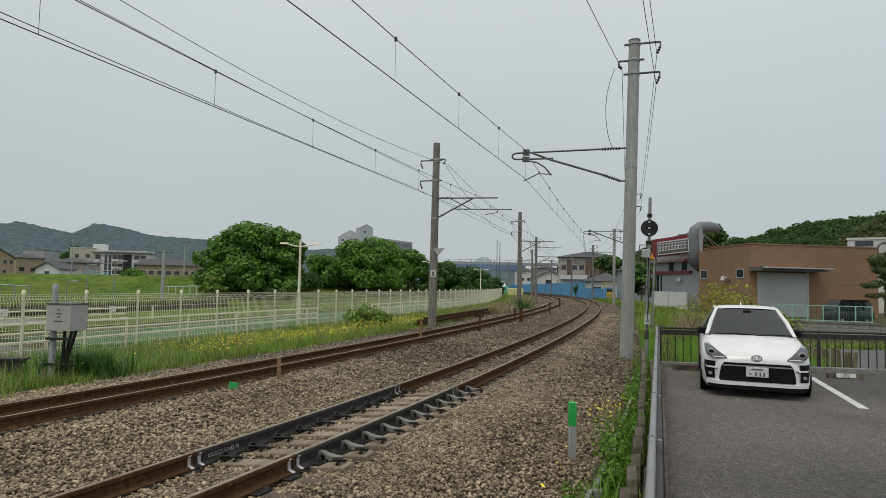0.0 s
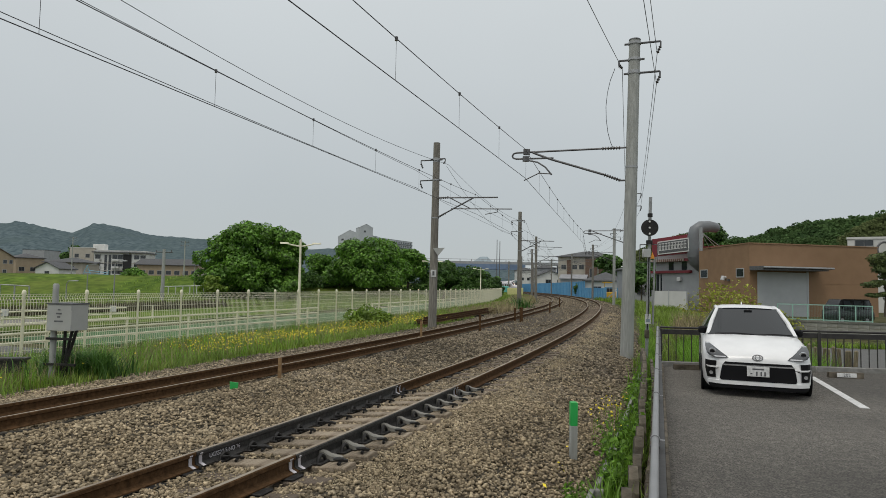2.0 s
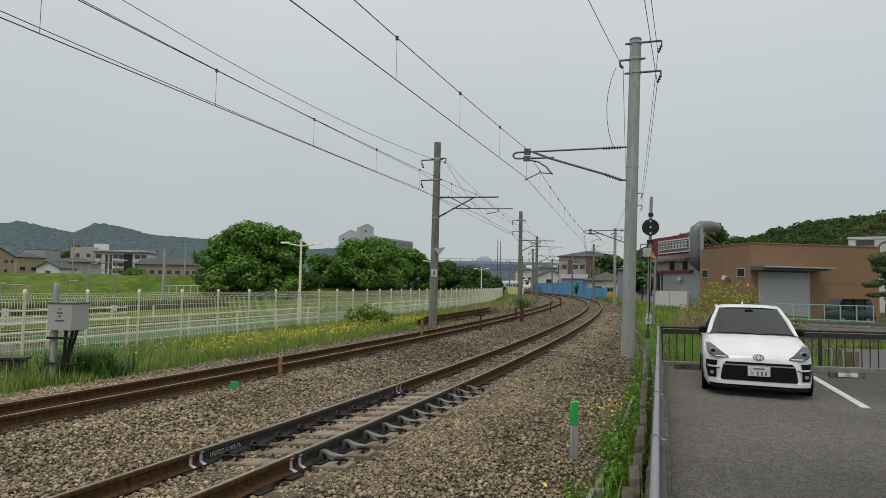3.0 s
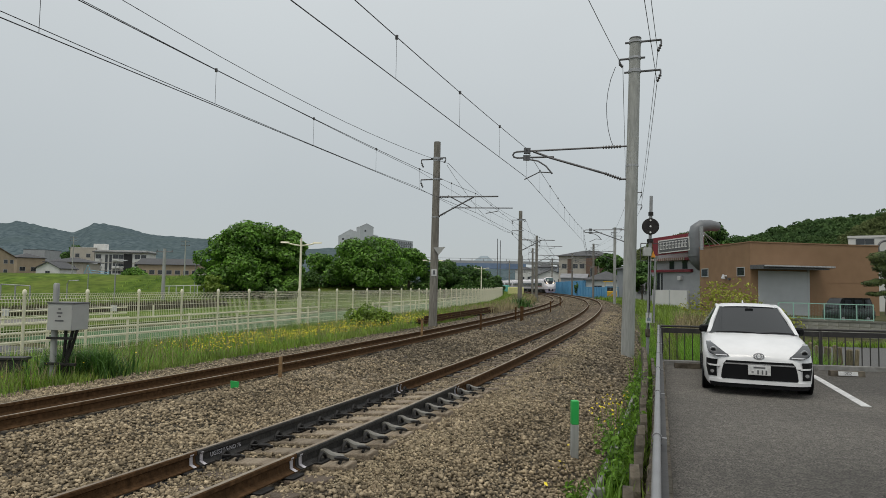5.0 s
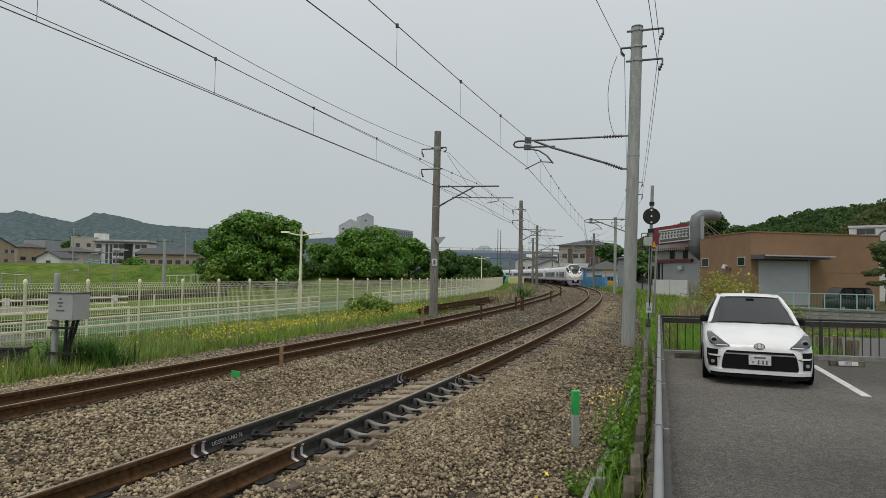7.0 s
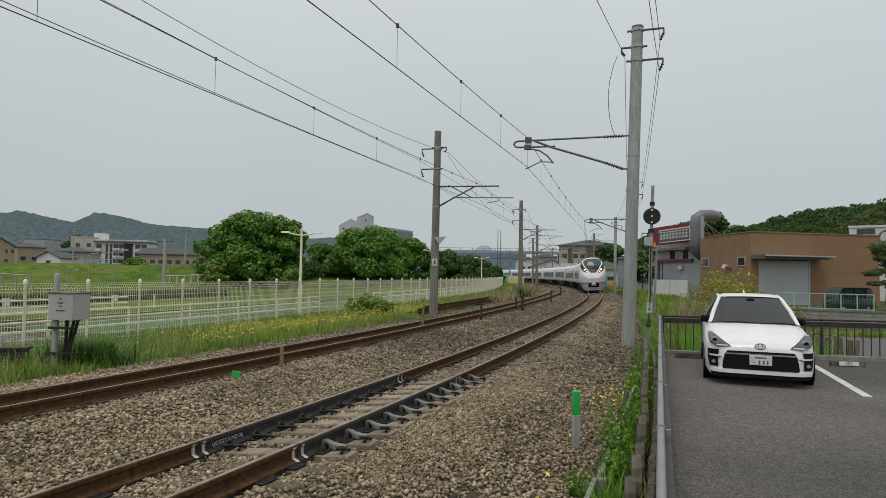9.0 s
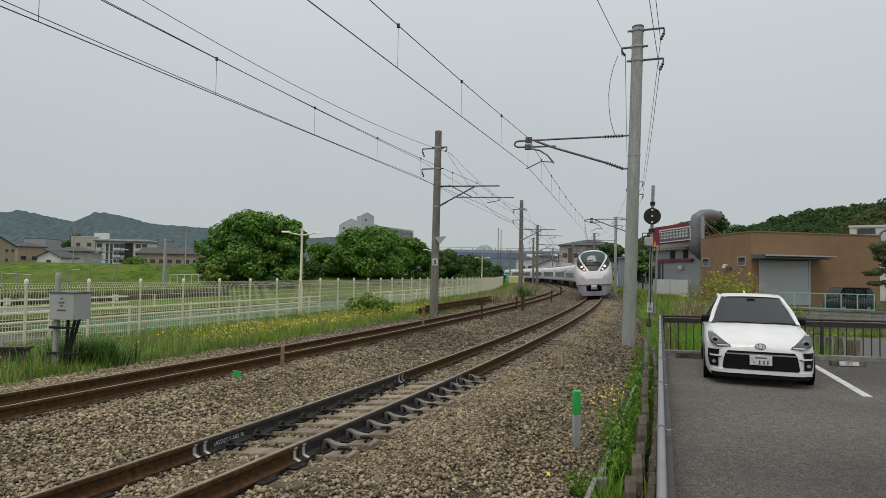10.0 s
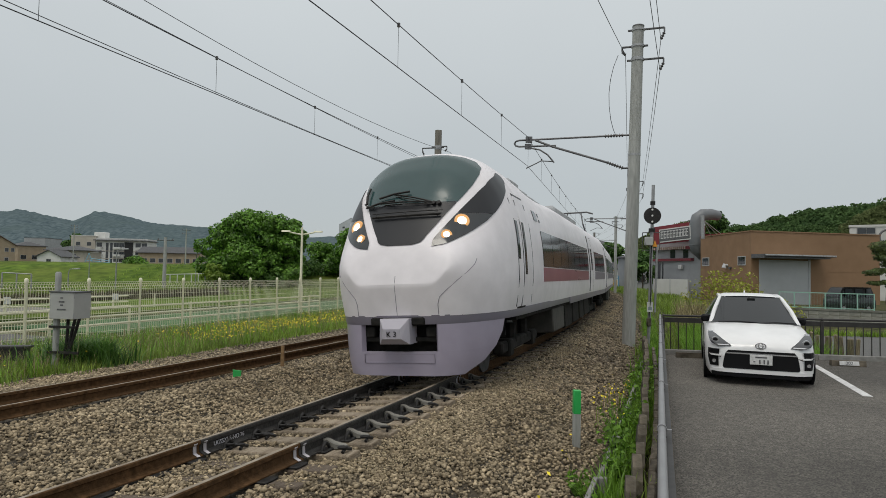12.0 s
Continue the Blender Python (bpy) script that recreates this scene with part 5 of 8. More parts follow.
def truss_bracket(t, base, d, reach, z_up):
    """Straight braced bracket of the farther track."""
    p = lambda q, z: Vector((base.x, base.y, 0)) + d * q + Vector((0, 0, z))
    part("top_arm", Geo().tube([p(0, z_up), p(reach + 0.3, z_up - 0.05)], 0.035, 8), M_STEEL, t)
    part("brace", Geo().tube([p(0.1, z_up - 1.0), p(reach - 0.9, z_up - 0.05)], 0.035, 8), M_STEEL, t)
    part("lower_arm", Geo().tube([p(reach - 2.0, z_up - 0.55), p(reach + 1.0, z_up - 0.62)], 0.025, 8), M_STEEL, t)
    part("cross_brace", Geo().tube([p(reach - 2.2, z_up + 0.05), p(reach - 1.0, z_up - 0.58)], 0.025, 8), M_STEEL, t)
    part("drop_arm", Geo().tube([p(reach + 0.3, z_up - 0.58), p(reach + 0.3, z_up - 0.75), p(reach - 0.3, z_up - 0.85)], 0.02, 8), M_STEEL, t)
    insulator(t, p(0.15, z_up), p(0.7, z_up - 0.01), 6)
    insulator(t, p(0.12, z_up - 1.0), p(0.6, z_up - 0.76), 6)


CONTACT, MESSENGER = 5.05, 5.95
A_S = [18.7 + 29.2 * i for i in range(-1, 7)]
B_S = [28.2 + 30.0 * i for i in range(-1, 6)]
feed = []
for i, s in enumerate(A_S):
    if s < 0:
        continue
    base = at(s, -2.72, -0.5)
    top = Vector(base) + Vector((0.04, 0, 9.72 if i == 1 else 9.3))
    if i == 1:
        base, top = Vector((5.49, 18.91, -0.5)), Vector((5.72, 18.90, 9.25))
    d = (at(s, 0) - at(s, -2.72)).normalized()
    t = mast(base, top, 0.195 if i < 3 else 0.17, 0.165, M_CONC if i < 4 else M_CONC_BROWN, "pale grey round concrete railway mast with a tube bracket" if i < 4 else "weathered concrete railway mast with a tube bracket")
    tube_bracket(t, base, d, 3.06 if i == 1 else 2.9, MESSENGER, 4.95, 0.18)
    if i == 1:
        part("cap", Geo().tube([top, top + Vector((0, 0, 0.03))], [0.18, 0.17], 16), M_STEEL, t)
    lean = (top - base) / (top.z - base.z)
    q = lambda z: base + lean * (z - base.z)
    w = [side_hook(t, q(top.z - 0.1), -d, 0.75, 0.22), side_hook(t, q(top.z - 1.02), -d, 0.75, 0.22), side_hook(t, q(top.z - 0.6), d, 0.45, 0.1)]
    feed.append(w)
for i, s in enumerate(B_S):
    if s < 0:
        continue
    base = at(s, 6.74, -0.5)
    top = base + Vector((0.0, 0, 9.15))
    if i == 1:
        base, top = Vector((-0.47, 30.80, -0.62)), Vector((-0.40, 30.80, 8.67))
    d = (at(s, 3.88) - at(s, 6.74)).normalized()
    t = mast(base, top, 0.21, 0.165, M_CONC_BROWN, "brownish weathered concrete railway mast with a braced bracket")
    truss_bracket(t, base, d, 2.86, 5.95)
    lean = (top - base) / (top.z - base.z)
    q = lambda z: base + lean * (z - base.z)
    w = [side_hook(t, q(top.z - 0.85), -d, 0.8, 0.25), side_hook(t, q(top.z - 1.85), -d, 0.8, 0.25), side_hook(t, q(top.z - 0.8), d, 0.45, 0.1)]
    if i == 1:
        pl = part("number_plate", Geo().box(-0.13, 0.13, -0.012, 0.0, -0.17, 0.17), M_WHITE, t)
        pl.matrix_world = Matrix.Translation(q(2.25) + Vector((0.0, -0.21, 0)))
        part("plate_bar", Geo().box(-0.05, 0.05, -0.016, -0.013, -0.1, 0.1), M_STEEL, pl).matrix_world = pl.matrix_world
        part("warning_board", Geo().prism([(0.05, 0.0), (0.38, 0.4), (-0.2, 0.36)], -0.02, 0.0), M_GREYPAINT, t).matrix_world = Matrix.Translation(q(3.1) + Vector((0.15, -0.22, 0)))


def span_gap(s, poles, near=0.9, mid=0.68):
    """Height of the messenger over the contact wire."""
    L = poles[1] - poles[0]
    u = ((s - poles[0]) % L) / L
    return mid + (near - mid) * (2 * u - 1) ** 2


def overhead(offsets, poles, s1, label, phase, gap):
    """Wires run straight from mast to mast, so they leave the middle of the track on the curve."""
    t = thing("overhead_line", label, "overhead wire", group="overhead lines")
    nodes = [at(s, o, CONTACT) for s, o in zip(poles, offsets)]

    def wire(s):
        i = min(max(int((s - poles[0]) // (poles[1] - poles[0])), 0), len(poles) - 2)
        return nodes[i].lerp(nodes[i + 1], (s - poles[i]) / (poles[i + 1] - poles[i]))

    ss = np.arange(poles[0], s1, 0.73)
    part("contact_wire", Geo().tube([wire(s) for s in ss], 0.0085, 5), M_WIRE, t)
    part("messenger_wire", Geo().tube([wire(s) + Vector((0, 0, span_gap(s, poles))) for s in ss], 0.0085, 5), M_WIRE, t)
    s = poles[0] + phase
    while s < min(s1, 130):
        p, h = wire(s), span_gap(s, poles)
        dr = part("dropper", Geo().tube([p, p + Vector((0, 0, h))], 0.004, 4), M_WIRE, t)
        part("dropper_clip", Geo().tube([p + Vector((0, 0, h - 0.035)), p + Vector((0, 0, h + 0.03))], 0.028, 6), M_INSUL, dr)
        s += gap
    return t


overhead((-0.7, 0.36, 0.7, 0.45, 0.3, 0.2, 0.1, 0.1), A_S, 190, "thin dark contact and messenger wire over the nearer track", 3.0, 3.3)
overhead([TRACK_GAP + d for d in (0.0, 0.5, 0.6, 0.4, 0.3, 0.2, 0.1)], B_S, 175, "thin dark contact and messenger wire over the farther track", 3.68, 3.72)


def feeder(pts, label, sag=0.25):
    g = []
    for a, b in zip(pts, pts[1:]):
        a, b = Vector(a), Vector(b)
        for k in range(12):
            u = k / 12
            g.append(a.lerp(b, u) - Vector((0, 0, sag * 4 * u * (1 - u) * min((b - a).length / 30, 1))))
    g.append(Vector(pts[-1]))
    ob = new("feeder_wire", Geo().tube(g, 0.009, 5).mesh("feeder_wire", M_WIRE))
    return tagged(ob, label, "wire", "feeder wires")


def behind(a, b, far=3.0):
    """A point on the line from a through b, farther on."""
    a, b = Vector(a), Vector(b)
    return a + (b - a) * far


w0, w1, w2 = (f[0] for f in feed), (f[1] for f in feed), (f[2] for f in feed)
A0, A1, A2 = list(w0), list(w1), list(w2)
feeder([behind(A0[0], (4.76, 14.50, 8.49))] + A0, "thin dark feeder wire on the outer mast arms")
feeder([behind(A1[0], (4.29, 13.50, 8.01))] + A1, "thin dark feeder wire on the lower mast arms")
feeder([behind(A2[0], (3.21, 14.00, 8.22))] + A2, "thin dark feeder wire on the inner mast arms")
PB = [at(s, 7.65, 0) for s in B_S if s > 0]
feeder([behind((-1.43, 30.80, 7.30), (-8.35, 14.00, 8.00), 1.3), (-8.35, 14.00, 8.00), (-1.43, 30.80, 7.30)] + [p + Vector((0, 0, 7.6)) for p in PB[1:]], "thin dark feeder wire beside the farther track", 0.1)
feeder([behind((-1.41, 30.80, 6.44), (-7.95, 11.00, 6.40), 1.3), (-7.95, 11.00, 6.40), (-1.41, 30.80, 6.44)] + [p + Vector((0, 0, 6.6)) for p in PB[1:]], "thin dark lower feeder wire beside the farther track", 0.1)
feeder([behind((0.17, 30.80, 7.61), (-7.43, 14.00, 8.02), 1.3), (-7.43, 14.00, 8.02), (0.17, 30.80, 7.61)] + [at(s, 6.2, 7.7) for s in B_S[2:]], "thin dark feeder wire on the inner arms", 0.6)
feeder([(0.09, 30.80, 7.53), (6.47, 60.00, 6.66), at(88.2, 5.9, 6.9)], "thin dark jumper wire between masts", 0.8)
feeder([(5.12, 18.90, 8.37), (4.98, 18.90, 8.0), (4.89, 18.90, 7.6), (4.85, 18.90, 7.2), (4.86, 18.90, 6.8), (4.91, 18.90, 6.4), (4.99, 18.90, 6.1), (5.06, 18.90, 5.94)], "thin drooping jumper wire at the mast", 0)

# ---- the colour light signal and its mast ----
sb, stp = Vector((5.82, 18.12, -0.35)), Vector((5.84, 17.80, 4.29))
sig = thing("railway_signal", "round black signal head on a grey mast", "railway signal")
lean = (stp - sb) / (stp.z - sb.z)
sq = lambda z: sb + lean * (z - sb.z)
part("mast", Geo().tube([sb - Vector((0, 0, 0.2)), stp], 0.045, 12), M_GALV, sig)
hz = sq(3.42)
toward = (Vector((0, 0, 3.42)) - hz).normalized()
head = part("signal_disc", Geo().tube([hz + toward * 0.07, hz + toward * 0.1], [0.235, 0.23], 32), M_IRON, sig, "black round signal board")
# the white lens colour stands in for the lamps' light
for k, dz in enumerate((-0.17, 0.0, 0.17)):
    c = hz + toward * 0.1 + Vector((0, 0, dz))
    part("signal_lens", Geo().tube([c, c + toward * 0.02], [0.028, 0.024], 14), plain("signal_lens", (0.75, 0.75, 0.72), 0.3), head)
for z, w in ((3.02, 0.09), (3.78, 0.07)):
    part("bracket", Geo().tube([sq(z) - Vector((0, 0, 0.05)), sq(z) + Vector((0, 0, 0.05))], w, 10), M_IRON, sig)
sx = Vector((toward.y, -toward.x, 0)).normalized()
g = Geo()
a, b, c, d_ = sq(2.95) - sx * -0.25, sq(2.95) + sx * -0.22, sq(2.45) + sx * -0.22, sq(2.45) - sx * -0.25
g.tube([a, b, c, d_, a], 0.015, 6)
part("guard_frame", g, M_STEEL, sig)
part("relay_box", Geo().box(-0.2, 0.02, -0.1, 0.02, -0.12, 0.12, m=Matrix.Translation(sq(2.7) + toward * 0.08), b=0.015), M_GREYPAINT, sig)
part("warning_triangle", Geo().prism([(0.03, -0.13), (0.16, -0.13), (0.095, 0.05)], -0.01, 0.01, m=Matrix.Translation(sq(2.68) + toward * 0.1)), plain("orange_sign", (0.75, 0.3, 0.03), 0.5), sig)
wp = part("notice_plate", Geo().box(-0.07, 0.09, -0.02, 0.0, -0.14, 0.14, m=Matrix.Translation(sq(0.85) + toward * 0.07)), M_WHITE, sig)
part("plate_bar", Geo().box(-0.04, 0.06, -0.026, -0.021, -0.09, 0.0, m=Matrix.Translation(sq(0.85) + toward * 0.07)), plain("grey_print", (0.2, 0.25, 0.28), 0.5), wp)
part("junction_box", Geo().box(-0.06, 0.06, -0.06, 0.06, -0.12, 0.12, m=Matrix.Translation(sq(0.42) + toward * 0.05), b=0.02), M_CONC_OLD, sig)
part("cable", Geo().tube([sq(2.6) + toward * 0.07, sq(1.8) + toward * 0.075, sq(1.3) + toward * 0.07 - sx * 0.03, sq(0.5) + toward * 0.08], 0.015, 6), M_IRON, sig)
part("stay", Geo().tube([sq(2.6) - sx * 0.15, sq(0.7) - sx * 0.15], 0.03, 8), M_GALV, sig)

# ---- the boundary fence, guard pipes and road beyond the line ----
mesh_fence = thing("mesh_fence", "cream steel mesh fence with round-topped posts along the line", "fence")
post_m = Geo().tube([(0, 0, -0.25), (0, 0, 1.74), (0, 0, 1.8), (0, 0, 1.87), (0, 0, 1.9)], [0.038, 0.038, 0.058, 0.048, 0.02], 10).mesh("post", M_CREAM)
pg = Geo()
for i in range(25):
    x = 0.04 + i * 0.08
    pg.tube([(x, 0, 0.1), (x, 0, 1.6), (x, 0.05, 1.68), (x, 0, 1.78)], 0.0065, 3)
for z in (0.12, 0.3, 0.48, 0.66, 0.84, 1.02, 1.2, 1.38, 1.56, 1.64, 1.72, 1.78):
    pg.tube([(0, 0.05 if z == 1.68 else 0, z), (2.0, 0, z)], 0.008, 4)
panel_m = pg.mesh("mesh_panel", M_CREAM, False)
s = 11.58 - 2.0 * 4
while s < 118:
    a, b = at(s, 12.2, -0.53), at(s + 2.0, 12.2, -0.53)
    for nm, me in (("post", post_m), ("mesh_panel", panel_m)):
        ob = new(nm, me)
        ob.parent, ob.matrix_world = mesh_fence, along(a, b)
    s += 2.0

guard = thing("guard_pipe", "cream three-rail guard pipe along the road", "guard rail", group="guard rails")
for z in (0.4, 0.15, -0.1):
    part("pipe", Geo().tube([at(s, 13.0, z) for s in np.arange(1, 30.2, 2.0)], 0.036, 8), M_CREAM, guard)
for s in np.arange(1, 31, 3.0):
    part("post", Geo().tube([at(s, 13.02, -0.6), at(s, 13.02, 0.46)], 0.045, 8), M_CREAM, guard)
guard = thing("guard_pipe", "cream two-rail guard pipe farther along the road", "guard rail", group="guard rails")
for z in (0.4, 0.12):
    part("pipe", Geo().tube([at(s, 13.2, z) for s in np.arange(37, 75, 2.0)], 0.036, 8), M_CREAM, guard)
for s in np.arange(37, 76, 3.0):
    part("post", Geo().tube([at(s, 13.22, -0.6), at(s, 13.22, 0.46)], 0.045, 8), M_CREAM, guard)
guard = thing("guard_pipe", "cream guard pipe on the far side of the road", "guard rail", group="guard rails")
for z in (0.22, -0.08, -0.3):
    part("pipe", Geo().tube([at(s, 22.5, z) for s in np.arange(-2, 28, 2.0)], 0.036, 8), M_CREAM, guard)
for s in np.arange(-2, 29, 3.0):
    part("post", Geo().tube([at(s, 22.52, -0.6), at(s, 22.52, 0.28)], 0.045, 8), M_CREAM, guard)
    if int(s) % 2:
        part("number_board", Geo().box(-0.15, 0.15, -0.02, 0.02, 0.05, 0.35, m=Matrix.Translation(at(s, 22.4, 0.0))), M_WHITE, guard)


def strip(name, o0, o1, s0, s1, z, material, label, cat_, rise=0.0):
    ss = np.arange(s0, s1 + 0.1, 2.0)
    g = Geo()
    g.loft([[at(s, o0, z), at(s, o1, z + rise), at(s, o1, z - 0.3), at(s, o0, z - 0.3)] for s in ss])
    return solid(name, g, material, label, cat_, kind="structure", smooth=False)


M_TAN = mat("pale_paving", (0.15, 0.14, 0.12), (0.23, 0.215, 0.19), 6, 0.9, 0.2, c3=(0.16, 0.155, 0.14))
M_GREENSURF = mat("green_road_coating", (0.06, 0.125, 0.055), (0.1, 0.175, 0.075), 5, 0.9, 0.1, c3=(0.07, 0.12, 0.055), spec=0.15, patch=(0.25, 0.8, 1.2))
strip("road", 13.4, 16.6, -12, 15.4, -0.47, M_ROAD, "grey asphalt lane beyond the fence", "road")
strip("pavement", 16.8, 20.5, -12, 13, -0.46, M_TAN, "pale worn paving beside the lane", "pavement")
strip("green_lane", 13.4, 18.2, 15.5, 100, -0.45, M_GREENSURF, "green coated strip beside the lane", "road")
strip("verge", 20.6, 30, -12, 100, -0.44, M_FIELD, "mown green verge", "grass")
strip("car_park_far", 23.0, 29.5, 4, 24, -0.42, M_TAN, "pale car park surface beyond the road", "pavement")
lv = np.stack([a.ravel() for a in np.meshgrid(np.arange(-140, 1, 4.0), np.arange(62, 150, 2.0))], 1)
lz = ground_z(lv[:, 0], lv[:, 1]) + 0.06
nx_ = len(np.arange(-140, 1, 4.0))
ny_ = len(np.arange(62, 150, 2.0))
li = (np.arange(ny_ - 1)[:, None] * nx_ + np.arange(nx_ - 1)[None]).ravel()
lev = new("grass_bank", array_mesh("grass_bank", np.column_stack([lv, lz]), np.stack([li, li + 1, li + nx_ + 1, li + nx_], 1), M_FIELD, True))
tagged(lev, "mown green grass bank", "grass", kind="structure")


# ---- street lamps and utility poles ----
def twin_lamp(p, h, arm, label):
    t = thing("street_lamp", label, "street lamp", Matrix.Translation(p), group="street lamps")
    part("pole", Geo().tube([(0, 0, -0.3), (0, 0, h * 0.35), (0, 0, h * 0.36), (0, 0, h + 0.25)], [0.1, 0.1, 0.065, 0.05], 10), M_CREAM, t)
    for sg in (-1, 1):
        part("arm", Geo().tube([(0, 0, h - 0.12), (sg * arm * 0.5, 0, h - 0.05), (sg * arm * 0.75, 0, h)], 0.035, 6), M_CREAM, t)
        part("lamp_head", Geo().loft([[(sg * x, y, h + z) for y, z in ((-w, 0), (w, 0), (w * 0.6, 0.08), (-w * 0.6, 0.08))] for x, w in ((arm * 0.7, 0.05), (arm * 0.8, 0.11), (arm * 1.1, 0.12), (arm * 1.2, 0.04))]), M_CREAM, t)


def z0(p, z=-0.5):
    return Vector((p[0], p[1], z))


twin_lamp(z0((-7.11, 31.50, 3.68)), 4.1, 0.85, "cream twin-armed street lamp behind the fence")
twin_lamp(z0((-1.04, 63.00, 3.88)), 4.5, 0.85, "cream twin-armed street lamp behind the mast")
twin_lamp(z0((5.32, 88.00, 3.93)), 4.5, 0.9, "cream twin-armed street lamp by the trees")


def utility_pole(p, h, label, r=0.14, arms=2, d=(1, 0.1, 0)):
    t = thing("utility_pole", label, "utility pole", Matrix.Translation(p), group="utility poles")
    d = Vector(d).normalized()
    part("pole", Geo().tube([(0, 0, -0.4), (0, 0, h)], [r, r * 0.7], 10), M_CONC, t)
    for k in range(arms):
        z = h - 0.3 - 0.7 * k
        a = part("crossarm", Geo().tube([d * -0.8 + Vector((0, 0, z)), d * 0.8 + Vector((0, 0, z))], 0.05, 6), M_STEEL, t)
        for q in (-0.7, 0.0, 0.7):
            part("insulator", Geo().tube([d * q + Vector((0, 0, z)), d * q + Vector((0, 0, z + 0.2))], [0.06, 0.04], 6), M_INSUL, a)


utility_pole(z0((-27.34, 62.00, 1.47)), 5.2, "grey steel utility pole with three insulators", 0.2, 1)
utility_pole(z0((-48.99, 120.00, 4.54), 2), 7.2, "grey utility pole by the houses", 0.14)
utility_pole(z0((-87.86, 150.00, 4.74), 2), 9.5, "grey utility pole by the flats", 0.14)
for px_a in ((-31.04, 60.00, 3.26), (-29.35, 75.00, 3.50), (-44.79, 80.00, 3.36), (-36.73, 62.00, 1.29)):
    t = thing("street_lamp", "thin grey street lamp with a single arm", "street lamp", Matrix.Translation(z0(px_a)), group="street lamps")
    hh = px_a[2] + 0.6
    part("pole", Geo().tube([(0, 0, -0.6), (0, 0, hh - 0.3), (0.15, 0, hh), (0.6, 0, hh + 0.05)], [0.07, 0.05, 0.04, 0.035], 8), M_GALV, t)
    part("lamp_head", Geo().loft([[(0.55, -0.05, hh), (0.55, 0.05, hh), (0.55, 0.03, hh + 0.08), (0.55, -0.03, hh + 0.08)], [(1.1, -0.12, hh + 0.02), (1.1, 0.12, hh + 0.02), (1.1, 0.08, hh + 0.12), (1.1, -0.08, hh + 0.12)]]), M_GALV, t)
for pa, pb in (((17.13, 200.00, 16.36), 1), ((18.48, 205.00, 16.19), 2)):
    t = thing("aerial_mast", "very thin tall steel aerial mast", "mast", Matrix.Translation(z0(pa)), group="aerial masts")
    part("pole", Geo().tube([(0, 0, -0.3), (0, 0, pa[2] + 0.5)], [0.14, 0.1], 6), M_STEEL, t)

# ---- trees ----
def leaf_cloud(pts, nrm, size, rng):
    """Small folded leaf sprays at points, facing outwards in the main."""
    n = len(pts)
    up = nrm + rng.normal(scale=0.55, size=(n, 3))
    up /= np.linalg.norm(up, axis=1)[:, None]
    a = np.cross(up, rng.normal(size=(n, 3)))
    a /= np.linalg.norm(a, axis=1)[:, None]
    b = np.cross(up, a)
    r = size * rng.uniform(0.6, 1.4, (n, 1))
    v = np.stack([pts - a * r, pts - b * r * 0.55 + up * r * 0.15, pts + a * r - up * r * 0.25, pts + b * r * 0.55 + up * r * 0.15], 1)
    return v.reshape(-1, 3), np.arange(4 * n).reshape(n, 4)


def lobes_points(lobes, n, rng):
    """Points in the shells of rounded lobes: each x, y, z, radius, flatness."""
    L = np.array(lobes, float)
    wgt = L[:, 3] ** 2
    k = rng.choice(len(L), n, p=wgt / wgt.sum())
    d = rng.normal(size=(n, 3))
    d /= np.linalg.norm(d, axis=1)[:, None]
    wob = 1 + 0.16 * np.sin(d[:, 0] * 5 + k) * np.cos(d[:, 2] * 6 + 2 * k)
    r = L[k, 3] * wob * (1 - 0.4 * rng.uniform(size=n) ** 2.2)
    p = L[k, :3] + d * r[:, None] * np.stack([np.ones(n), np.ones(n), L[k, 4]], 1)
    return p, d


def tree(base, height, width, label, seed, material=M_LEAF, n=9000, leaf=0.17, lobe_n=22, trunk_h=0.25, name="tree"):
    r = np.random.default_rng(seed)
    base = Vector(base)
    t = thing(name, label, "tree", Matrix.Translation(base), group="trees")
    lobes = []
    for i in range(lobe_n):
        a = r.uniform(0, 2 * math.pi)
        q = math.sqrt(r.uniform(0, 1))
        h = r.uniform(trunk_h + 0.05, 0.9)
        span = width / 2 * (1 - max(0, (h - 0.45) / 0.6) ** 1.6) * 0.78
        lobes.append((math.cos(a) * q * span, math.sin(a) * q * span, h * height, width * r.uniform(0.085, 0.15) * (1.3 if lobe_n < 30 else 1.0), r.uniform(0.6, 0.85)))
    lobes.append((0, 0, height * 0.6, width * 0.24, 0.8))
    pts, nrm = lobes_points(lobes, n, r)
    keep = pts[:, 2] > trunk_h * height * 0.55
    v, f = leaf_cloud(pts[keep], nrm[keep] + np.array([0, 0, 0.5]), leaf, r)
    crown = new("crown", array_mesh("crown", v, f, material))
    crown.parent = t
    part("trunk", Geo().tube([(0, 0, -0.3), (0.05, 0, height * 0.15), (0, 0.05, height * 0.35), (0.1, 0, height * 0.6)], [0.05 * width * 0.6, 0.04 * width * 0.55, 0.03 * width * 0.5, 0.02], 8), M_BARK, t)
    for k, lb in enumerate(lobes[:8]):
        p = Vector(lb[:3])
        part("limb", Geo().tube([(0, 0.02, height * 0.22), (p.x * 0.45, p.y * 0.45, height * 0.25 + (p.z - height * 0.25) * 0.55), p], [0.018 * width * 0.5, 0.012 * width * 0.5, 0.02], 6), M_BARK, t)
    return t


def gz(p, sink=0.1):
    return Vector((p[0], p[1], float(ground_z(p[0], p[1])) - sink))


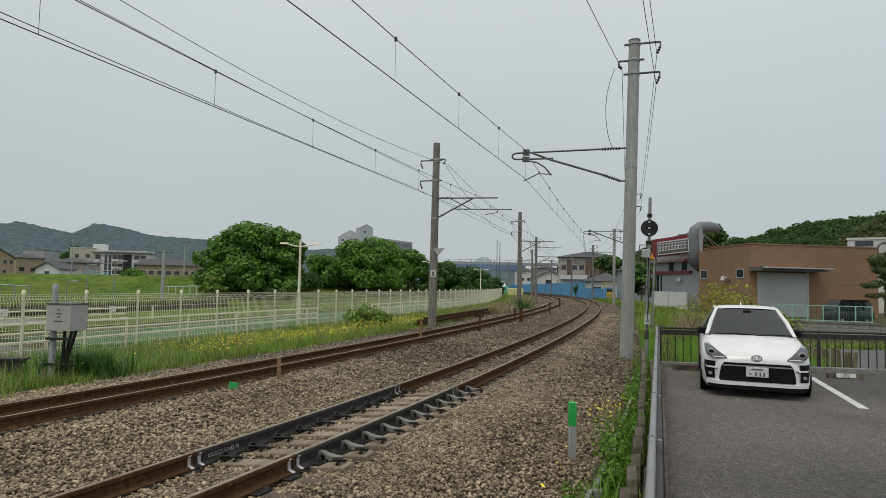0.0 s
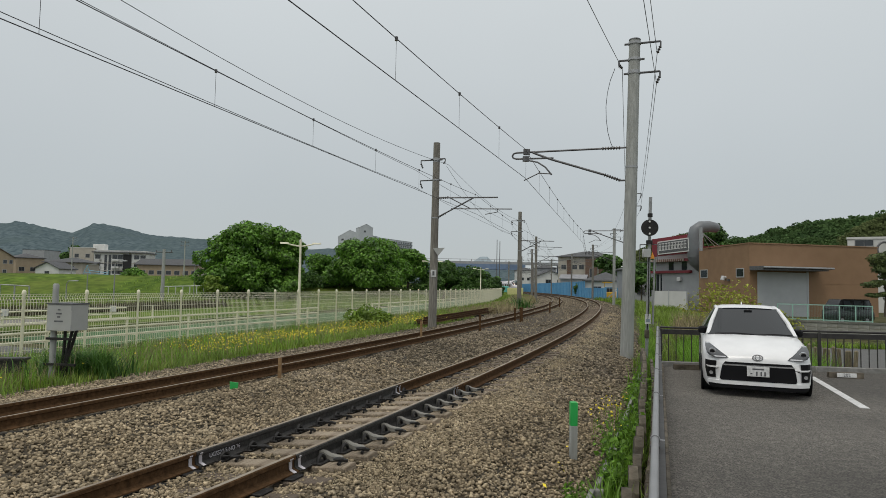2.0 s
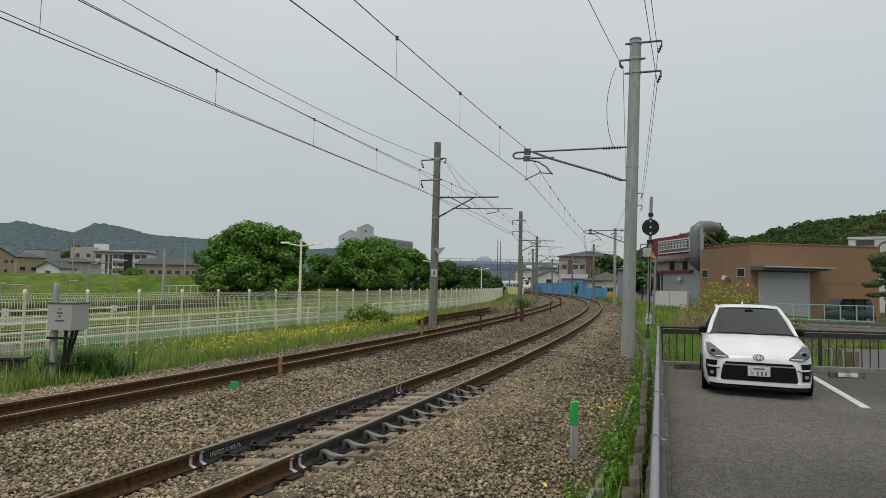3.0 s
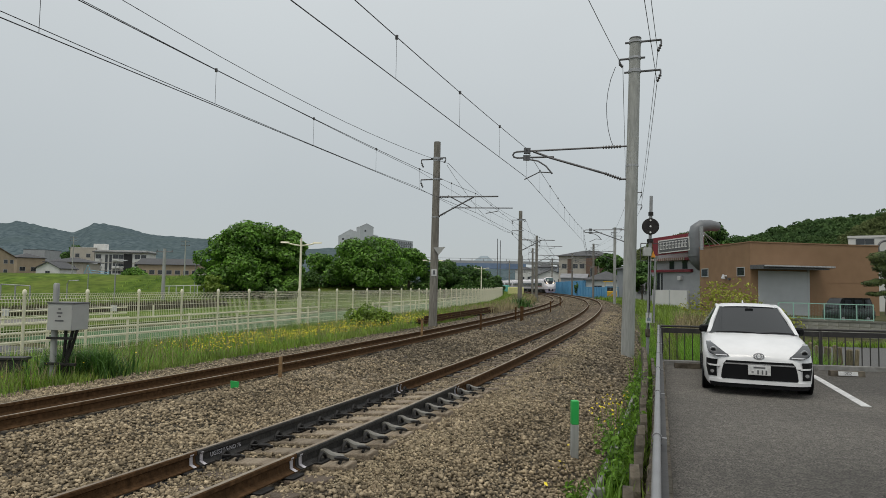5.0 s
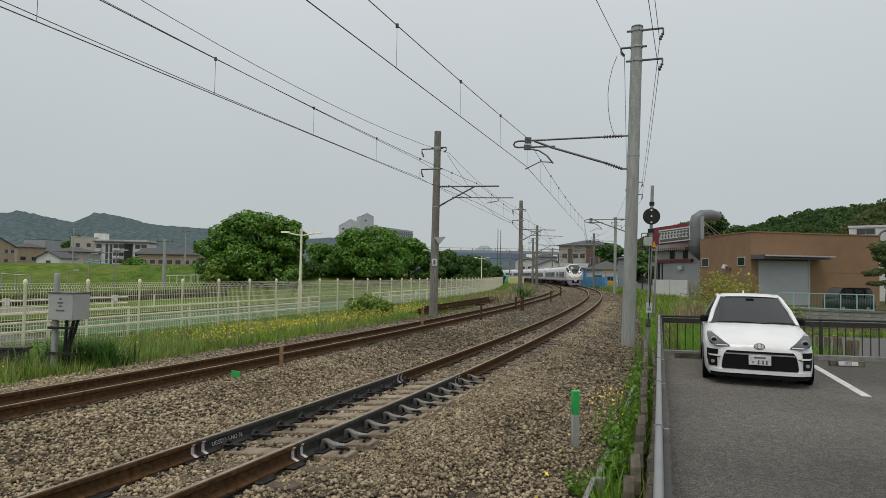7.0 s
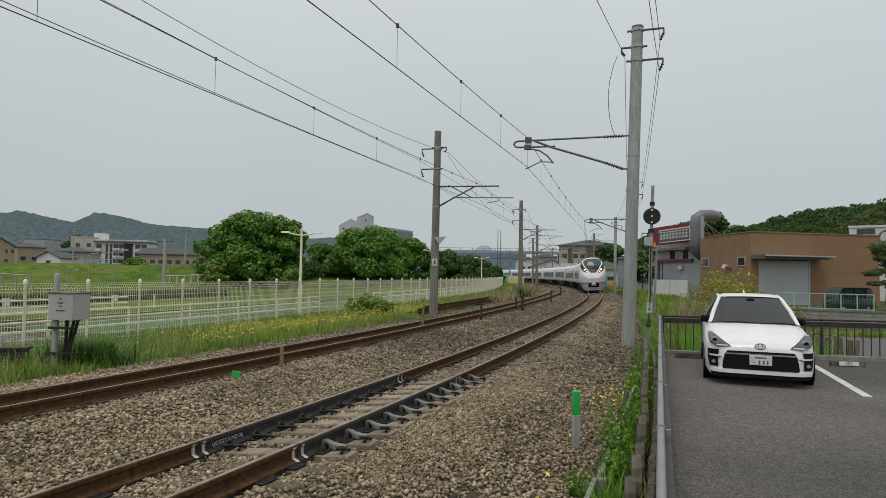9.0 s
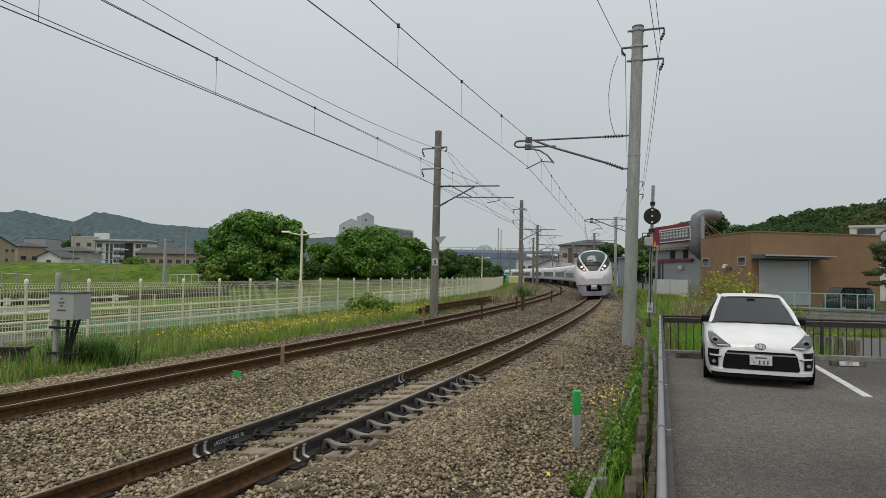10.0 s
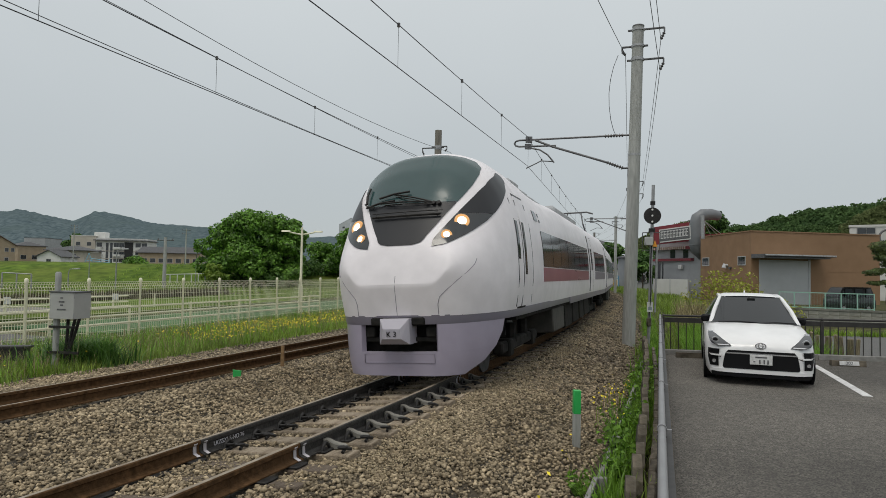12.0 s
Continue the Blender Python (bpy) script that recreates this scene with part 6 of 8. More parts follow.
tree(gz((-23.76, 76.00, 1.60)), 9.5, 11.6, "broad dark green tree with a dense rounded crown", 1, n=30000, leaf=0.2, lobe_n=70, trunk_h=0.12)
tree(gz((-19.66, 78.00, 1.69)), 8.9, 7.8, "dark green tree beside the broad one", 2, n=17000, leaf=0.2, lobe_n=50, trunk_h=0.1)
tree(gz((-9.95, 84.00, 1.90)), 7.0, 12.0, "broad green tree behind the fence", 3, n=26000, leaf=0.2, lobe_n=64, trunk_h=0.1)
tree(gz((-4.99, 92.00, 2.03)), 6.2, 8.0, "green tree in the row behind the fence", 4, n=14000, leaf=0.18, lobe_n=40, trunk_h=0.1)
tree(gz((0.17, 92.00, 2.13)), 6.0, 8.5, "dark green tree in the row behind the fence", 5, M_LEAF2, n=15000, leaf=0.18, lobe_n=40, trunk_h=0.1)
tree(gz((5.11, 104.00, 2.28)), 5.4, 8.0, "low dark green tree at the end of the row", 6, M_LEAF2, n=12000, leaf=0.18, lobe_n=36, trunk_h=0.1)
tree(gz((8.35, 110.00, 1.88)), 3.9, 5.5, "low dark green tree at the end of the row", 16, M_LEAF2, n=7000, leaf=0.18, lobe_n=30, trunk_h=0.1)
tree(gz((-17.08, 90.00, 1.79)), 3.6, 6.0, "small light green tree between larger ones", 7, n=5000, leaf=0.2)
tree(gz((-25.26, 70.00, 1.54)), 2.8, 3.4, "small light green bush at the tree's foot", 8, M_GRASS, n=3000, leaf=0.16)
for k, p in enumerate(((-25.93, 76.00, 1.56), (-21.19, 76.00, 1.65), (-18.18, 84.00, 1.74), (-13.69, 84.00, 1.83), (-8.07, 88.00, 1.95), (-3.11, 92.00, 2.07), (2.37, 98.00, 2.20))):
    tree(gz(p), 2.0, 6.5, "low dark green undergrowth between the trees", 60 + k, M_LEAF2, n=2200, leaf=0.16, lobe_n=18, trunk_h=0.05, name="shrub")
tree(gz((-163.62, 280.00, 4.88)), 14, 12.0, "tall dark tree behind the flats", 9, M_LEAF2, n=5000, leaf=0.5)
tree(gz((-129.62, 270.00, 5.30)), 11, 8.0, "dark tree behind the flats", 10, M_LEAF2, n=3000, leaf=0.5)
tree(gz((69.23, 160.00, 3.75)), 20.5, 12.0, "dark rounded tree above the workshop roofs", 11, M_LEAF2, n=9000, leaf=0.4)
tree(gz((39.74, 150.00, 3.15)), 10.5, 9.0, "dark green tree behind the houses", 12, M_LEAF2, n=5000, leaf=0.35)
tree(gz((28.26, 90.00, 2.65)), 6.0, 5.0, "dark green tree beyond the mast", 13, M_LEAF2, n=4000, leaf=0.25)
tree(gz((29.97, 136.00, 2.29)), 3.2, 4.0, "dark shrub by the blue fence", 14, M_LEAF2, n=2500, leaf=0.2)
tree(gz((10.70, 24.00, 1.05)), 2.75, 3.5, "thin yellow green shrub with bare twigs", 15, M_SHRUBLEAF, n=1500, leaf=0.06, lobe_n=20, trunk_h=0.35, name="shrub")
tree(gz((-3.48, 31.00, -0.15)), 1.2, 2.9, "green shrub in the weeds by the fence", 17, M_GRASS, n=2600, leaf=0.09, lobe_n=16, trunk_h=0.05, name="shrub")
tree(gz((15.70, 30.00, 0.94)), 1.1, 3.0, "low yellow green shrub behind the car", 19, M_SHRUBLEAF, n=1200, leaf=0.09, lobe_n=12, trunk_h=0.1, name="shrub")
# clipped pine
pb_ = Vector((29.35, 42.00, 0.64))
pine = thing("cloud_pine", "clipped pine with flat dark green cloud tiers", "tree", Matrix.Translation(pb_), group="trees")
part("trunk", Geo().tube([(0, 0, -0.5), (0.1, 0, 1.0), (-0.05, 0, 2.0), (0.05, 0, 3.2)], [0.11, 0.09, 0.07, 0.04], 8), M_BARK, pine)
r_ = np.random.default_rng(33)
lobes = [(-0.35, 0, 3.35, 0.7, 0.5), (0.4, 0, 3.55, 0.7, 0.5), (0.9, 0.2, 3.3, 0.7, 0.45), (0.1, 0.2, 3.0, 0.8, 0.4), (-0.05, -0.1, 2.6, 0.75, 0.45), (0.7, 0, 2.45, 0.8, 0.45), (0.2, 0.1, 2.15, 0.5, 0.4), (-0.9, 0, 1.6, 0.6, 0.35), (-0.35, 0.1, 1.75, 0.55, 0.35), (0.9, 0, 1.55, 0.8, 0.4), (-0.75, 0, 0.9, 0.5, 0.3), (0.8, 0, 0.8, 0.8, 0.35), (0.1, 0, 1.0, 0.5, 0.3)]
pts, nrm = lobes_points(lobes, 12000, r_)
v, f = leaf_cloud(pts, nrm + np.array([0, 0, 0.6]), 0.06, r_)
ob = new("crown", array_mesh("crown", v, f, M_PINE))
ob.parent = pine

# ---- wooded hills ----
def ridge(name, profile, depth, relief, material, label, tuft, n, seed, base=-5, back=1.0):
    """A wooded hill whose skyline runs through the profile: x, top height."""
    r = np.random.default_rng(seed)
    xs = [p[0] for p in profile]
    hs = [p[1] for p in profile]
    cols = np.linspace(xs[0], xs[-1], 420)
    rows_ = np.linspace(0, 1, 16)
    vs = []
    for q in rows_:
        for x in cols:
            h = np.interp(x, xs, hs)
            y = depth + (q - 1) * relief
            k = math.sin(q * math.pi / 2) ** 0.9
            vs.append((x * (y / depth), y, base + (h - base) * k + 0.06 * (h - base) * noise.noise((x * 12 / depth, q * 4, seed)) + 0.03 * (h - base) * noise.noise((x * 90 / depth, q * 20, seed))))
    m_ = len(cols)
    ii = (np.arange(len(rows_) - 1)[:, None] * m_ + np.arange(m_ - 1)[None]).ravel()
    hill = new(name, array_mesh(name, vs, np.stack([ii, ii + 1, ii + m_ + 1, ii + m_], 1), material, True))
    tagged(hill, label, "hill", kind="structure")
    if not n:
        return
    V = np.array(vs).reshape(len(rows_), m_, 3)
    a, b = r.integers(1, len(rows_), n), r.integers(0, m_ - 1, n)
    u = r.uniform(size=(n, 1))
    c = V[a, b] * (1 - u) + V[a, b + 1] * u
    w = r.uniform(size=(n, 1))
    c = c * w + V[a - 1, b] * (1 - w)
    lob = c + r.normal(scale=tuft * 0.3, size=c.shape)
    m2 = 26
    d = r.normal(size=(n, m2, 3))
    d /= np.linalg.norm(d, axis=2)[:, :, None]
    d[:, :, 2] = np.abs(d[:, :, 2])
    size = tuft * r.uniform(0.6, 1.4, (n, 1, 1))
    pts = (lob[:, None, :] + d * size).reshape(-1, 3)
    v, f = leaf_cloud(pts, d.reshape(-1, 3), tuft * 0.42, r)
    wood = new("hill_trees", array_mesh("hill_trees", v, f, material))
    tagged(wood, label + ", tree crowns", "woodland", kind="stuff")


# the haze of the distance is mixed into this base colour
M_HILL_FAR = mat("haze_tinted_forest", (0.062, 0.088, 0.1), (0.125, 0.162, 0.172), 0.11, 1.0, 0.6, c3=(0.09, 0.122, 0.122), spec=0.0, bump_scale=0.2)
M_HILL = mat("hillside_forest", (0.05, 0.095, 0.035), (0.10, 0.165, 0.055), 0.15, 0.9, 0, c3=(0.075, 0.14, 0.045), island=0.4, thin=0.4, spec=0.2)
M_HILL_BAMBOO = mat("bamboo_grove", (0.10, 0.13, 0.05), (0.17, 0.2, 0.08), 0.2, 0.9, 0, c3=(0.12, 0.16, 0.06), island=0.4, thin=0.4, spec=0.2)
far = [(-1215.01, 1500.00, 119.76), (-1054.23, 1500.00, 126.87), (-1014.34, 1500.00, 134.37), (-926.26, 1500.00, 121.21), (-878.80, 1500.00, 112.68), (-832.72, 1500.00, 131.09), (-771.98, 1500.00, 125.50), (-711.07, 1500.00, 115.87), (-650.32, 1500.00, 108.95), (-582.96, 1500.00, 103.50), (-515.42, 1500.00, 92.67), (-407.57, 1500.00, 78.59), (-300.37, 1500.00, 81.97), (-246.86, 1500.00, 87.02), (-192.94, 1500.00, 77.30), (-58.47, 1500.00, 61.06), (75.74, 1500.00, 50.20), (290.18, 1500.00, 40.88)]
ridge("hill_far", [(p[0], p[2] - 5) for p in far], 1500, 500, M_HILL_FAR, "wooded hills far off, blue green with haze in their colour", 6, 0, 3)
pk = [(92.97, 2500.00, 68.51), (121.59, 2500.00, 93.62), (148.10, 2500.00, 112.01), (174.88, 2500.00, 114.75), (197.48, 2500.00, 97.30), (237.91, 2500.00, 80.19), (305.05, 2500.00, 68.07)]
# mist is put into the peak's pale colour too
ridge("hill_peak", [(p[0], p[2]) for p in pk], 2500, 250, mat("mist_tinted_hill", (0.24, 0.29, 0.32), (0.27, 0.32, 0.35), 0.02, 1.0), "hill on the horizon, pale with mist in its colour", 8, 0, 4)
rh = [(80.47, 260.00, 14.87), (92.10, 260.00, 19.52), (103.74, 260.00, 20.67), (117.71, 260.00, 20.94), (128.20, 260.00, 22.31), (136.37, 260.00, 24.80), (144.55, 260.00, 26.82), (152.73, 260.00, 27.91), (160.90, 260.00, 28.77), (169.07, 260.00, 28.93), (183.13, 260.00, 32.47), (208.87, 260.00, 34.84), (236.91, 260.00, 35.37)]
ridge("hill_right", [(p[0], p[2] - 1.5) for p in rh], 260, 80, M_HILL, "dark green wooded hillside", 1.9, 4200, 5)
rb = [(69.13, 230.00, 14.34), (78.39, 230.00, 19.06), (83.54, 230.00, 20.81), (88.69, 230.00, 22.14), (94.85, 230.00, 16.89)]
ridge("hill_bamboo", [(p[0], p[2] - 1.5) for p in rb], 230, 20, M_HILL_BAMBOO, "grey green bamboo grove on the slope", 1.2, 500, 6)
rb = [(132.71, 210.00, 19.27), (138.42, 210.00, 22.59), (143.19, 210.00, 25.71), (147.56, 210.00, 27.68), (157.42, 210.00, 29.77), (172.53, 210.00, 30.44)]
ridge("hill_bamboo", [(p[0], p[2] - 1.2) for p in rb], 210, 25, M_HILL_BAMBOO, "yellow green bamboo grove on the slope", 1.2, 900, 7)

# small things on the bank
tree(gz((-44.68, 92.00, 1.52)), 1.1, 3.6, "dark green bush on the bank", 41, M_LEAF, n=1800, leaf=0.14, lobe_n=18, trunk_h=0.05, name="shrub")
fr = Matrix.Translation(gz((-52.86, 96.00, 1.40), 0.0))
goal = thing("steel_trestle", "pale blue steel trestle standing on the bank", "trestle", fr)
M_PALEBLUE = plain("pale_blue_paint", (0.2, 0.42, 0.55), 0.5)
for a_, b_ in (((-1.6, 0, 0), (-1.0, 0, 1.5)), ((-0.4, 0, 0), (-1.0, 0, 1.5)), ((-1.0, 0, 0.75), (2.2, 0, 0.35)), ((2.2, 0, 0), (2.2, 0, 0.8)), ((-1.3, 0, 0.4), (2.2, 0, 0.1))):
    part("tube", Geo().tube([a_, b_], 0.05, 6), M_PALEBLUE, goal)
low = thing("low_rail", "low white rail along the foot of the bank", "rail", group="low rails")
q0, q1 = Vector((-29.26, 66.00, 0.98)), Vector((-25.61, 70.00, 1.16))
for k in range(8):
    p = q0.lerp(q1, k / 7)
    part("post", Geo().box(-0.04, 0.04, -0.04, 0.04, -0.9, 0.0, m=Matrix.Translation(p)), M_WHITE, low)
part("rail", Geo().tube([q0, q1], 0.045, 6), M_WHITE, low)
low = thing("low_rail", "low white rail by the road", "rail", group="low rails")
q0, q1 = Vector((-34.86, 50.00, 1.09)), Vector((-32.54, 50.00, 1.00))
for k in range(3):
    p = q0.lerp(q1, k / 2)
    part("post", Geo().box(-0.04, 0.04, -0.04, 0.04, -1.2, 0.0, m=Matrix.Translation(p)), M_GALV, low)
part("rail", Geo().tube([q0, q1], 0.045, 6), M_GALV, low)

# ---- buildings ----
M_PANE = plain("window_glass", (0.03, 0.035, 0.04), 0.08, spec=0.7)
M_FRAME = plain("window_frame", (0.42, 0.42, 0.41), 0.5)
M_WALLWHITE = mat("white_render", (0.6, 0.6, 0.575), (0.7, 0.7, 0.675), 0.8, 0.85, 0.05, c3=(0.5, 0.5, 0.475))
M_WALLBEIGE = mat("beige_render", (0.42, 0.385, 0.33), (0.5, 0.465, 0.4), 0.8, 0.85, 0.05, c3=(0.36, 0.33, 0.28))
M_WALLTAN = mat("tan_wall", (0.33, 0.26, 0.18), (0.4, 0.32, 0.22), 0.8, 0.85, 0.05)
M_WALLGREY = mat("grey_wall", (0.3, 0.31, 0.32), (0.37, 0.38, 0.39), 0.8, 0.8, 0.05, c3=(0.27, 0.28, 0.29))
M_TILE = mat("dark_roof_tile", (0.05, 0.052, 0.056), (0.09, 0.092, 0.097), 4, 0.7, 0.3, c3=(0.07, 0.068, 0.066))
M_BROWN = mat("brown_render", (0.25, 0.15, 0.083), (0.29, 0.177, 0.1), 1.2, 0.85, 0.06, c3=(0.23, 0.138, 0.077), big=0.5)
M_SHUTTER = mat("grey_shutter", (0.46, 0.475, 0.49), (0.52, 0.535, 0.55), 1.0, 0.5, 0.03, c3=(0.36, 0.37, 0.385))
M_DARKROOM = plain("dark_doorway", (0.015, 0.015, 0.016), 0.7)
M_REDTRIM = plain("dark_red_trim", (0.19, 0.018, 0.028), 0.45)
M_BLUEFENCE = mat("blue_sheet", (0.09, 0.30, 0.52), (0.13, 0.36, 0.58), 2, 0.55, 0.05, c3=(0.12, 0.31, 0.5))
M_PALEGREEN = plain("pale_green_paint", (0.28, 0.48, 0.40), 0.5)


def window(parent, m, w, h, split=2):
    """A framed window, standing 4 cm proud; m has x along the wall and y into it."""
    fr = Geo()
    t = 0.07
    for a in ((-w / 2, w / 2, -0.05, 0.02, 0, t), (-w / 2, w / 2, -0.05, 0.02, h - t, h), (-w / 2, -w / 2 + t, -0.05, 0.02, t, h - t), (w / 2 - t, w / 2, -0.05, 0.02, t, h - t)):
        fr.box(*a)
    f = part("window", fr, M_FRAME, parent, smooth=False)
    f.matrix_world = m
    for k in range(split):
        x0 = -w / 2 + t + k * (w - 2 * t) / split
        part("pane", Geo().box(x0 + 0.01, x0 + (w - 2 * t) / split - 0.01, -0.03, -0.01, t, h - t), M_PANE, f, smooth=False).matrix_world = m


def block(name, a, b, depth, z_lo, z_hi, wall, label, roof="flat", roof_mat=None, pitch=0.45, over=0.4, windows=(), category="house", group="houses", side_windows=()):
    """A building whose front runs from a to b (seen left to right) and which goes back by depth. windows: x share, z, width, height."""
    a, b = Vector((a[0], a[1], z_lo)), Vector((b[0], b[1], z_lo))
    m = along(a, b)
    w, h = (b - a).length, z_hi - z_lo
    t = thing(name, label, category, m, group=group)
    part("wall", Geo().box(0, w, 0, depth, -0.8, h), wall, t, smooth=False)
    rm = roof_mat or M_TILE
    if roof == "flat":
        part("roof", Geo().box(-0.08, w + 0.08, -0.08, depth + 0.08, h + 0.003, h + 0.22), rm, t, smooth=False)
    elif roof == "hip":
        e, k = over, pitch * min(w, depth) / 2
        run = min(w, depth) / 2
        r0, r1 = ((run, depth / 2), (w - run, depth / 2)) if w >= depth else ((w / 2, run), (w / 2, depth - run))
        eave = [(-e, -e, h), (w + e, -e, h), (w + e, depth + e, h), (-e, depth + e, h)]
        g = Geo().add(eave + [(x, y, z + 0.15) for x, y, z in eave] + [(*r0, h + k), (*r1, h + k)], [(3, 2, 1, 0), (0, 1, 5, 4), (1, 2, 6, 5), (2, 3, 7, 6), (3, 0, 4, 7)] + ([(4, 5, 9, 8), (5, 6, 9), (6, 7, 8, 9), (7, 4, 8)] if w >= depth else [(4, 5, 8), (5, 6, 9, 8), (6, 7, 9), (7, 4, 8, 9)]))
        part("roof", g, rm, t, smooth=False)
    elif roof in ("gable_x", "gable_y"):
        e = over
        if roof == "gable_x":
            k = pitch * depth / 2
            prof = [(-e, h - pitch * e), (depth / 2, h + k), (depth + e, h - pitch * e), (depth + e, h - pitch * e + 0.18), (depth / 2, h + k + 0.18), (-e, h - pitch * e + 0.18)]
            g = Geo().loft([[(x, y, z) for y, z in prof] for x in (-e, w + e)])
            part("roof", g, rm, t, smooth=False)
            part("gable", Geo().loft([[(x, 0, h), (x, depth, h), (x, depth / 2, h + k - 0.02)] for x in (0.0, w)]), wall, t, smooth=False)
        else:
            k = pitch * w / 2
            prof = [(-e, h - pitch * e), (w / 2, h + k), (w + e, h - pitch * e), (w + e, h - pitch * e + 0.18), (w / 2, h + k + 0.18), (-e, h - pitch * e + 0.18)]
            part("roof", Geo().loft([[(x, y, z) for x, z in prof] for y in (-e, depth + e)]), rm, t, smooth=False)
            part("gable", Geo().loft([[(0, y, h), (w, y, h), (w / 2, y, h + k - 0.02)] for y in (0.0, depth)]), wall, t, smooth=False)
    for q, z, ww, hh in windows:
        window(t, m @ pose(q * w, 0, z), ww, hh)
    for q, z, ww, hh in side_windows:
        window(t, m @ pose(0, q * depth, z, 0, 0, -90), ww, hh)
    return t, m, w, h


# brown workshop with a roller door
bc, bb, bl = Vector((24.25, 50.00, 5.43)), Vector((35.92, 52.20, 5.42)), Vector((23.75, 58.60, 5.41))
shed = thing("brown_building", "flat-roofed brown rendered workshop with a grey roller door", "building", group="workshops")
lo, hi = -0.4, 5.42
g = Geo()
back_r, back_l = bb + (bl - bc) * 1.0, bl
corners = [bc, bb, back_r, back_l]
g.add([(p.x, p.y, lo) for p in corners] + [(p.x, p.y, hi) for p in corners], [(3, 2, 1, 0), (4, 5, 6, 7), (0, 1, 5, 4), (1, 2, 6, 5), (2, 3, 7, 6), (3, 0, 4, 7)])
part("wall", g, M_BROWN, shed, "brown rendered wall", smooth=False)
mw = along((bc.x, bc.y, 0), (bb.x, bb.y, 0))
W = (Vector((bb.x, bb.y, 0)) - Vector((bc.x, bc.y, 0))).length
per = W / 227.0
part("parapet", Geo().box(-0.05, W + 0.05, -0.05, 0.1, hi + 0.003, hi + 0.09), M_BROWN, shed, smooth=False).matrix_world = mw
for z in (2.35,):
    part("joint", Geo().box(98 * per, W, -0.012, 0.0, z - 0.02, z + 0.02), M_BROWN, shed, smooth=False).matrix_world = mw
door = part("roller_door", Geo().box(13 * per, 98 * per, -0.06, 0.0, -0.35, 3.2), M_SHUTTER, shed, "pale grey roller door", smooth=False)
door.matrix_world = mw
for k in range(28):
    part("slat", Geo().box(13 * per + 0.05, 98 * per - 0.05, -0.075, -0.061, -0.33 + k * 0.125, -0.23 + k * 0.125), M_SHUTTER, door, smooth=False).matrix_world = mw
part("door_post", Geo().box(98 * per, 98 * per + 0.14, -0.1, 0.0, -0.35, 3.3), M_SHUTTER, shed, smooth=False).matrix_world = mw
can = part("canopy", Geo().box(2 * per, 112 * per, -1.5, 0.0, 3.32, 3.42).box(0, 4 * per, -1.5, 0, 3.3, 3.62), M_STEEL, shed, "ribbed dark canopy over the door", smooth=False)
can.matrix_world = mw
for k in range(46):
    x = 2 * per + k * (117 * per) / 46
    part("canopy_rib", Geo().box(x, x + 0.08, -1.75, 0.0, 3.5, 3.6), M_SHUTTER, can, smooth=False).matrix_world = mw
part("canopy_sheet", Geo().box(2 * per, 119 * per, -1.7, 0.0, 3.46, 3.5), M_STEEL, can, smooth=False).matrix_world = mw
ml = along((bl.x, bl.y, 0), (bc.x, bc.y, 0))
WL = (bl - bc).to_2d().length
window(shed, ml @ pose(WL * 0.12, 0, 2.75), 1.35, 0.78)
window(shed, ml @ pose(WL * 0.84, 0, 2.75), 1.2, 0.75)
part("wall_lamp", Geo().tube([(WL * 0.57, 0, 2.75), (WL * 0.57, -0.25, 2.8), (WL * 0.57, -0.3, 2.55)], [0.12, 0.17, 0.2], 10), M_SHUTTER, shed).matrix_world = ml
part("vent_box", Geo().box(WL * 0.62, WL * 0.65, -0.15, 0, 2.45, 2.65), M_STEEL, shed).matrix_world = ml
part("parapet", Geo().box(-0.05, WL, -0.05, 0.1, hi + 0.003, hi + 0.09), M_BROWN, shed, smooth=False).matrix_world = ml

# grey workshop with red trim, sign and bent duct
ga, gb = Vector((22.26, 66.00, 2.43)), Vector((24.35, 60.00, 2.44))
ws, m, w, h = block("grey_workshop", ga, gb, 14, -0.4, 5.3, M_WALLGREY, "grey sheet-metal workshop with dark red roof trim and sign", category="building", group="workshops", roof_mat=M_REDTRIM)
part("red_cornice", Geo().box(-0.5, w, -0.5, 0, h - 0.85, h - 0.6).box(-0.5, w * 0.85, -0.3, 0, h - 2.0, h - 1.75), M_REDTRIM, ws, smooth=False).matrix_world = m
part("red_parapet", Geo().box(-0.4, w, 0.3, 0.5, h + 0.1, h + 1.35).box(w, w * 1.6, 0.3, 0.5, h + 0.1, h + 0.5), M_REDTRIM, ws, smooth=False).matrix_world = m
for k in range(18):
    part("cornice_rib", Geo().box(-0.45 + k * 0.3, -0.3 + k * 0.3, -0.56, -0.5, h - 0.85, h - 0.6), M_WALLBEIGE, ws, smooth=False).matrix_world = m
for x0, x1, z0_, z1_ in ((0.1, 0.5, 0.2, h - 2.1), (0.75, 0.95, 0.2, h - 2.1), (w * 0.32, w * 0.32 + 0.7, h - 1.7, h - 0.9), (w * 0.62, w * 0.62 + 0.7, h - 1.7, h - 0.9), (0.6, 0.62, 0, 1)):
    part("dark_window", Geo().box(x0, x1, -0.03, 0.0, z0_, z1_), M_PANE, ws, smooth=False).matrix_world = m
part("wall_unit", Geo().box(w * 0.55, w * 0.55 + 0.5, -0.3, 0, 2.9, 3.3, b=0.04), M_WHITE, ws).matrix_world = m
part("white_panel", Geo().box(w * 0.15, w * 0.95, -1.2, -1.1, -0.2, 1.9), M_WALLWHITE, ws, smooth=False).matrix_world = m
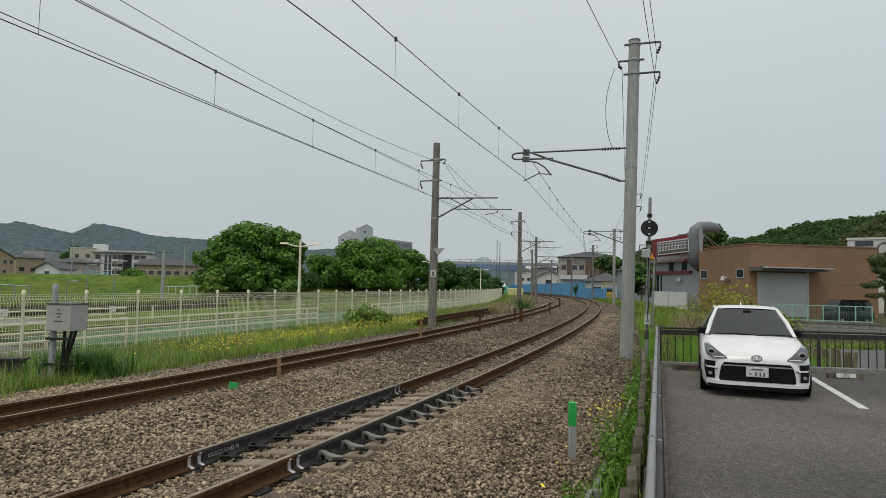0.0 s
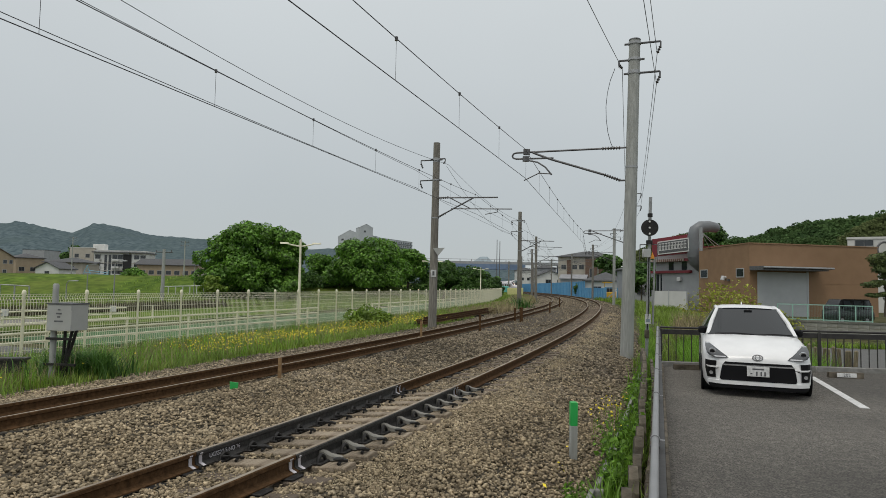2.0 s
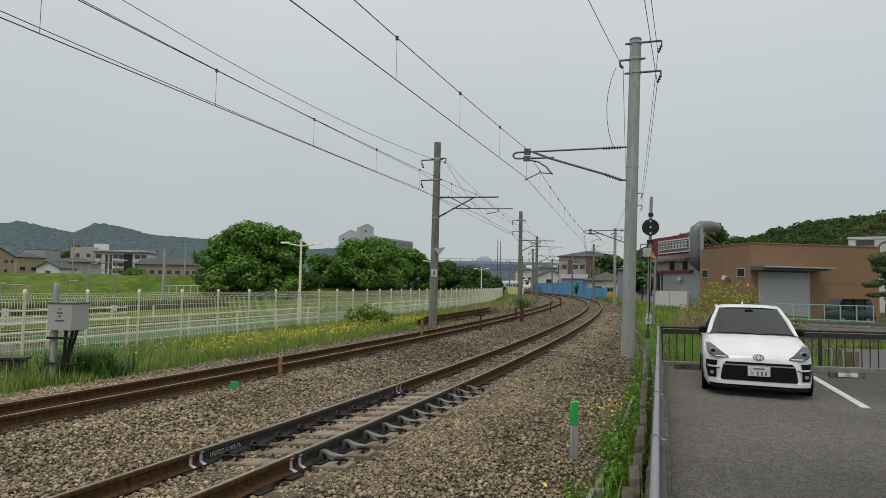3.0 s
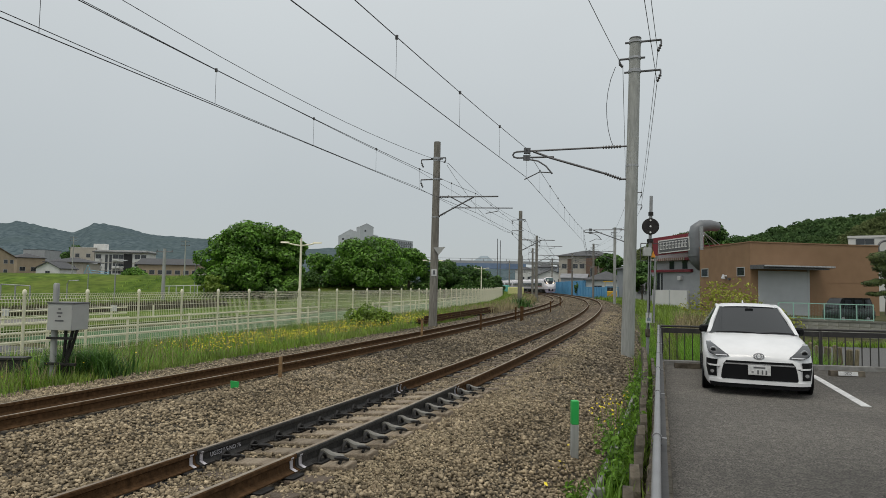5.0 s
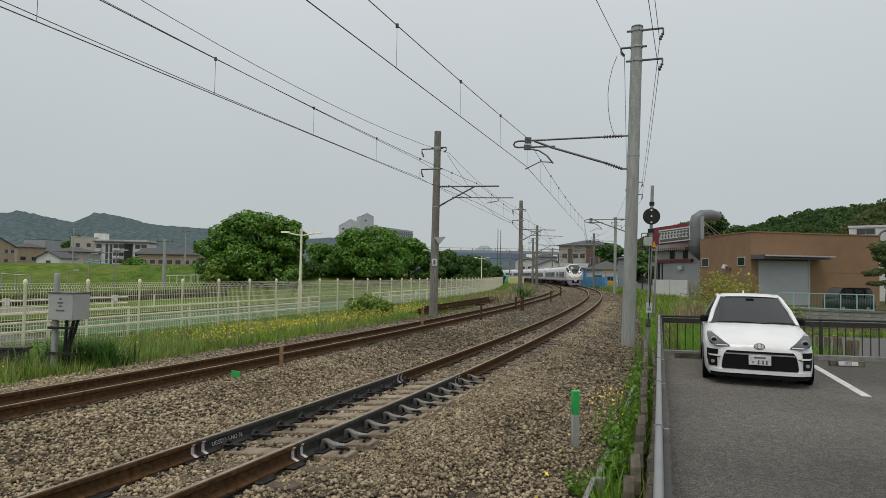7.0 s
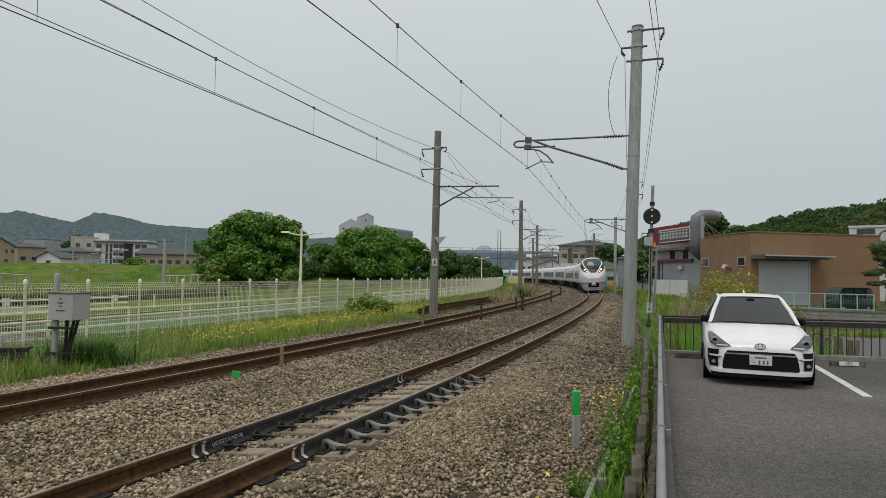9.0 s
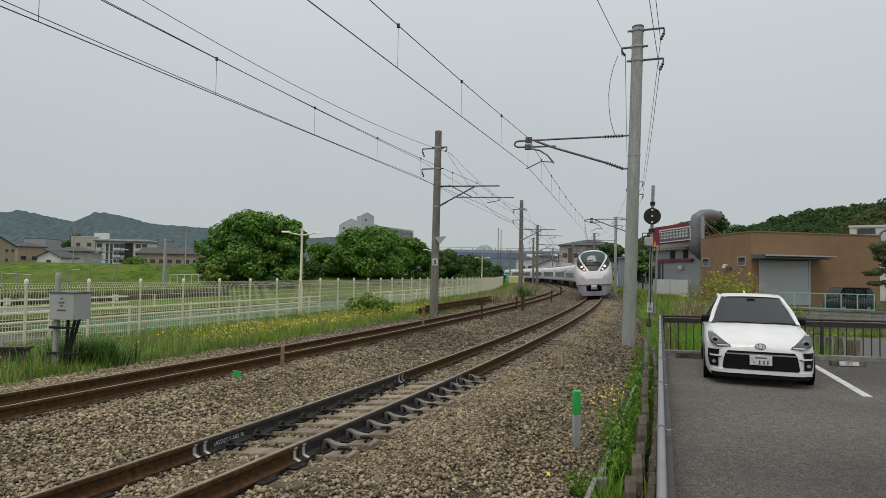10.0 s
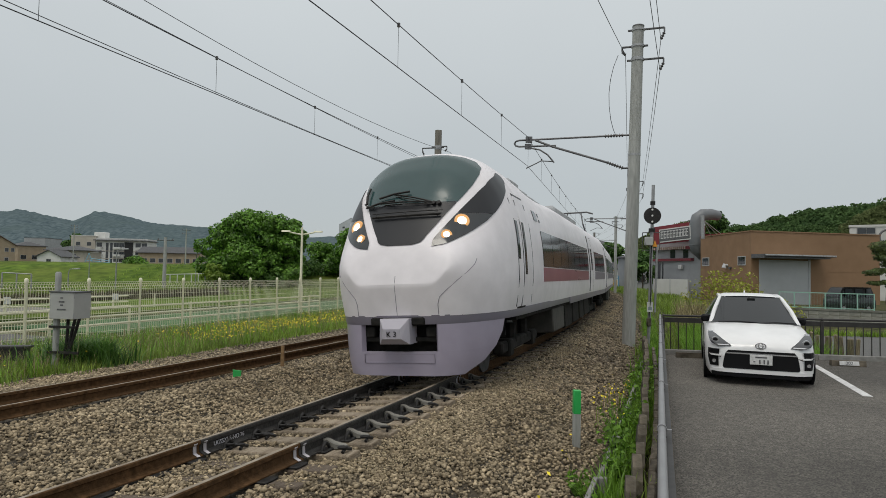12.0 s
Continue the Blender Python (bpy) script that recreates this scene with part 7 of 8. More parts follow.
for k in range(3):
    part("panel_post", Geo().box(w * (0.15 + 0.4 * k) - 0.04, w * (0.15 + 0.4 * k) + 0.04, -1.25, -1.2, -0.2, 1.95), M_SHUTTER, ws, smooth=False).matrix_world = m
sgn = thing("shop_sign", "white framed sign board with dark lettering on the workshop", "sign", along(Vector((21.41, 63.00, 5.94)), Vector((23.15, 59.50, 6.14))))
sw = (Vector((21.41, 63.00, 5.94)) - Vector((23.15, 59.50, 6.14))).length
part("board", Geo().box(0, sw, 0, 0.12, -0.85, 0.45), M_WALLWHITE, sgn, smooth=False)
part("red_border", Geo().box(-0.9, sw + 0.35, 0.125, 0.2, -1.0, 0.8), M_REDTRIM, sgn, "dark red board behind the sign", smooth=False)
part("dark_field", Geo().box(0.1, sw - 0.1, -0.01, -0.004, -0.75, 0.35), M_STEEL, sgn, smooth=False)
for k in range(9):
    x = 0.2 + k * (sw - 0.4) / 9
    q = (sw - 0.4) / 9
    for dz, hh, dx, ww in ((0.18, 0.09, 0, 0.8), (-0.1, 0.09, 0.05, 0.75), (-0.45, 0.09, 0, 0.8), (-0.15, 0.55, 0.35, 0.14), (-0.2, 0.4, 0.02, 0.13)):
        part("letter_bar", Geo().box(x + dx * q, x + (dx + ww) * q, -0.03, -0.011, dz - hh / 2, dz + hh / 2), M_WHITE, sgn, smooth=False)
M_DUCT = plain("duct_steel", (0.17, 0.18, 0.19), 0.5, 0.2)
dt = thing("exhaust_duct", "thick grey bent sheet-metal duct at the workshop", "duct", group="ducts")
dpts = [(25.09, 60.20, 3.85), (24.43, 59.90, 3.94), (23.87, 59.70, 4.35), (23.71, 59.70, 4.88), (23.71, 59.70, 5.63), (23.72, 59.70, 6.70), (23.88, 59.70, 7.29), (24.36, 59.70, 7.62), (25.24, 60.00, 7.72), (26.31, 61.00, 7.72)]
part("tube", Geo().tube(dpts, [0.58, 0.58, 0.59, 0.59, 0.59, 0.59, 0.59, 0.57, 0.53, 0.48], 18), M_DUCT, dt)
for a_ in ((23.71, 59.70, 4.77), (23.71, 59.70, 5.52), (23.72, 59.70, 6.48)):
    part("seam_ring", Geo().tube([Vector(a_) - Vector((0, 0, 0.04)), Vector(a_) + Vector((0, 0, 0.04))], 0.61, 18), M_DUCT, dt)
dt2 = thing("exhaust_pipe", "upright pale steel exhaust pipe with stays", "duct", group="ducts")
part("pipe", Geo().tube([(22.48, 55.00, 5.08), (22.44, 55.00, 7.11)], 0.15, 12), M_GALV, dt2)
for e_ in ((24.68, 57.00, 5.49), (23.86, 56.50, 5.39), (25.48, 58.00, 5.66)):
    part("stay", Geo().tube([(22.49, 55.00, 6.71), e_], 0.03, 6), M_GALV, dt2)

# white showroom
block("showroom", (42.30, 66.00, 6.94), (47.81, 62.40, 6.47), 12, -0.4, ((42.83, 65.00, 7.23))[2], M_WALLWHITE, "white panelled showroom beyond the workshop", roof_mat=M_WALLWHITE, category="building", group="workshops", windows=((0.22, ((43.06, 64.50, 6.45))[2] + 0.4, 1.7, 0.75),))
em_ = Vector((44.57, 63.70, 6.08))
solid("round_emblem", Geo().tube([em_ + Vector((0.75 * math.cos(a), 0, 0.75 * math.sin(a))) for a in np.linspace(0, 2 * math.pi, 25)], 0.12, 6), M_STEEL, "dark ring emblem on the showroom wall", "sign")

# terrace, its block wall, the green fence and the lane behind the car park
ra, rb_ = Vector((15.85, 30.00, 0.14)), Vector((20.60, 27.00, 0.42))
m = along(z0(ra, -0.88), z0(rb_, -0.88))
L = (rb_ - ra).to_2d().length
wall_t = thing("retaining_wall", "stained grey concrete block retaining wall", "wall", m, kind="structure")
part("coping", Geo().box(0, L, -0.03, 0.2, 1.18, 1.26), M_BLOCKWALL, wall_t, smooth=False)
bl_m = Geo().box(0.003, 0.397, 0, 0.17, 0.003, 0.19, b=0.006).mesh("block", mat("wall_block", (0.2, 0.2, 0.175), (0.33, 0.325, 0.29), 4, 0.9, 0.4, c3=(0.13, 0.135, 0.115), big=0.8, rnd=0.15), False)
for i in range(int(L / 0.4)):
    for k in range(6):
        ob = new("block", bl_m)
        ob.parent, ob.matrix_basis = wall_t, pose(i * 0.4, 0, -0.02 + 0.2 * k)
g = Geo().box(0, 40, 0.15, 26, -0.5, 0.42, m=m)
solid("terrace", g, M_TAN, "pale paved yard above the wall", "pavement", kind="structure", smooth=False)
gf = thing("green_fence", "pale green wire mesh fence on the wall", "fence", m)
for i in range(7):
    x = i * 0.62
    part("post", Geo().box(x - 0.025, x + 0.025, 0.05, 0.1, 1.2, 2.0), M_PALEGREEN, gf, smooth=False)
for z in (1.98, 1.3):
    part("rail", Geo().box(0, 3.72, 0.06, 0.09, z - 0.02, z + 0.02), M_PALEGREEN, gf, smooth=False)
for i in range(62):
    part("wire", Geo().box(i * 0.06 - 0.0014, i * 0.06 + 0.0014, 0.072, 0.078, 1.3, 1.97), M_PALEGREEN, gf, smooth=False)
g = Geo()
q0, q1 = lot(-3.2, -2), lot(-3.2, 40)
g.add([(*lot(-3.0, 2.0).to_2d(), -0.42), (*lot(-3.0, 44).to_2d(), -0.42), (*lot(-12.5, 44).to_2d(), -0.42), (*lot(-12.5, 4.2).to_2d(), -0.42)], [(0, 1, 2, 3)])
g.add([(*lot(-3.0, 2.0).to_2d(), -0.7), (*lot(-3.0, 44).to_2d(), -0.7), (*lot(-12.5, 44).to_2d(), -0.7), (*lot(-12.5, 4.2).to_2d(), -0.7)], [(3, 2, 1, 0)])
solid("lane", g, M_ROAD, "grey asphalt lane behind the car park", "road", kind="structure", smooth=False)
row = thing("timber_paling", "row of short weathered grey timber posts", "fence")
pm = Geo().tube([(0, 0, 0), (0, 0, 0.72), (0, 0, 0.75)], [0.05, 0.048, 0.02], 7).mesh("post", mat("weathered_timber", (0.11, 0.09, 0.055), (0.22, 0.185, 0.12), 8, 0.9, 0.5, rnd=0.2, stretch=(4, 4, 0.6)))
pa, pb2 = Vector((9.85, 17.7, -0.45)), Vector((10.2, 15.75, -0.42))
for k in range(15):
    ob = new("post", pm)
    ob.parent, ob.matrix_world = row, Matrix.Translation(pa.lerp(pb2, k / 14) + Vector((0, 0, random.uniform(-0.08, 0.02)))) @ pose(0, 0, 0, random.uniform(-4, 4), random.uniform(-4, 4))

# small dark van by the brown building
def van(m):
    t = thing("van", "black small van parked by the wall", "van", m)
    M_VAN = plain("black_green_paint", (0.01, 0.016, 0.015), 0.3, coat=0.3)
    M_VANB = plain("black_paint", (0.012, 0.012, 0.014), 0.25, coat=0.4)
    rings = []
    for x, zt, w in ((0, 0.75, 0.66), (0.06, 0.95, 0.72), (0.2, 1.1, 0.735), (3.2, 1.1, 0.735), (3.38, 0.9, 0.7)):
        h = [(w * 0.95, 0.28), (w, 0.45), (w, zt - 0.08), (w * 0.95, zt)]
        rings.append([(x, y, z) for y, z in h] + [(x, -y, z) for y, z in h[::-1]])
    part("body", Geo().loft(rings), M_VAN, t)
    rings = []
    for x, zt, w in ((0.18, 1.12, 0.72), (0.6, 1.82, 0.62), (0.8, 1.88, 0.62), (3.0, 1.88, 0.62), (3.3, 1.12, 0.71)):
        rings.append([(x, w * 1.08, 1.1), (x, w, zt), (x, -w, zt), (x, -w * 1.08, 1.1)])
    part("cabin", Geo().loft(rings), M_VANB, t)
    for sg in (-1, 1):
        for xa, xb in ((0.7, 1.4), (1.55, 2.3), (2.45, 3.0)):
            part("side_window", Geo().add([(xa, sg * 0.775, 1.15), (xb, sg * 0.775, 1.15), (xb - 0.05, sg * 0.665, 1.75), (xa + 0.1, sg * 0.665, 1.75)], [(0, 1, 2, 3)]), M_PANE, t)
        for x in (0.6, 2.7):
            w_ = part("wheel", Geo().tube([(x, sg * 0.75, 0.28), (x, sg * 0.58, 0.28)], 0.28, 20), M_IRON, t)
            part("rim", Geo().tube([(x, sg * 0.76, 0.28), (x, sg * 0.75, 0.28)], 0.15, 14), M_GALV, w_)


van(Matrix.Translation(Vector((26.75, 44.0, -0.46))) @ pose(0, 0, 0, 0, 0, 8) @ Matrix.Scale(0.9, 4))

# houses round the curve
M_BROWNPANEL = mat("brown_brick_panel", (0.12, 0.075, 0.055), (0.17, 0.11, 0.08), 2, 0.85)
apt, apt_m, apt_w, apt_h = block("apartment_house", (36.55, 200.00, 6.88), (52.77, 194.00, 7.06), 14, -0.5, 11.2, M_WALLBEIGE, "two-storey beige apartment house with a grey hipped roof", "hip", pitch=0.3, over=0.8, windows=[(q, z, 1.6, 1.5) for z in (4.2, 7.8) for q in (0.1, 0.3, 0.42, 0.66, 0.88)], side_windows=[(q, z, 1.2, 1.3) for z in (4.2, 7.8) for q in (0.3, 0.7)])
t_, m_, w_, h_ = block("apartment_wing", (43.77, 194.00, 6.89), (46.99, 193.00, 6.92), 2, -0.5, 10.6, M_BROWNPANEL, "brown panelled stair wing of the apartment house", windows=((0.5, 4.5, 0.9, 3.5),))
for q in (0.2, 0.53, 0.77):
    part("brown_panel", Geo().box(q * 17.3 - 0.7, q * 17.3 + 0.7, -0.12, 0.0, 3.8, 10.8), M_BROWNPANEL, apt, smooth=False).matrix_world = apt_m
block("white_house", (34.69, 240.00, 3.47), (47.11, 240.00, 3.70), 12, -0.5, 5.2, M_WALLWHITE, "white house with a dark gabled roof", "gable_y", pitch=0.42, over=0.5, windows=((0.45, 3.4, 2.4, 1.6), (0.8, 3.4, 2.2, 1.6)))
block("white_house", (28.66, 127.00, 2.83), (36.24, 125.00, 2.96), 9, -0.5, 3.0, M_WALLWHITE, "white house with a dark hipped tile roof", "hip", pitch=0.5, over=0.6, windows=((0.3, 1.3, 1.6, 1.2), (0.6, 1.3, 1.8, 1.1), (0.9, 1.3, 1.0, 1.1)))
block("white_house", (35.34, 300.00, 3.76), (43.36, 300.00, 3.91), 10, -0.5, 9.2, M_WALLWHITE, "white two-storey house near the viaduct", "hip", pitch=0.4, windows=((0.3, 2, 1.8, 1.4), (0.7, 2, 1.8, 1.4), (0.3, 5, 1.8, 1.4), (0.7, 5, 1.8, 1.4)))
block("shed_house", (32.08, 172.00, 2.34), (38.37, 170.00, 3.21), 7, -0.5, 4.0, M_WALLGREY, "low grey shed with a sloping roof", "gable_x", roof_mat=mat("grey_sheet_roof", (0.2, 0.2, 0.21), (0.27, 0.27, 0.28), 1, 0.6), pitch=0.3)
block("grey_house", (28.90, 95.00, 1.00), (31.78, 95.00, 1.05), 10, -0.5, 4.6, M_WALLGREY, "grey house with a tile roof beyond the mast", "hip", pitch=0.45, windows=((0.3, 1.2, 1.4, 1.3), (0.7, 1.2, 1.4, 1.3)))
block("grey_house", (37.20, 250.00, 8.02), (45.02, 250.00, 8.17), 12, -0.5, 9.0, M_WALLGREY, "grey two-storey house near the viaduct", "hip", pitch=0.4, windows=((0.3, 2, 1.8, 1.4), (0.7, 2, 1.8, 1.4), (0.3, 6, 1.8, 1.4), (0.7, 6, 1.8, 1.4)))

# blue sheet fence along the curve
bf = thing("blue_fence", "bright blue corrugated sheet fence along the curve", "fence")
s = 104.0
corr = []
while s < 262:
    hgt = 1.65 if s < 127 else 2.95 - 0.004 * (s - 127)
    pts = []
    for k in range(9):
        ss_ = s + k * 0.25
        pts.append(at(ss_, -4.3 - 0.05 * (k % 2), 0))
    g = Geo().loft([[Vector((p.x, p.y, z)) for p in pts] for z in (-0.4, hgt)], cap=False, closed=False)
    g.loft([[Vector((p.x, p.y - 0.02, z)) for p in pts] for z in (-0.4, hgt)], cap=False, closed=False)
    part("sheet", g, M_BLUEFENCE, bf, smooth=False)
    part("post", Geo().tube([at(s, -4.25, -0.4), at(s, -4.25, hgt + 0.05)], 0.05, 6), M_BLUEFENCE, bf)
    s += 2.0
gt = thing("blue_gate", "open blue steel gate post with a brace", "gate")
gp_ = at(103.5, -4.4, -0.4)
part("post", Geo().box(-0.15, 0.15, -0.15, 0.15, 0, 2.2, m=Matrix.Translation(gp_)), M_BLUEFENCE, gt)
part("brace", Geo().tube([gp_ + Vector((0, 0, 2.1)), gp_ + Vector((1.8, -0.5, 2.1)), gp_ + Vector((1.8, -0.5, 0))], 0.07, 6), M_BLUEFENCE, gt)
part("stay", Geo().tube([gp_ + Vector((0.1, 0, 0.3)), gp_ + Vector((1.8, -0.5, 1.9))], 0.05, 6), M_BLUEFENCE, gt)
solid("yellow_machine", Geo().box(-1.2, 1.2, -0.7, 0.7, 0, 1.0, b=0.1).box(-0.9, -0.8, -0.6, -0.5, 1.0, 2.6).box(0.8, 0.9, -0.6, -0.5, 1.0, 2.6).box(-1.0, 1.0, -0.7, 0.5, 2.6, 2.75), plain("yellow_paint", (0.6, 0.36, 0.03), 0.5), "yellow frame machine behind the blue fence", "machine", m=Matrix.Translation(z0((29.38, 112.00, 2.28), 0.0)))

# viaduct
va, vb = Vector((4.85, 330.00, 13.62)), Vector((66.75, 330.00, 14.80))
m = along(z0(va, 0), z0(vb, 0))
L = (vb - va).to_2d().length
vd = thing("viaduct", "long grey concrete viaduct with a blue girder", "bridge", m, kind="structure")
part("deck", Geo().box(-25, L, 0, 8, 13.0, 14.3), M_WALLGREY, vd, smooth=False)
part("girder", Geo().box(-25, L * 0.62, -0.1, 7, 10.2, 13.0), mat("blue_girder", (0.13, 0.19, 0.3), (0.17, 0.24, 0.36), 0.3, 0.7), vd, smooth=False)
for k in range(14):
    part("parapet_post", Geo().box(k * 6 - 20, k * 6 - 19.6, -0.1, 0.1, 14.3, 15.4), M_WALLGREY, vd, smooth=False)
part("handrail", Geo().box(-25, L, -0.06, 0.06, 15.3, 15.5), M_WALLGREY, vd, smooth=False)
for x in (-10, 12, 34, 56):
    part("pier", Geo().box(x, x + 2.4, 1, 7, -1, 13), mat("blue_pier", (0.1, 0.14, 0.24), (0.13, 0.18, 0.3), 0.3, 0.8), vd, smooth=False)
solid("green_tarpaulin", Geo().box(-2.6, 2.6, -0.5, 0.5, 0, 1.9, b=0.2), plain("turquoise_sheet", (0.12, 0.42, 0.36), 0.6), "turquoise sheet screen beyond the fence", "screen", m=Matrix.Translation(z0((15.80, 175.00, 1.25), -0.2)))
solid("yellow_screen", Geo().box(-1.6, 1.6, -0.4, 0.4, 0, 1.55, b=0.1), plain("pale_yellow_sheet", (0.6, 0.58, 0.25), 0.6), "pale yellow low screen at the fence end", "screen", m=Matrix.Translation(z0((14.98, 130.00, 1.20), -0.2)))

# left: houses on the bank, the block of flats and the hotel
fl, m, w, h = block("block_of_flats", (-131.13, 238.00, 6.68), (-112.54, 240.00, 7.09), 10, 1.5, 12.2, M_WALLWHITE, "white four-storey block of flats with dark stairwell", category="building", group="buildings", roof_mat=M_WALLWHITE, windows=[(q, z, 2.0, 1.7) for z in (2.0, 4.8, 7.6) for q in (0.07, 0.4, 0.5, 0.82, 0.94)])
part("eave", Geo().box(-0.6, w + 0.6, -1.0, 10.3, h - 0.75, h - 0.35), M_STEEL, fl, smooth=False).matrix_world = m
for z in (0.1, 2.9, 5.7):
    part("floor_band", Geo().box(0, w, -0.12, 0, z + 0.3, z + 0.5), M_WALLBEIGE, fl, smooth=False).matrix_world = m
for q in (0.07, 0.4, 0.5, 0.82):
    for z in (2.0, 4.8, 7.6):
        part("cooler", Geo().box(w * q + 0.6, w * q + 1.3, -0.5, -0.1, z - 0.6, z), M_FRAME, fl, smooth=False).matrix_world = m
part("stairwell", Geo().box(w * 0.56, w * 0.72, -0.3, 0.0, -0.5, h - 1.2), M_DARKROOM, fl, smooth=False).matrix_world = m
for q in (0.2, 0.28):
    part("dark_column", Geo().box(w * q, w * q + 0.9, -0.1, 0, 0.5, h - 1.5), M_PANE, fl, smooth=False).matrix_world = m
for z in (1.7, 4.5, 7.3):
    for q in (0.42, 0.9):
        part("balcony", Geo().box(w * q - 1.3, w * q + 1.3, -1.0, 0, z - 0.35, z + 0.35), M_WALLWHITE, fl, smooth=False).matrix_world = m
block("flats_wing", (-141.65, 240.00, 6.54), (-132.44, 240.00, 6.72), 10, 1.5, 13.2, M_WALLBEIGE, "beige wing of the flats", category="building", group="buildings", roof_mat=M_WALLWHITE, windows=[(q, z, 1.7, 1.5) for z in (4.5, 8) for q in (0.3, 0.75)])
solid("roof_tank", Geo().box(-2.2, 2.2, -1.5, 1.5, 0, 2.4, b=0.15), M_WALLWHITE, "white water tank on the flats' roof", "tank", m=Matrix.Translation(Vector(((-131.60, 243.00, 13.13)[0], 243.0, 12.42))))
block("tan_house", (-121.21, 165.00, 4.58), (-116.54, 172.00, 4.89), 9, 1.0, 7.0, M_WALLTAN, "tan two-storey house with a brown gabled roof", "gable_y", mat("brown_roof", (0.1, 0.07, 0.055), (0.15, 0.11, 0.085), 2, 0.8), 0.6, windows=((0.75, 1.6, 1.0, 1.1), (0.75, 4.2, 1.0, 1.1), (0.92, 4.2, 0.9, 1.1)))
block("grey_house", (-128.01, 190.00, 4.38), (-123.32, 196.00, 4.64), 9, 1.0, 7.5, M_WALLTAN, "brownish house with a grey roof on the bank", "hip", pitch=0.4, windows=((0.2, 2.5, 1.6, 1.3), (0.6, 2.5, 1.6, 1.3)))
block("white_house", (-96.48, 150.00, 3.24), (-90.86, 150.00, 3.34), 7, 1.5, 3.9, M_WALLWHITE, "small white house with a dark gabled roof", "gable_y", pitch=0.5, windows=((0.5, 0.8, 1.2, 1.0),))
block("grey_house", (-115.78, 185.00, 5.31), (-105.23, 185.00, 5.51), 9, 1.5, 6.2, M_WALLBEIGE, "beige house with a wide dark tile roof", "hip", pitch=0.35, over=0.9, windows=((0.3, 2.6, 1.8, 1.2), (0.7, 2.6, 1.8, 1.2)))
block("long_house", (-99.01, 205.00, 5.34), (-79.65, 206.00, 5.73), 9, 1.5, 6.6, M_WALLTAN, "long tan row house with a dark tile roof", "gable_x", pitch=0.4, over=0.6, windows=[(q, 1.8, 1.8, 1.4) for q in (0.1, 0.24, 0.38, 0.52, 0.66, 0.8, 0.94)])
block("grey_house", (-70.33, 180.00, 3.60), (-61.51, 180.00, 3.77), 8, 1.0, 4.2, M_WALLBEIGE, "low beige house beside the tree", "hip", pitch=0.4, windows=((0.3, 1, 1.6, 1.2), (0.7, 1, 1.6, 1.2)))
block("grey_house", (-24.09, 130.00, 1.84), (-18.29, 130.00, 1.95), 8, -0.4, 3.2, M_WALLWHITE, "white house half hidden by trees", "hip", pitch=0.4, windows=((0.3, 1, 1.6, 1.2), (0.7, 1, 1.6, 1.2)))
block("factory", (-212.66, 320.00, 14.86), (-201.81, 320.00, 15.06), 14, 1.5, 15.5, M_WALLGREY, "distant grey factory roof block", category="building", group="buildings")
# far-off haze is blended into both hotel colours
M_HOTEL = mat("hazy_white_wall", (0.44, 0.47, 0.49), (0.49, 0.52, 0.54), 0.2, 0.9)
M_HOTELBAND = mat("hazy_grey_band", (0.2, 0.225, 0.25), (0.25, 0.275, 0.3), 0.2, 0.9)
ho, m, w, h = block("hotel", (-58.29, 455.00, 31.16), (-25.22, 520.00, 36.16), 14, 5, 36.2, M_HOTEL, "large pale hotel with rows of windows on the rise", category="building", group="buildings", roof_mat=M_HOTEL, windows=[(0.03 + 0.0485 * i, z, 2.2, 1.5) for z in (14.5, 18.5, 22.5, 26, 28.8) for i in range(20)])
for z in (13.4, 17.4, 21.4, 25.2, 28.2):
    part("balcony_band", Geo().box(0.5, w - 0.5, -0.5, 0.0, z, z + 0.55), M_HOTELBAND, ho, smooth=False).matrix_world = m
ho2, m, w, h = block("hotel_wing", (-78.29, 470.00, 31.79), (-57.65, 450.00, 30.84), 14, 5, 36, M_HOTEL, "pale gabled wing of the hotel", "gable_y", M_HOTEL, 0.3, 0.1, windows=[(0.2 + 0.3 * i, z, 3.0, 1.5) for z in (16, 20, 24, 28) for i in range(3)], category="building", group="buildings")
block("hotel_tower", (-59.50, 448.00, 34.69), (-50.33, 452.00, 35.17), 9, 5, 41.5, M_HOTEL, "pale stair tower of the hotel with a pointed roof", "gable_y", M_HOTEL, 0.5, 0.1, windows=((0.4, 33, 1.4, 1.4),), category="building", group="buildings")
cw = thing("white_car", "small white car parked by the road", "car", Matrix.Translation(z0((-39.92, 110.00, -0.02), 0.9)))
part("body", Geo().box(-1.8, 1.8, -0.75, 0.75, 0.25, 0.85, b=0.12), M_WHITE, cw)
part("cabin", Geo().loft([[(-1.3, -0.65, 0.85), (1.2, -0.65, 0.85), (1.2, 0.65, 0.85), (-1.3, 0.65, 0.85)], [(-0.8, -0.55, 1.4), (0.7, -0.55, 1.4), (0.7, 0.55, 1.4), (-0.8, 0.55, 1.4)]]), M_PANE, cw)
for x in (-1.1, 1.1):
    part("wheel", Geo().tube([(x, -0.78, 0.3), (x, 0.78, 0.3)], 0.3, 16), M_IRON, cw)

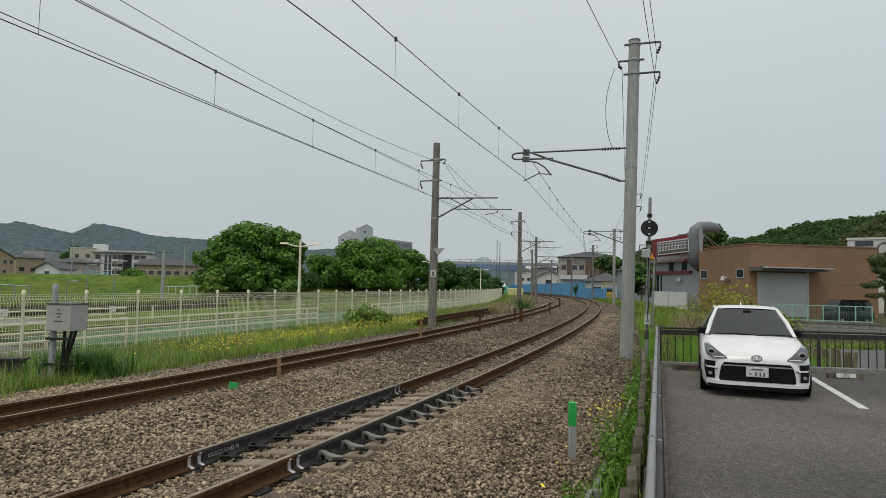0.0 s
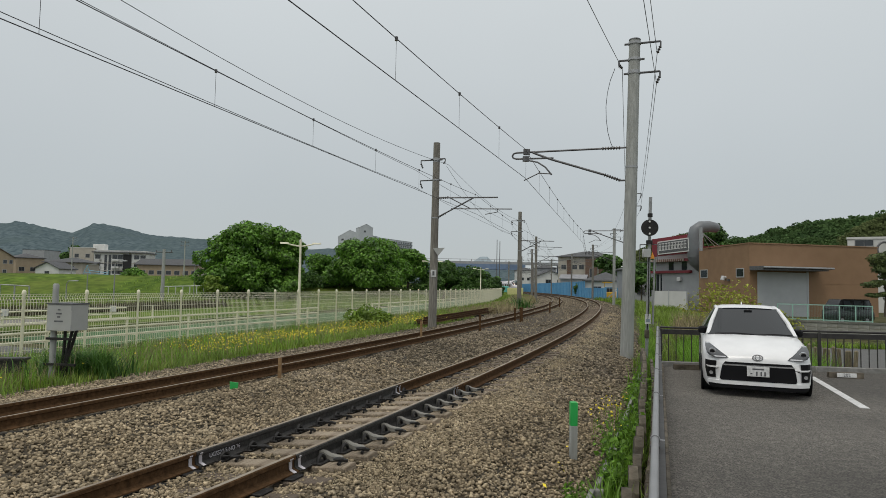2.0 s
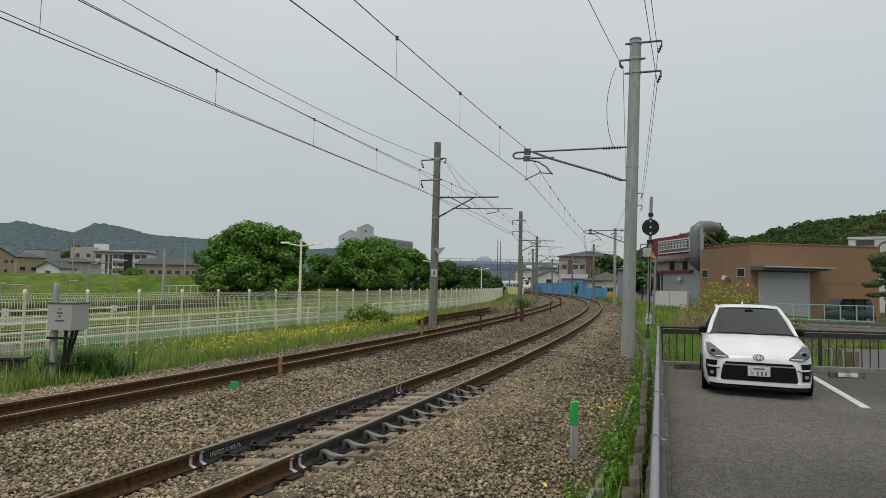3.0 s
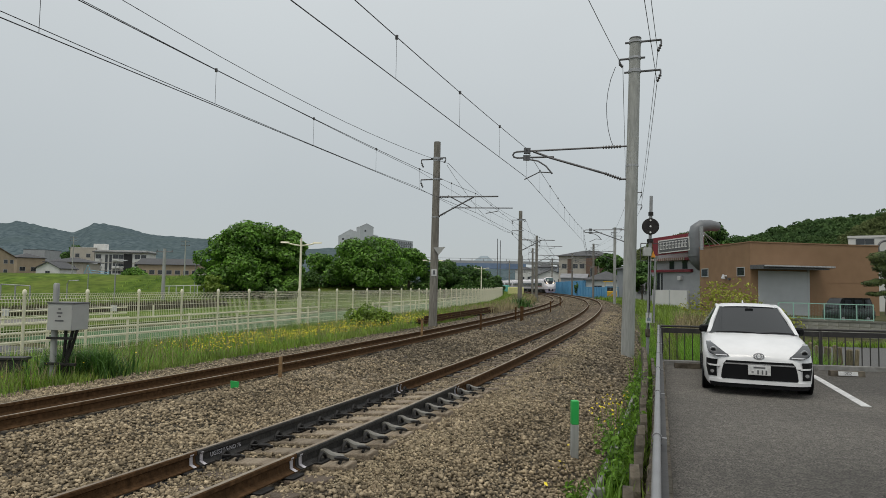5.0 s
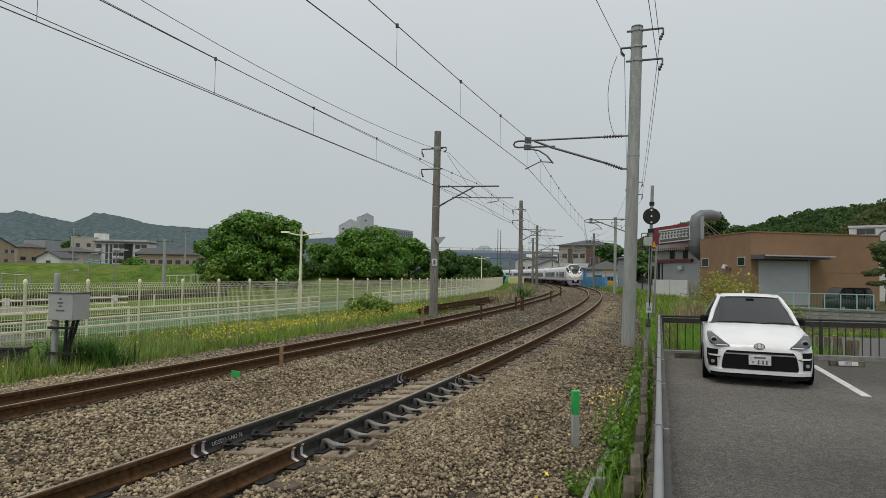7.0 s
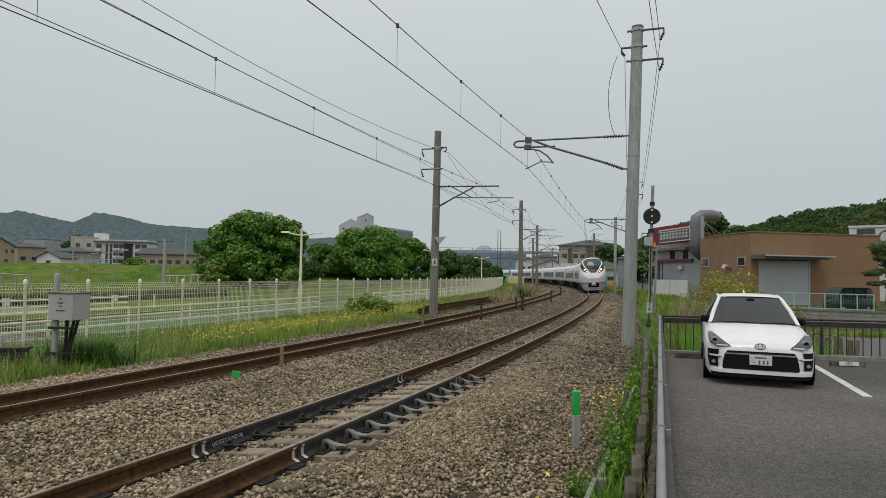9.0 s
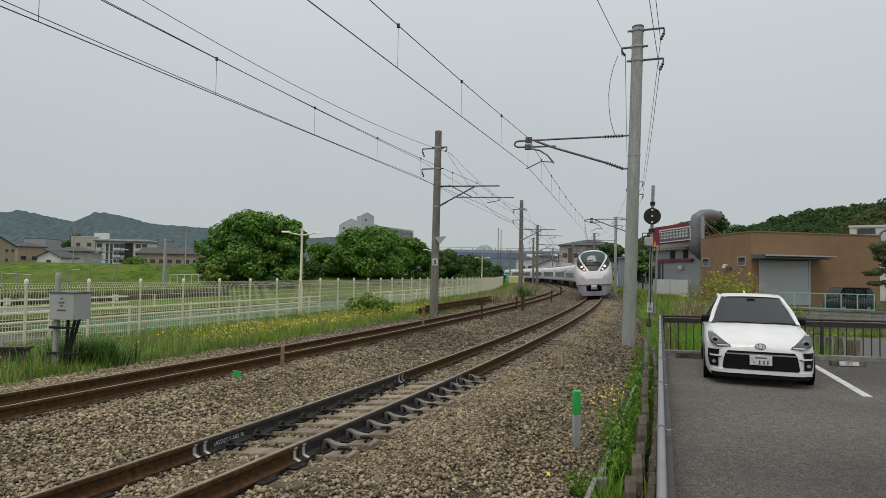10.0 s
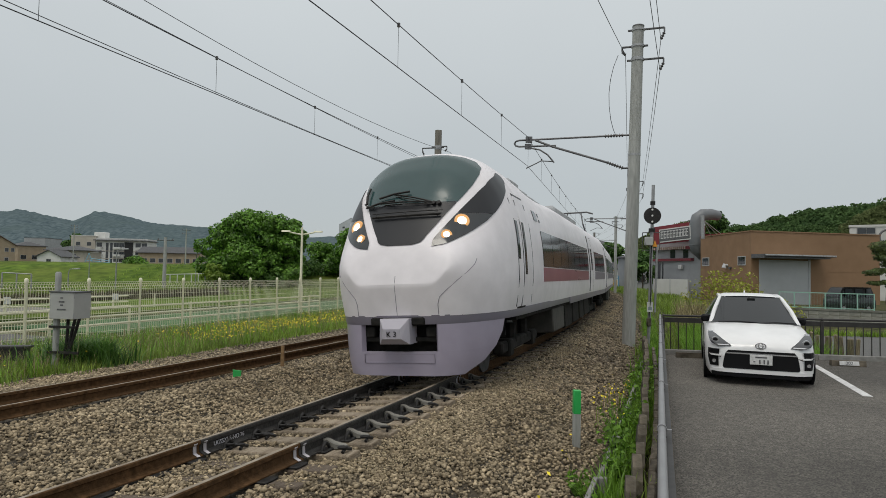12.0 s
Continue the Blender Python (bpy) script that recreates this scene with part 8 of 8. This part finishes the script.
# ---- grass and weeds ----
def blades(name, pts, height, width, material, seed, label, bend=0.5):
    """Tapered bent grass blades standing at points."""
    r = np.random.default_rng(seed)
    n = len(pts)
    a = r.uniform(0, 2 * math.pi, n)
    side = np.stack([np.cos(a), np.sin(a), np.zeros(n)], 1)
    lean = np.stack([-np.sin(a), np.cos(a), np.zeros(n)], 1)
    h = height * r.uniform(0.45, 1.25, (n, 1))
    w = width * r.uniform(0.6, 1.3, (n, 1))
    b = bend * r.uniform(0.1, 1.2, (n, 1)) * h
    up = np.array([[0, 0, 1.0]])
    v = np.stack([pts - side * w, pts + side * w, pts + side * w * 0.75 + up * h * 0.55 + lean * b * 0.3, pts - side * w * 0.75 + up * h * 0.55 + lean * b * 0.3, pts + up * h * 0.95 + lean * b], 1).reshape(-1, 3)
    k = np.arange(n)[:, None] * 5
    f = np.concatenate([k + np.array([[0, 1, 2]]), k + np.array([[0, 2, 3]]), k + np.array([[3, 2, 4]])])
    ob = new(name, array_mesh(name, v, f, material))
    return tagged(ob, label, "grass", kind="stuff")


vr = np.random.default_rng(77)


def strip_pts(n, s0, s1, o0, o1, z=None, clump=0.0):
    s, o = vr.uniform(s0, s1, n), vr.uniform(o0, o1, n)
    if clump:
        keep = np.array([noise.noise((a * 0.9, b * 0.9, 3.0)) for a, b in zip(s, o)]) > vr.uniform(-clump, clump, n) * 0.6 - 0.05
        s, o = s[keep], o[keep]
    p = at_many(s, o, np.zeros(len(s)))
    p[:, 2] = ground_z(p[:, 0], p[:, 1]) if z is None else z
    b = bed_z(o)
    m_ = (o > -3.1) & (o < 8.4)
    p[m_, 2] = np.maximum(p[m_, 2], b[m_]) if z is None else z
    return p


def off_line(p):
    """Metres to the left of the line, roughly."""
    i = np.abs(CY[None] - p[:, 1:2]).argmin(1)
    return -(p[:, 0] - CX[i]) * np.sin(HEAD[i])


def lot_pts(n, a0, a1, b0, b1, z=-0.55):
    a, b = vr.uniform(a0, a1, n), vr.uniform(b0, b1, n)
    p = np.array([CORNER.x, CORNER.y, 0])[None] + a[:, None] * np.array(LOT_D)[None] + b[:, None] * np.array(LOT_E)[None]
    p[:, 2] = z
    return p[off_line(p) < -4.2]


blades("grass_left", strip_pts(60000, 1, 30, 7.55, 12.6, clump=0.5), 0.27, 0.0065, M_GRASS, 1, "rough green grass between ballast and fence", 1.0)
blades("grass_left_far", strip_pts(15000, 30, 112, 7.9, 12.2), 0.42, 0.028, M_GRASS, 2, "rough green grass along the fence farther off", 0.6)
blades("grass_edge", strip_pts(4000, 1, 40, 7.0, 7.8, clump=1.0), 0.2, 0.007, M_GRASS, 3, "thin grass creeping into the ballast", 0.8)
blades("dry_stalks", strip_pts(3500, 6, 60, 7.6, 12.0, clump=0.7), 0.6, 0.006, M_DRY, 4, "dry brown stalks among the grass", 0.3)
blades("grass_right", np.concatenate([strip_pts(3000, 0.5, 11, -3.5, -3.14, z=-0.45, clump=1.6), strip_pts(7000, 11, 40, -3.5, -3.05, z=-0.42, clump=1.0)]), 0.3, 0.011, M_GRASSTALL, 5, "green weeds along the edging", 0.7)
blades("grass_ditch", strip_pts(14000, 9, 60, -6.5, -2.9, z=-0.5, clump=0.9), 0.42, 0.01, M_GRASS, 6, "green grass round the mast and signal", 0.7)
blades("grass_slabs", strip_pts(700, 1, 16, -3.75, -3.5, z=-0.3, clump=1.2), 0.26, 0.011, M_GRASS, 7, "weeds growing between slabs and fence", 0.6)
blades("tall_grass", lot_pts(26000, -9, -0.3, -1.5, 3.6), 0.8, 0.01, M_GRASSTALL, 8, "tall bright green grass behind the car park", 0.55)
blades("tall_grass_far", lot_pts(9000, -30, -9, -4, 4.5), 0.8, 0.022, M_GRASS, 9, "tall green grass before the workshops", 0.5)
blades("dry_reeds", lot_pts(2600, -13, -8, 0.5, 3.8, -0.4), 1.25, 0.012, M_DRY, 10, "tall dry yellow reeds before the workshops", 0.4)
blades("verge_grass", lot_pts(5000, -13.3, -12.2, 4, 26, -0.55), 0.35, 0.02, M_GRASS, 11, "green verge at the foot of the wall", 0.6)
blades("verge_grass_near", lot_pts(3000, -1.2, -0.3, 3.4, 26, -0.55), 0.25, 0.014, M_GRASS, 12, "low grass between fence and lane", 0.6)
blades("grass_curve_right", strip_pts(9000, 40, 110, -7.5, -3.3), 0.5, 0.03, M_GRASS, 13, "green weeds along the outside of the curve", 0.6)
blades("grass_inner", strip_pts(8000, 60, 200, 6.8, 12), 0.42, 0.045, M_GRASS, 14, "weeds inside the curve", 0.6)
blades("bank_grass", strip_pts(5000, 40, 130, 20, 60), 0.35, 0.05, M_GRASS, 15, "longer grass on the verge", 0.6)
blades("straw_grass", strip_pts(9000, 4, 36, 8.0, 12.0, clump=0.8), 0.5, 0.006, M_DRY, 17, "wispy straw-coloured grass stalks among the green", 0.5)
blades("grass_clumps_left", strip_pts(16000, 3, 34, 7.9, 12.2, clump=1.6), 0.45, 0.009, M_GRASSTALL, 18, "taller bright green grass clumps by the fence", 0.9)
# long dark tuft under the cabinet
c = np.array([cb.x + 0.35, cb.y + 0.5, -0.5])
n_ = 1300
tp = c[None] + np.column_stack([vr.normal(scale=0.4, size=n_), vr.normal(scale=0.2, size=n_), np.zeros(n_)])
blades("long_grass_tuft", tp, 0.64, 0.015, M_GRASSDARK, 16, "dark green arching grass tuft under the cabinet", 1.0)
# weeds in leaf along the right edge
WEEDS = ((2.9, -3.3, 1.0), (3.6, -3.25, 0.9), (4.3, -3.36, 0.8), (5.3, -3.22, 0.7), (6.6, -3.3, 0.9), (7.3, -3.2, 1.15), (8.1, -3.12, 1.2), (8.8, -3.25, 1.1), (10.2, -3.3, 1.1), (11.6, -3.25, 1.3), (12.8, -3.2, 1.3), (3.2, -3.02, 0.5), (6.0, -2.95, 0.6))
for k, (s_, o_, size) in enumerate(WEEDS):
    t = thing("weed_clump", "leafy bright green weed clump by the edging", "plant", Matrix.Translation(at(s_, o_, -0.45)), group="weed clumps")
    rr = np.random.default_rng(200 + k)
    g, tips, dirs = Geo(), [], []
    for _ in range(int(22 * size)):
        a, q = rr.uniform(0, 2 * math.pi), rr.uniform(0.1, 0.34) * size
        top = (math.cos(a) * q * 0.7, math.sin(a) * q * 0.9, rr.uniform(0.12, 0.42) * size)
        g.tube([(0, 0, -0.05), (top[0] * 0.4, top[1] * 0.4, top[2] * 0.65), top], 0.003, 4)
        for u in np.linspace(0.35, 1, 9):
            tips.append((top[0] * u + rr.normal() * 0.02, top[1] * u + rr.normal() * 0.02, top[2] * u ** 0.8 + rr.normal() * 0.015))
            dirs.append((math.cos(a) * 0.5, math.sin(a) * 0.5, 0.8))
    v, f = leaf_cloud(np.array(tips), np.array(dirs), 0.034, rr)
    ob = new("leaves", array_mesh("leaves", v, f, M_GRASSTALL))
    ob.parent = t
    tagged(part("stems", g, M_GRASSDARK, t), kind="stuff")


def flowers(name, pts, h, size, label, seed):
    r = np.random.default_rng(seed)
    top = pts + np.column_stack([r.normal(scale=0.03, size=(len(pts), 2)), h * r.uniform(0.6, 1.2, len(pts))])
    v, f = leaf_cloud(top, np.tile([0, -0.5, 0.8], (len(pts), 1)), size, r)
    ob = new(name, array_mesh(name, v, f, M_YELLOW))
    tagged(ob, label, "flowers", kind="stuff")
    blades(name + "_stems", pts, h * 0.9, 0.004, M_GRASS, seed + 1, "thin stems of the yellow flowers", 0.2)


flowers("yellow_flowers", strip_pts(5200, 14, 36, 7.7, 10.4, clump=0.6), 0.42, 0.024, "yellow wild flowers by the fence", 21)
flowers("yellow_flowers_near", strip_pts(70, 3, 12, 7.6, 10, clump=0.5), 0.4, 0.025, "scattered yellow wild flowers", 23)
flowers("yellow_flowers_right", np.concatenate([strip_pts(45, 8, 10.8, -3.2, -2.75, z=-0.42), strip_pts(10, 4, 7, -3.0, -2.8, z=-0.4)]), 0.42, 0.02, "yellow wild flowers by the edging", 25)

# spiky clump at the second mast, dark hedge rows beyond the road
mc = np.array(gz((7.22, 58.00, 0.20), 0.0))
n_ = 150
blades("spiky_clump", mc[None] + np.column_stack([vr.normal(scale=0.5, size=n_), vr.normal(scale=0.4, size=n_), np.zeros(n_)]), 1.2, 0.035, M_GRASSDARK, 51, "dark green spiky clump at the mast's foot", 0.8)
blades("dry_weeds_curve", strip_pts(7500, 45, 110, 6.6, 10.5), 0.6, 0.02, M_DRY, 52, "dry brown weeds inside the curve", 0.4)
blades("hedge_row", strip_pts(7000, 14, 46, 29.5, 30.8, z=-0.45), 0.6, 0.03, mat("brown_hedge", (0.06, 0.05, 0.03), (0.13, 0.11, 0.06), 2, 0.8, 0, island=0.4), 53, "low brown hedge beyond the road", 0.8)
blades("field_rows", strip_pts(9000, 10, 60, 32, 44, z=-0.5), 0.4, 0.03, M_GRASS, 54, "green field rows before the bank", 0.8)


# ---- what moves ----
def motions():
    times = [0.5 * i for i in range(25)]
    for k, car in enumerate(TRAIN):
        walk(car, [(t, car_pose(k, t)) for t in times])


motions()
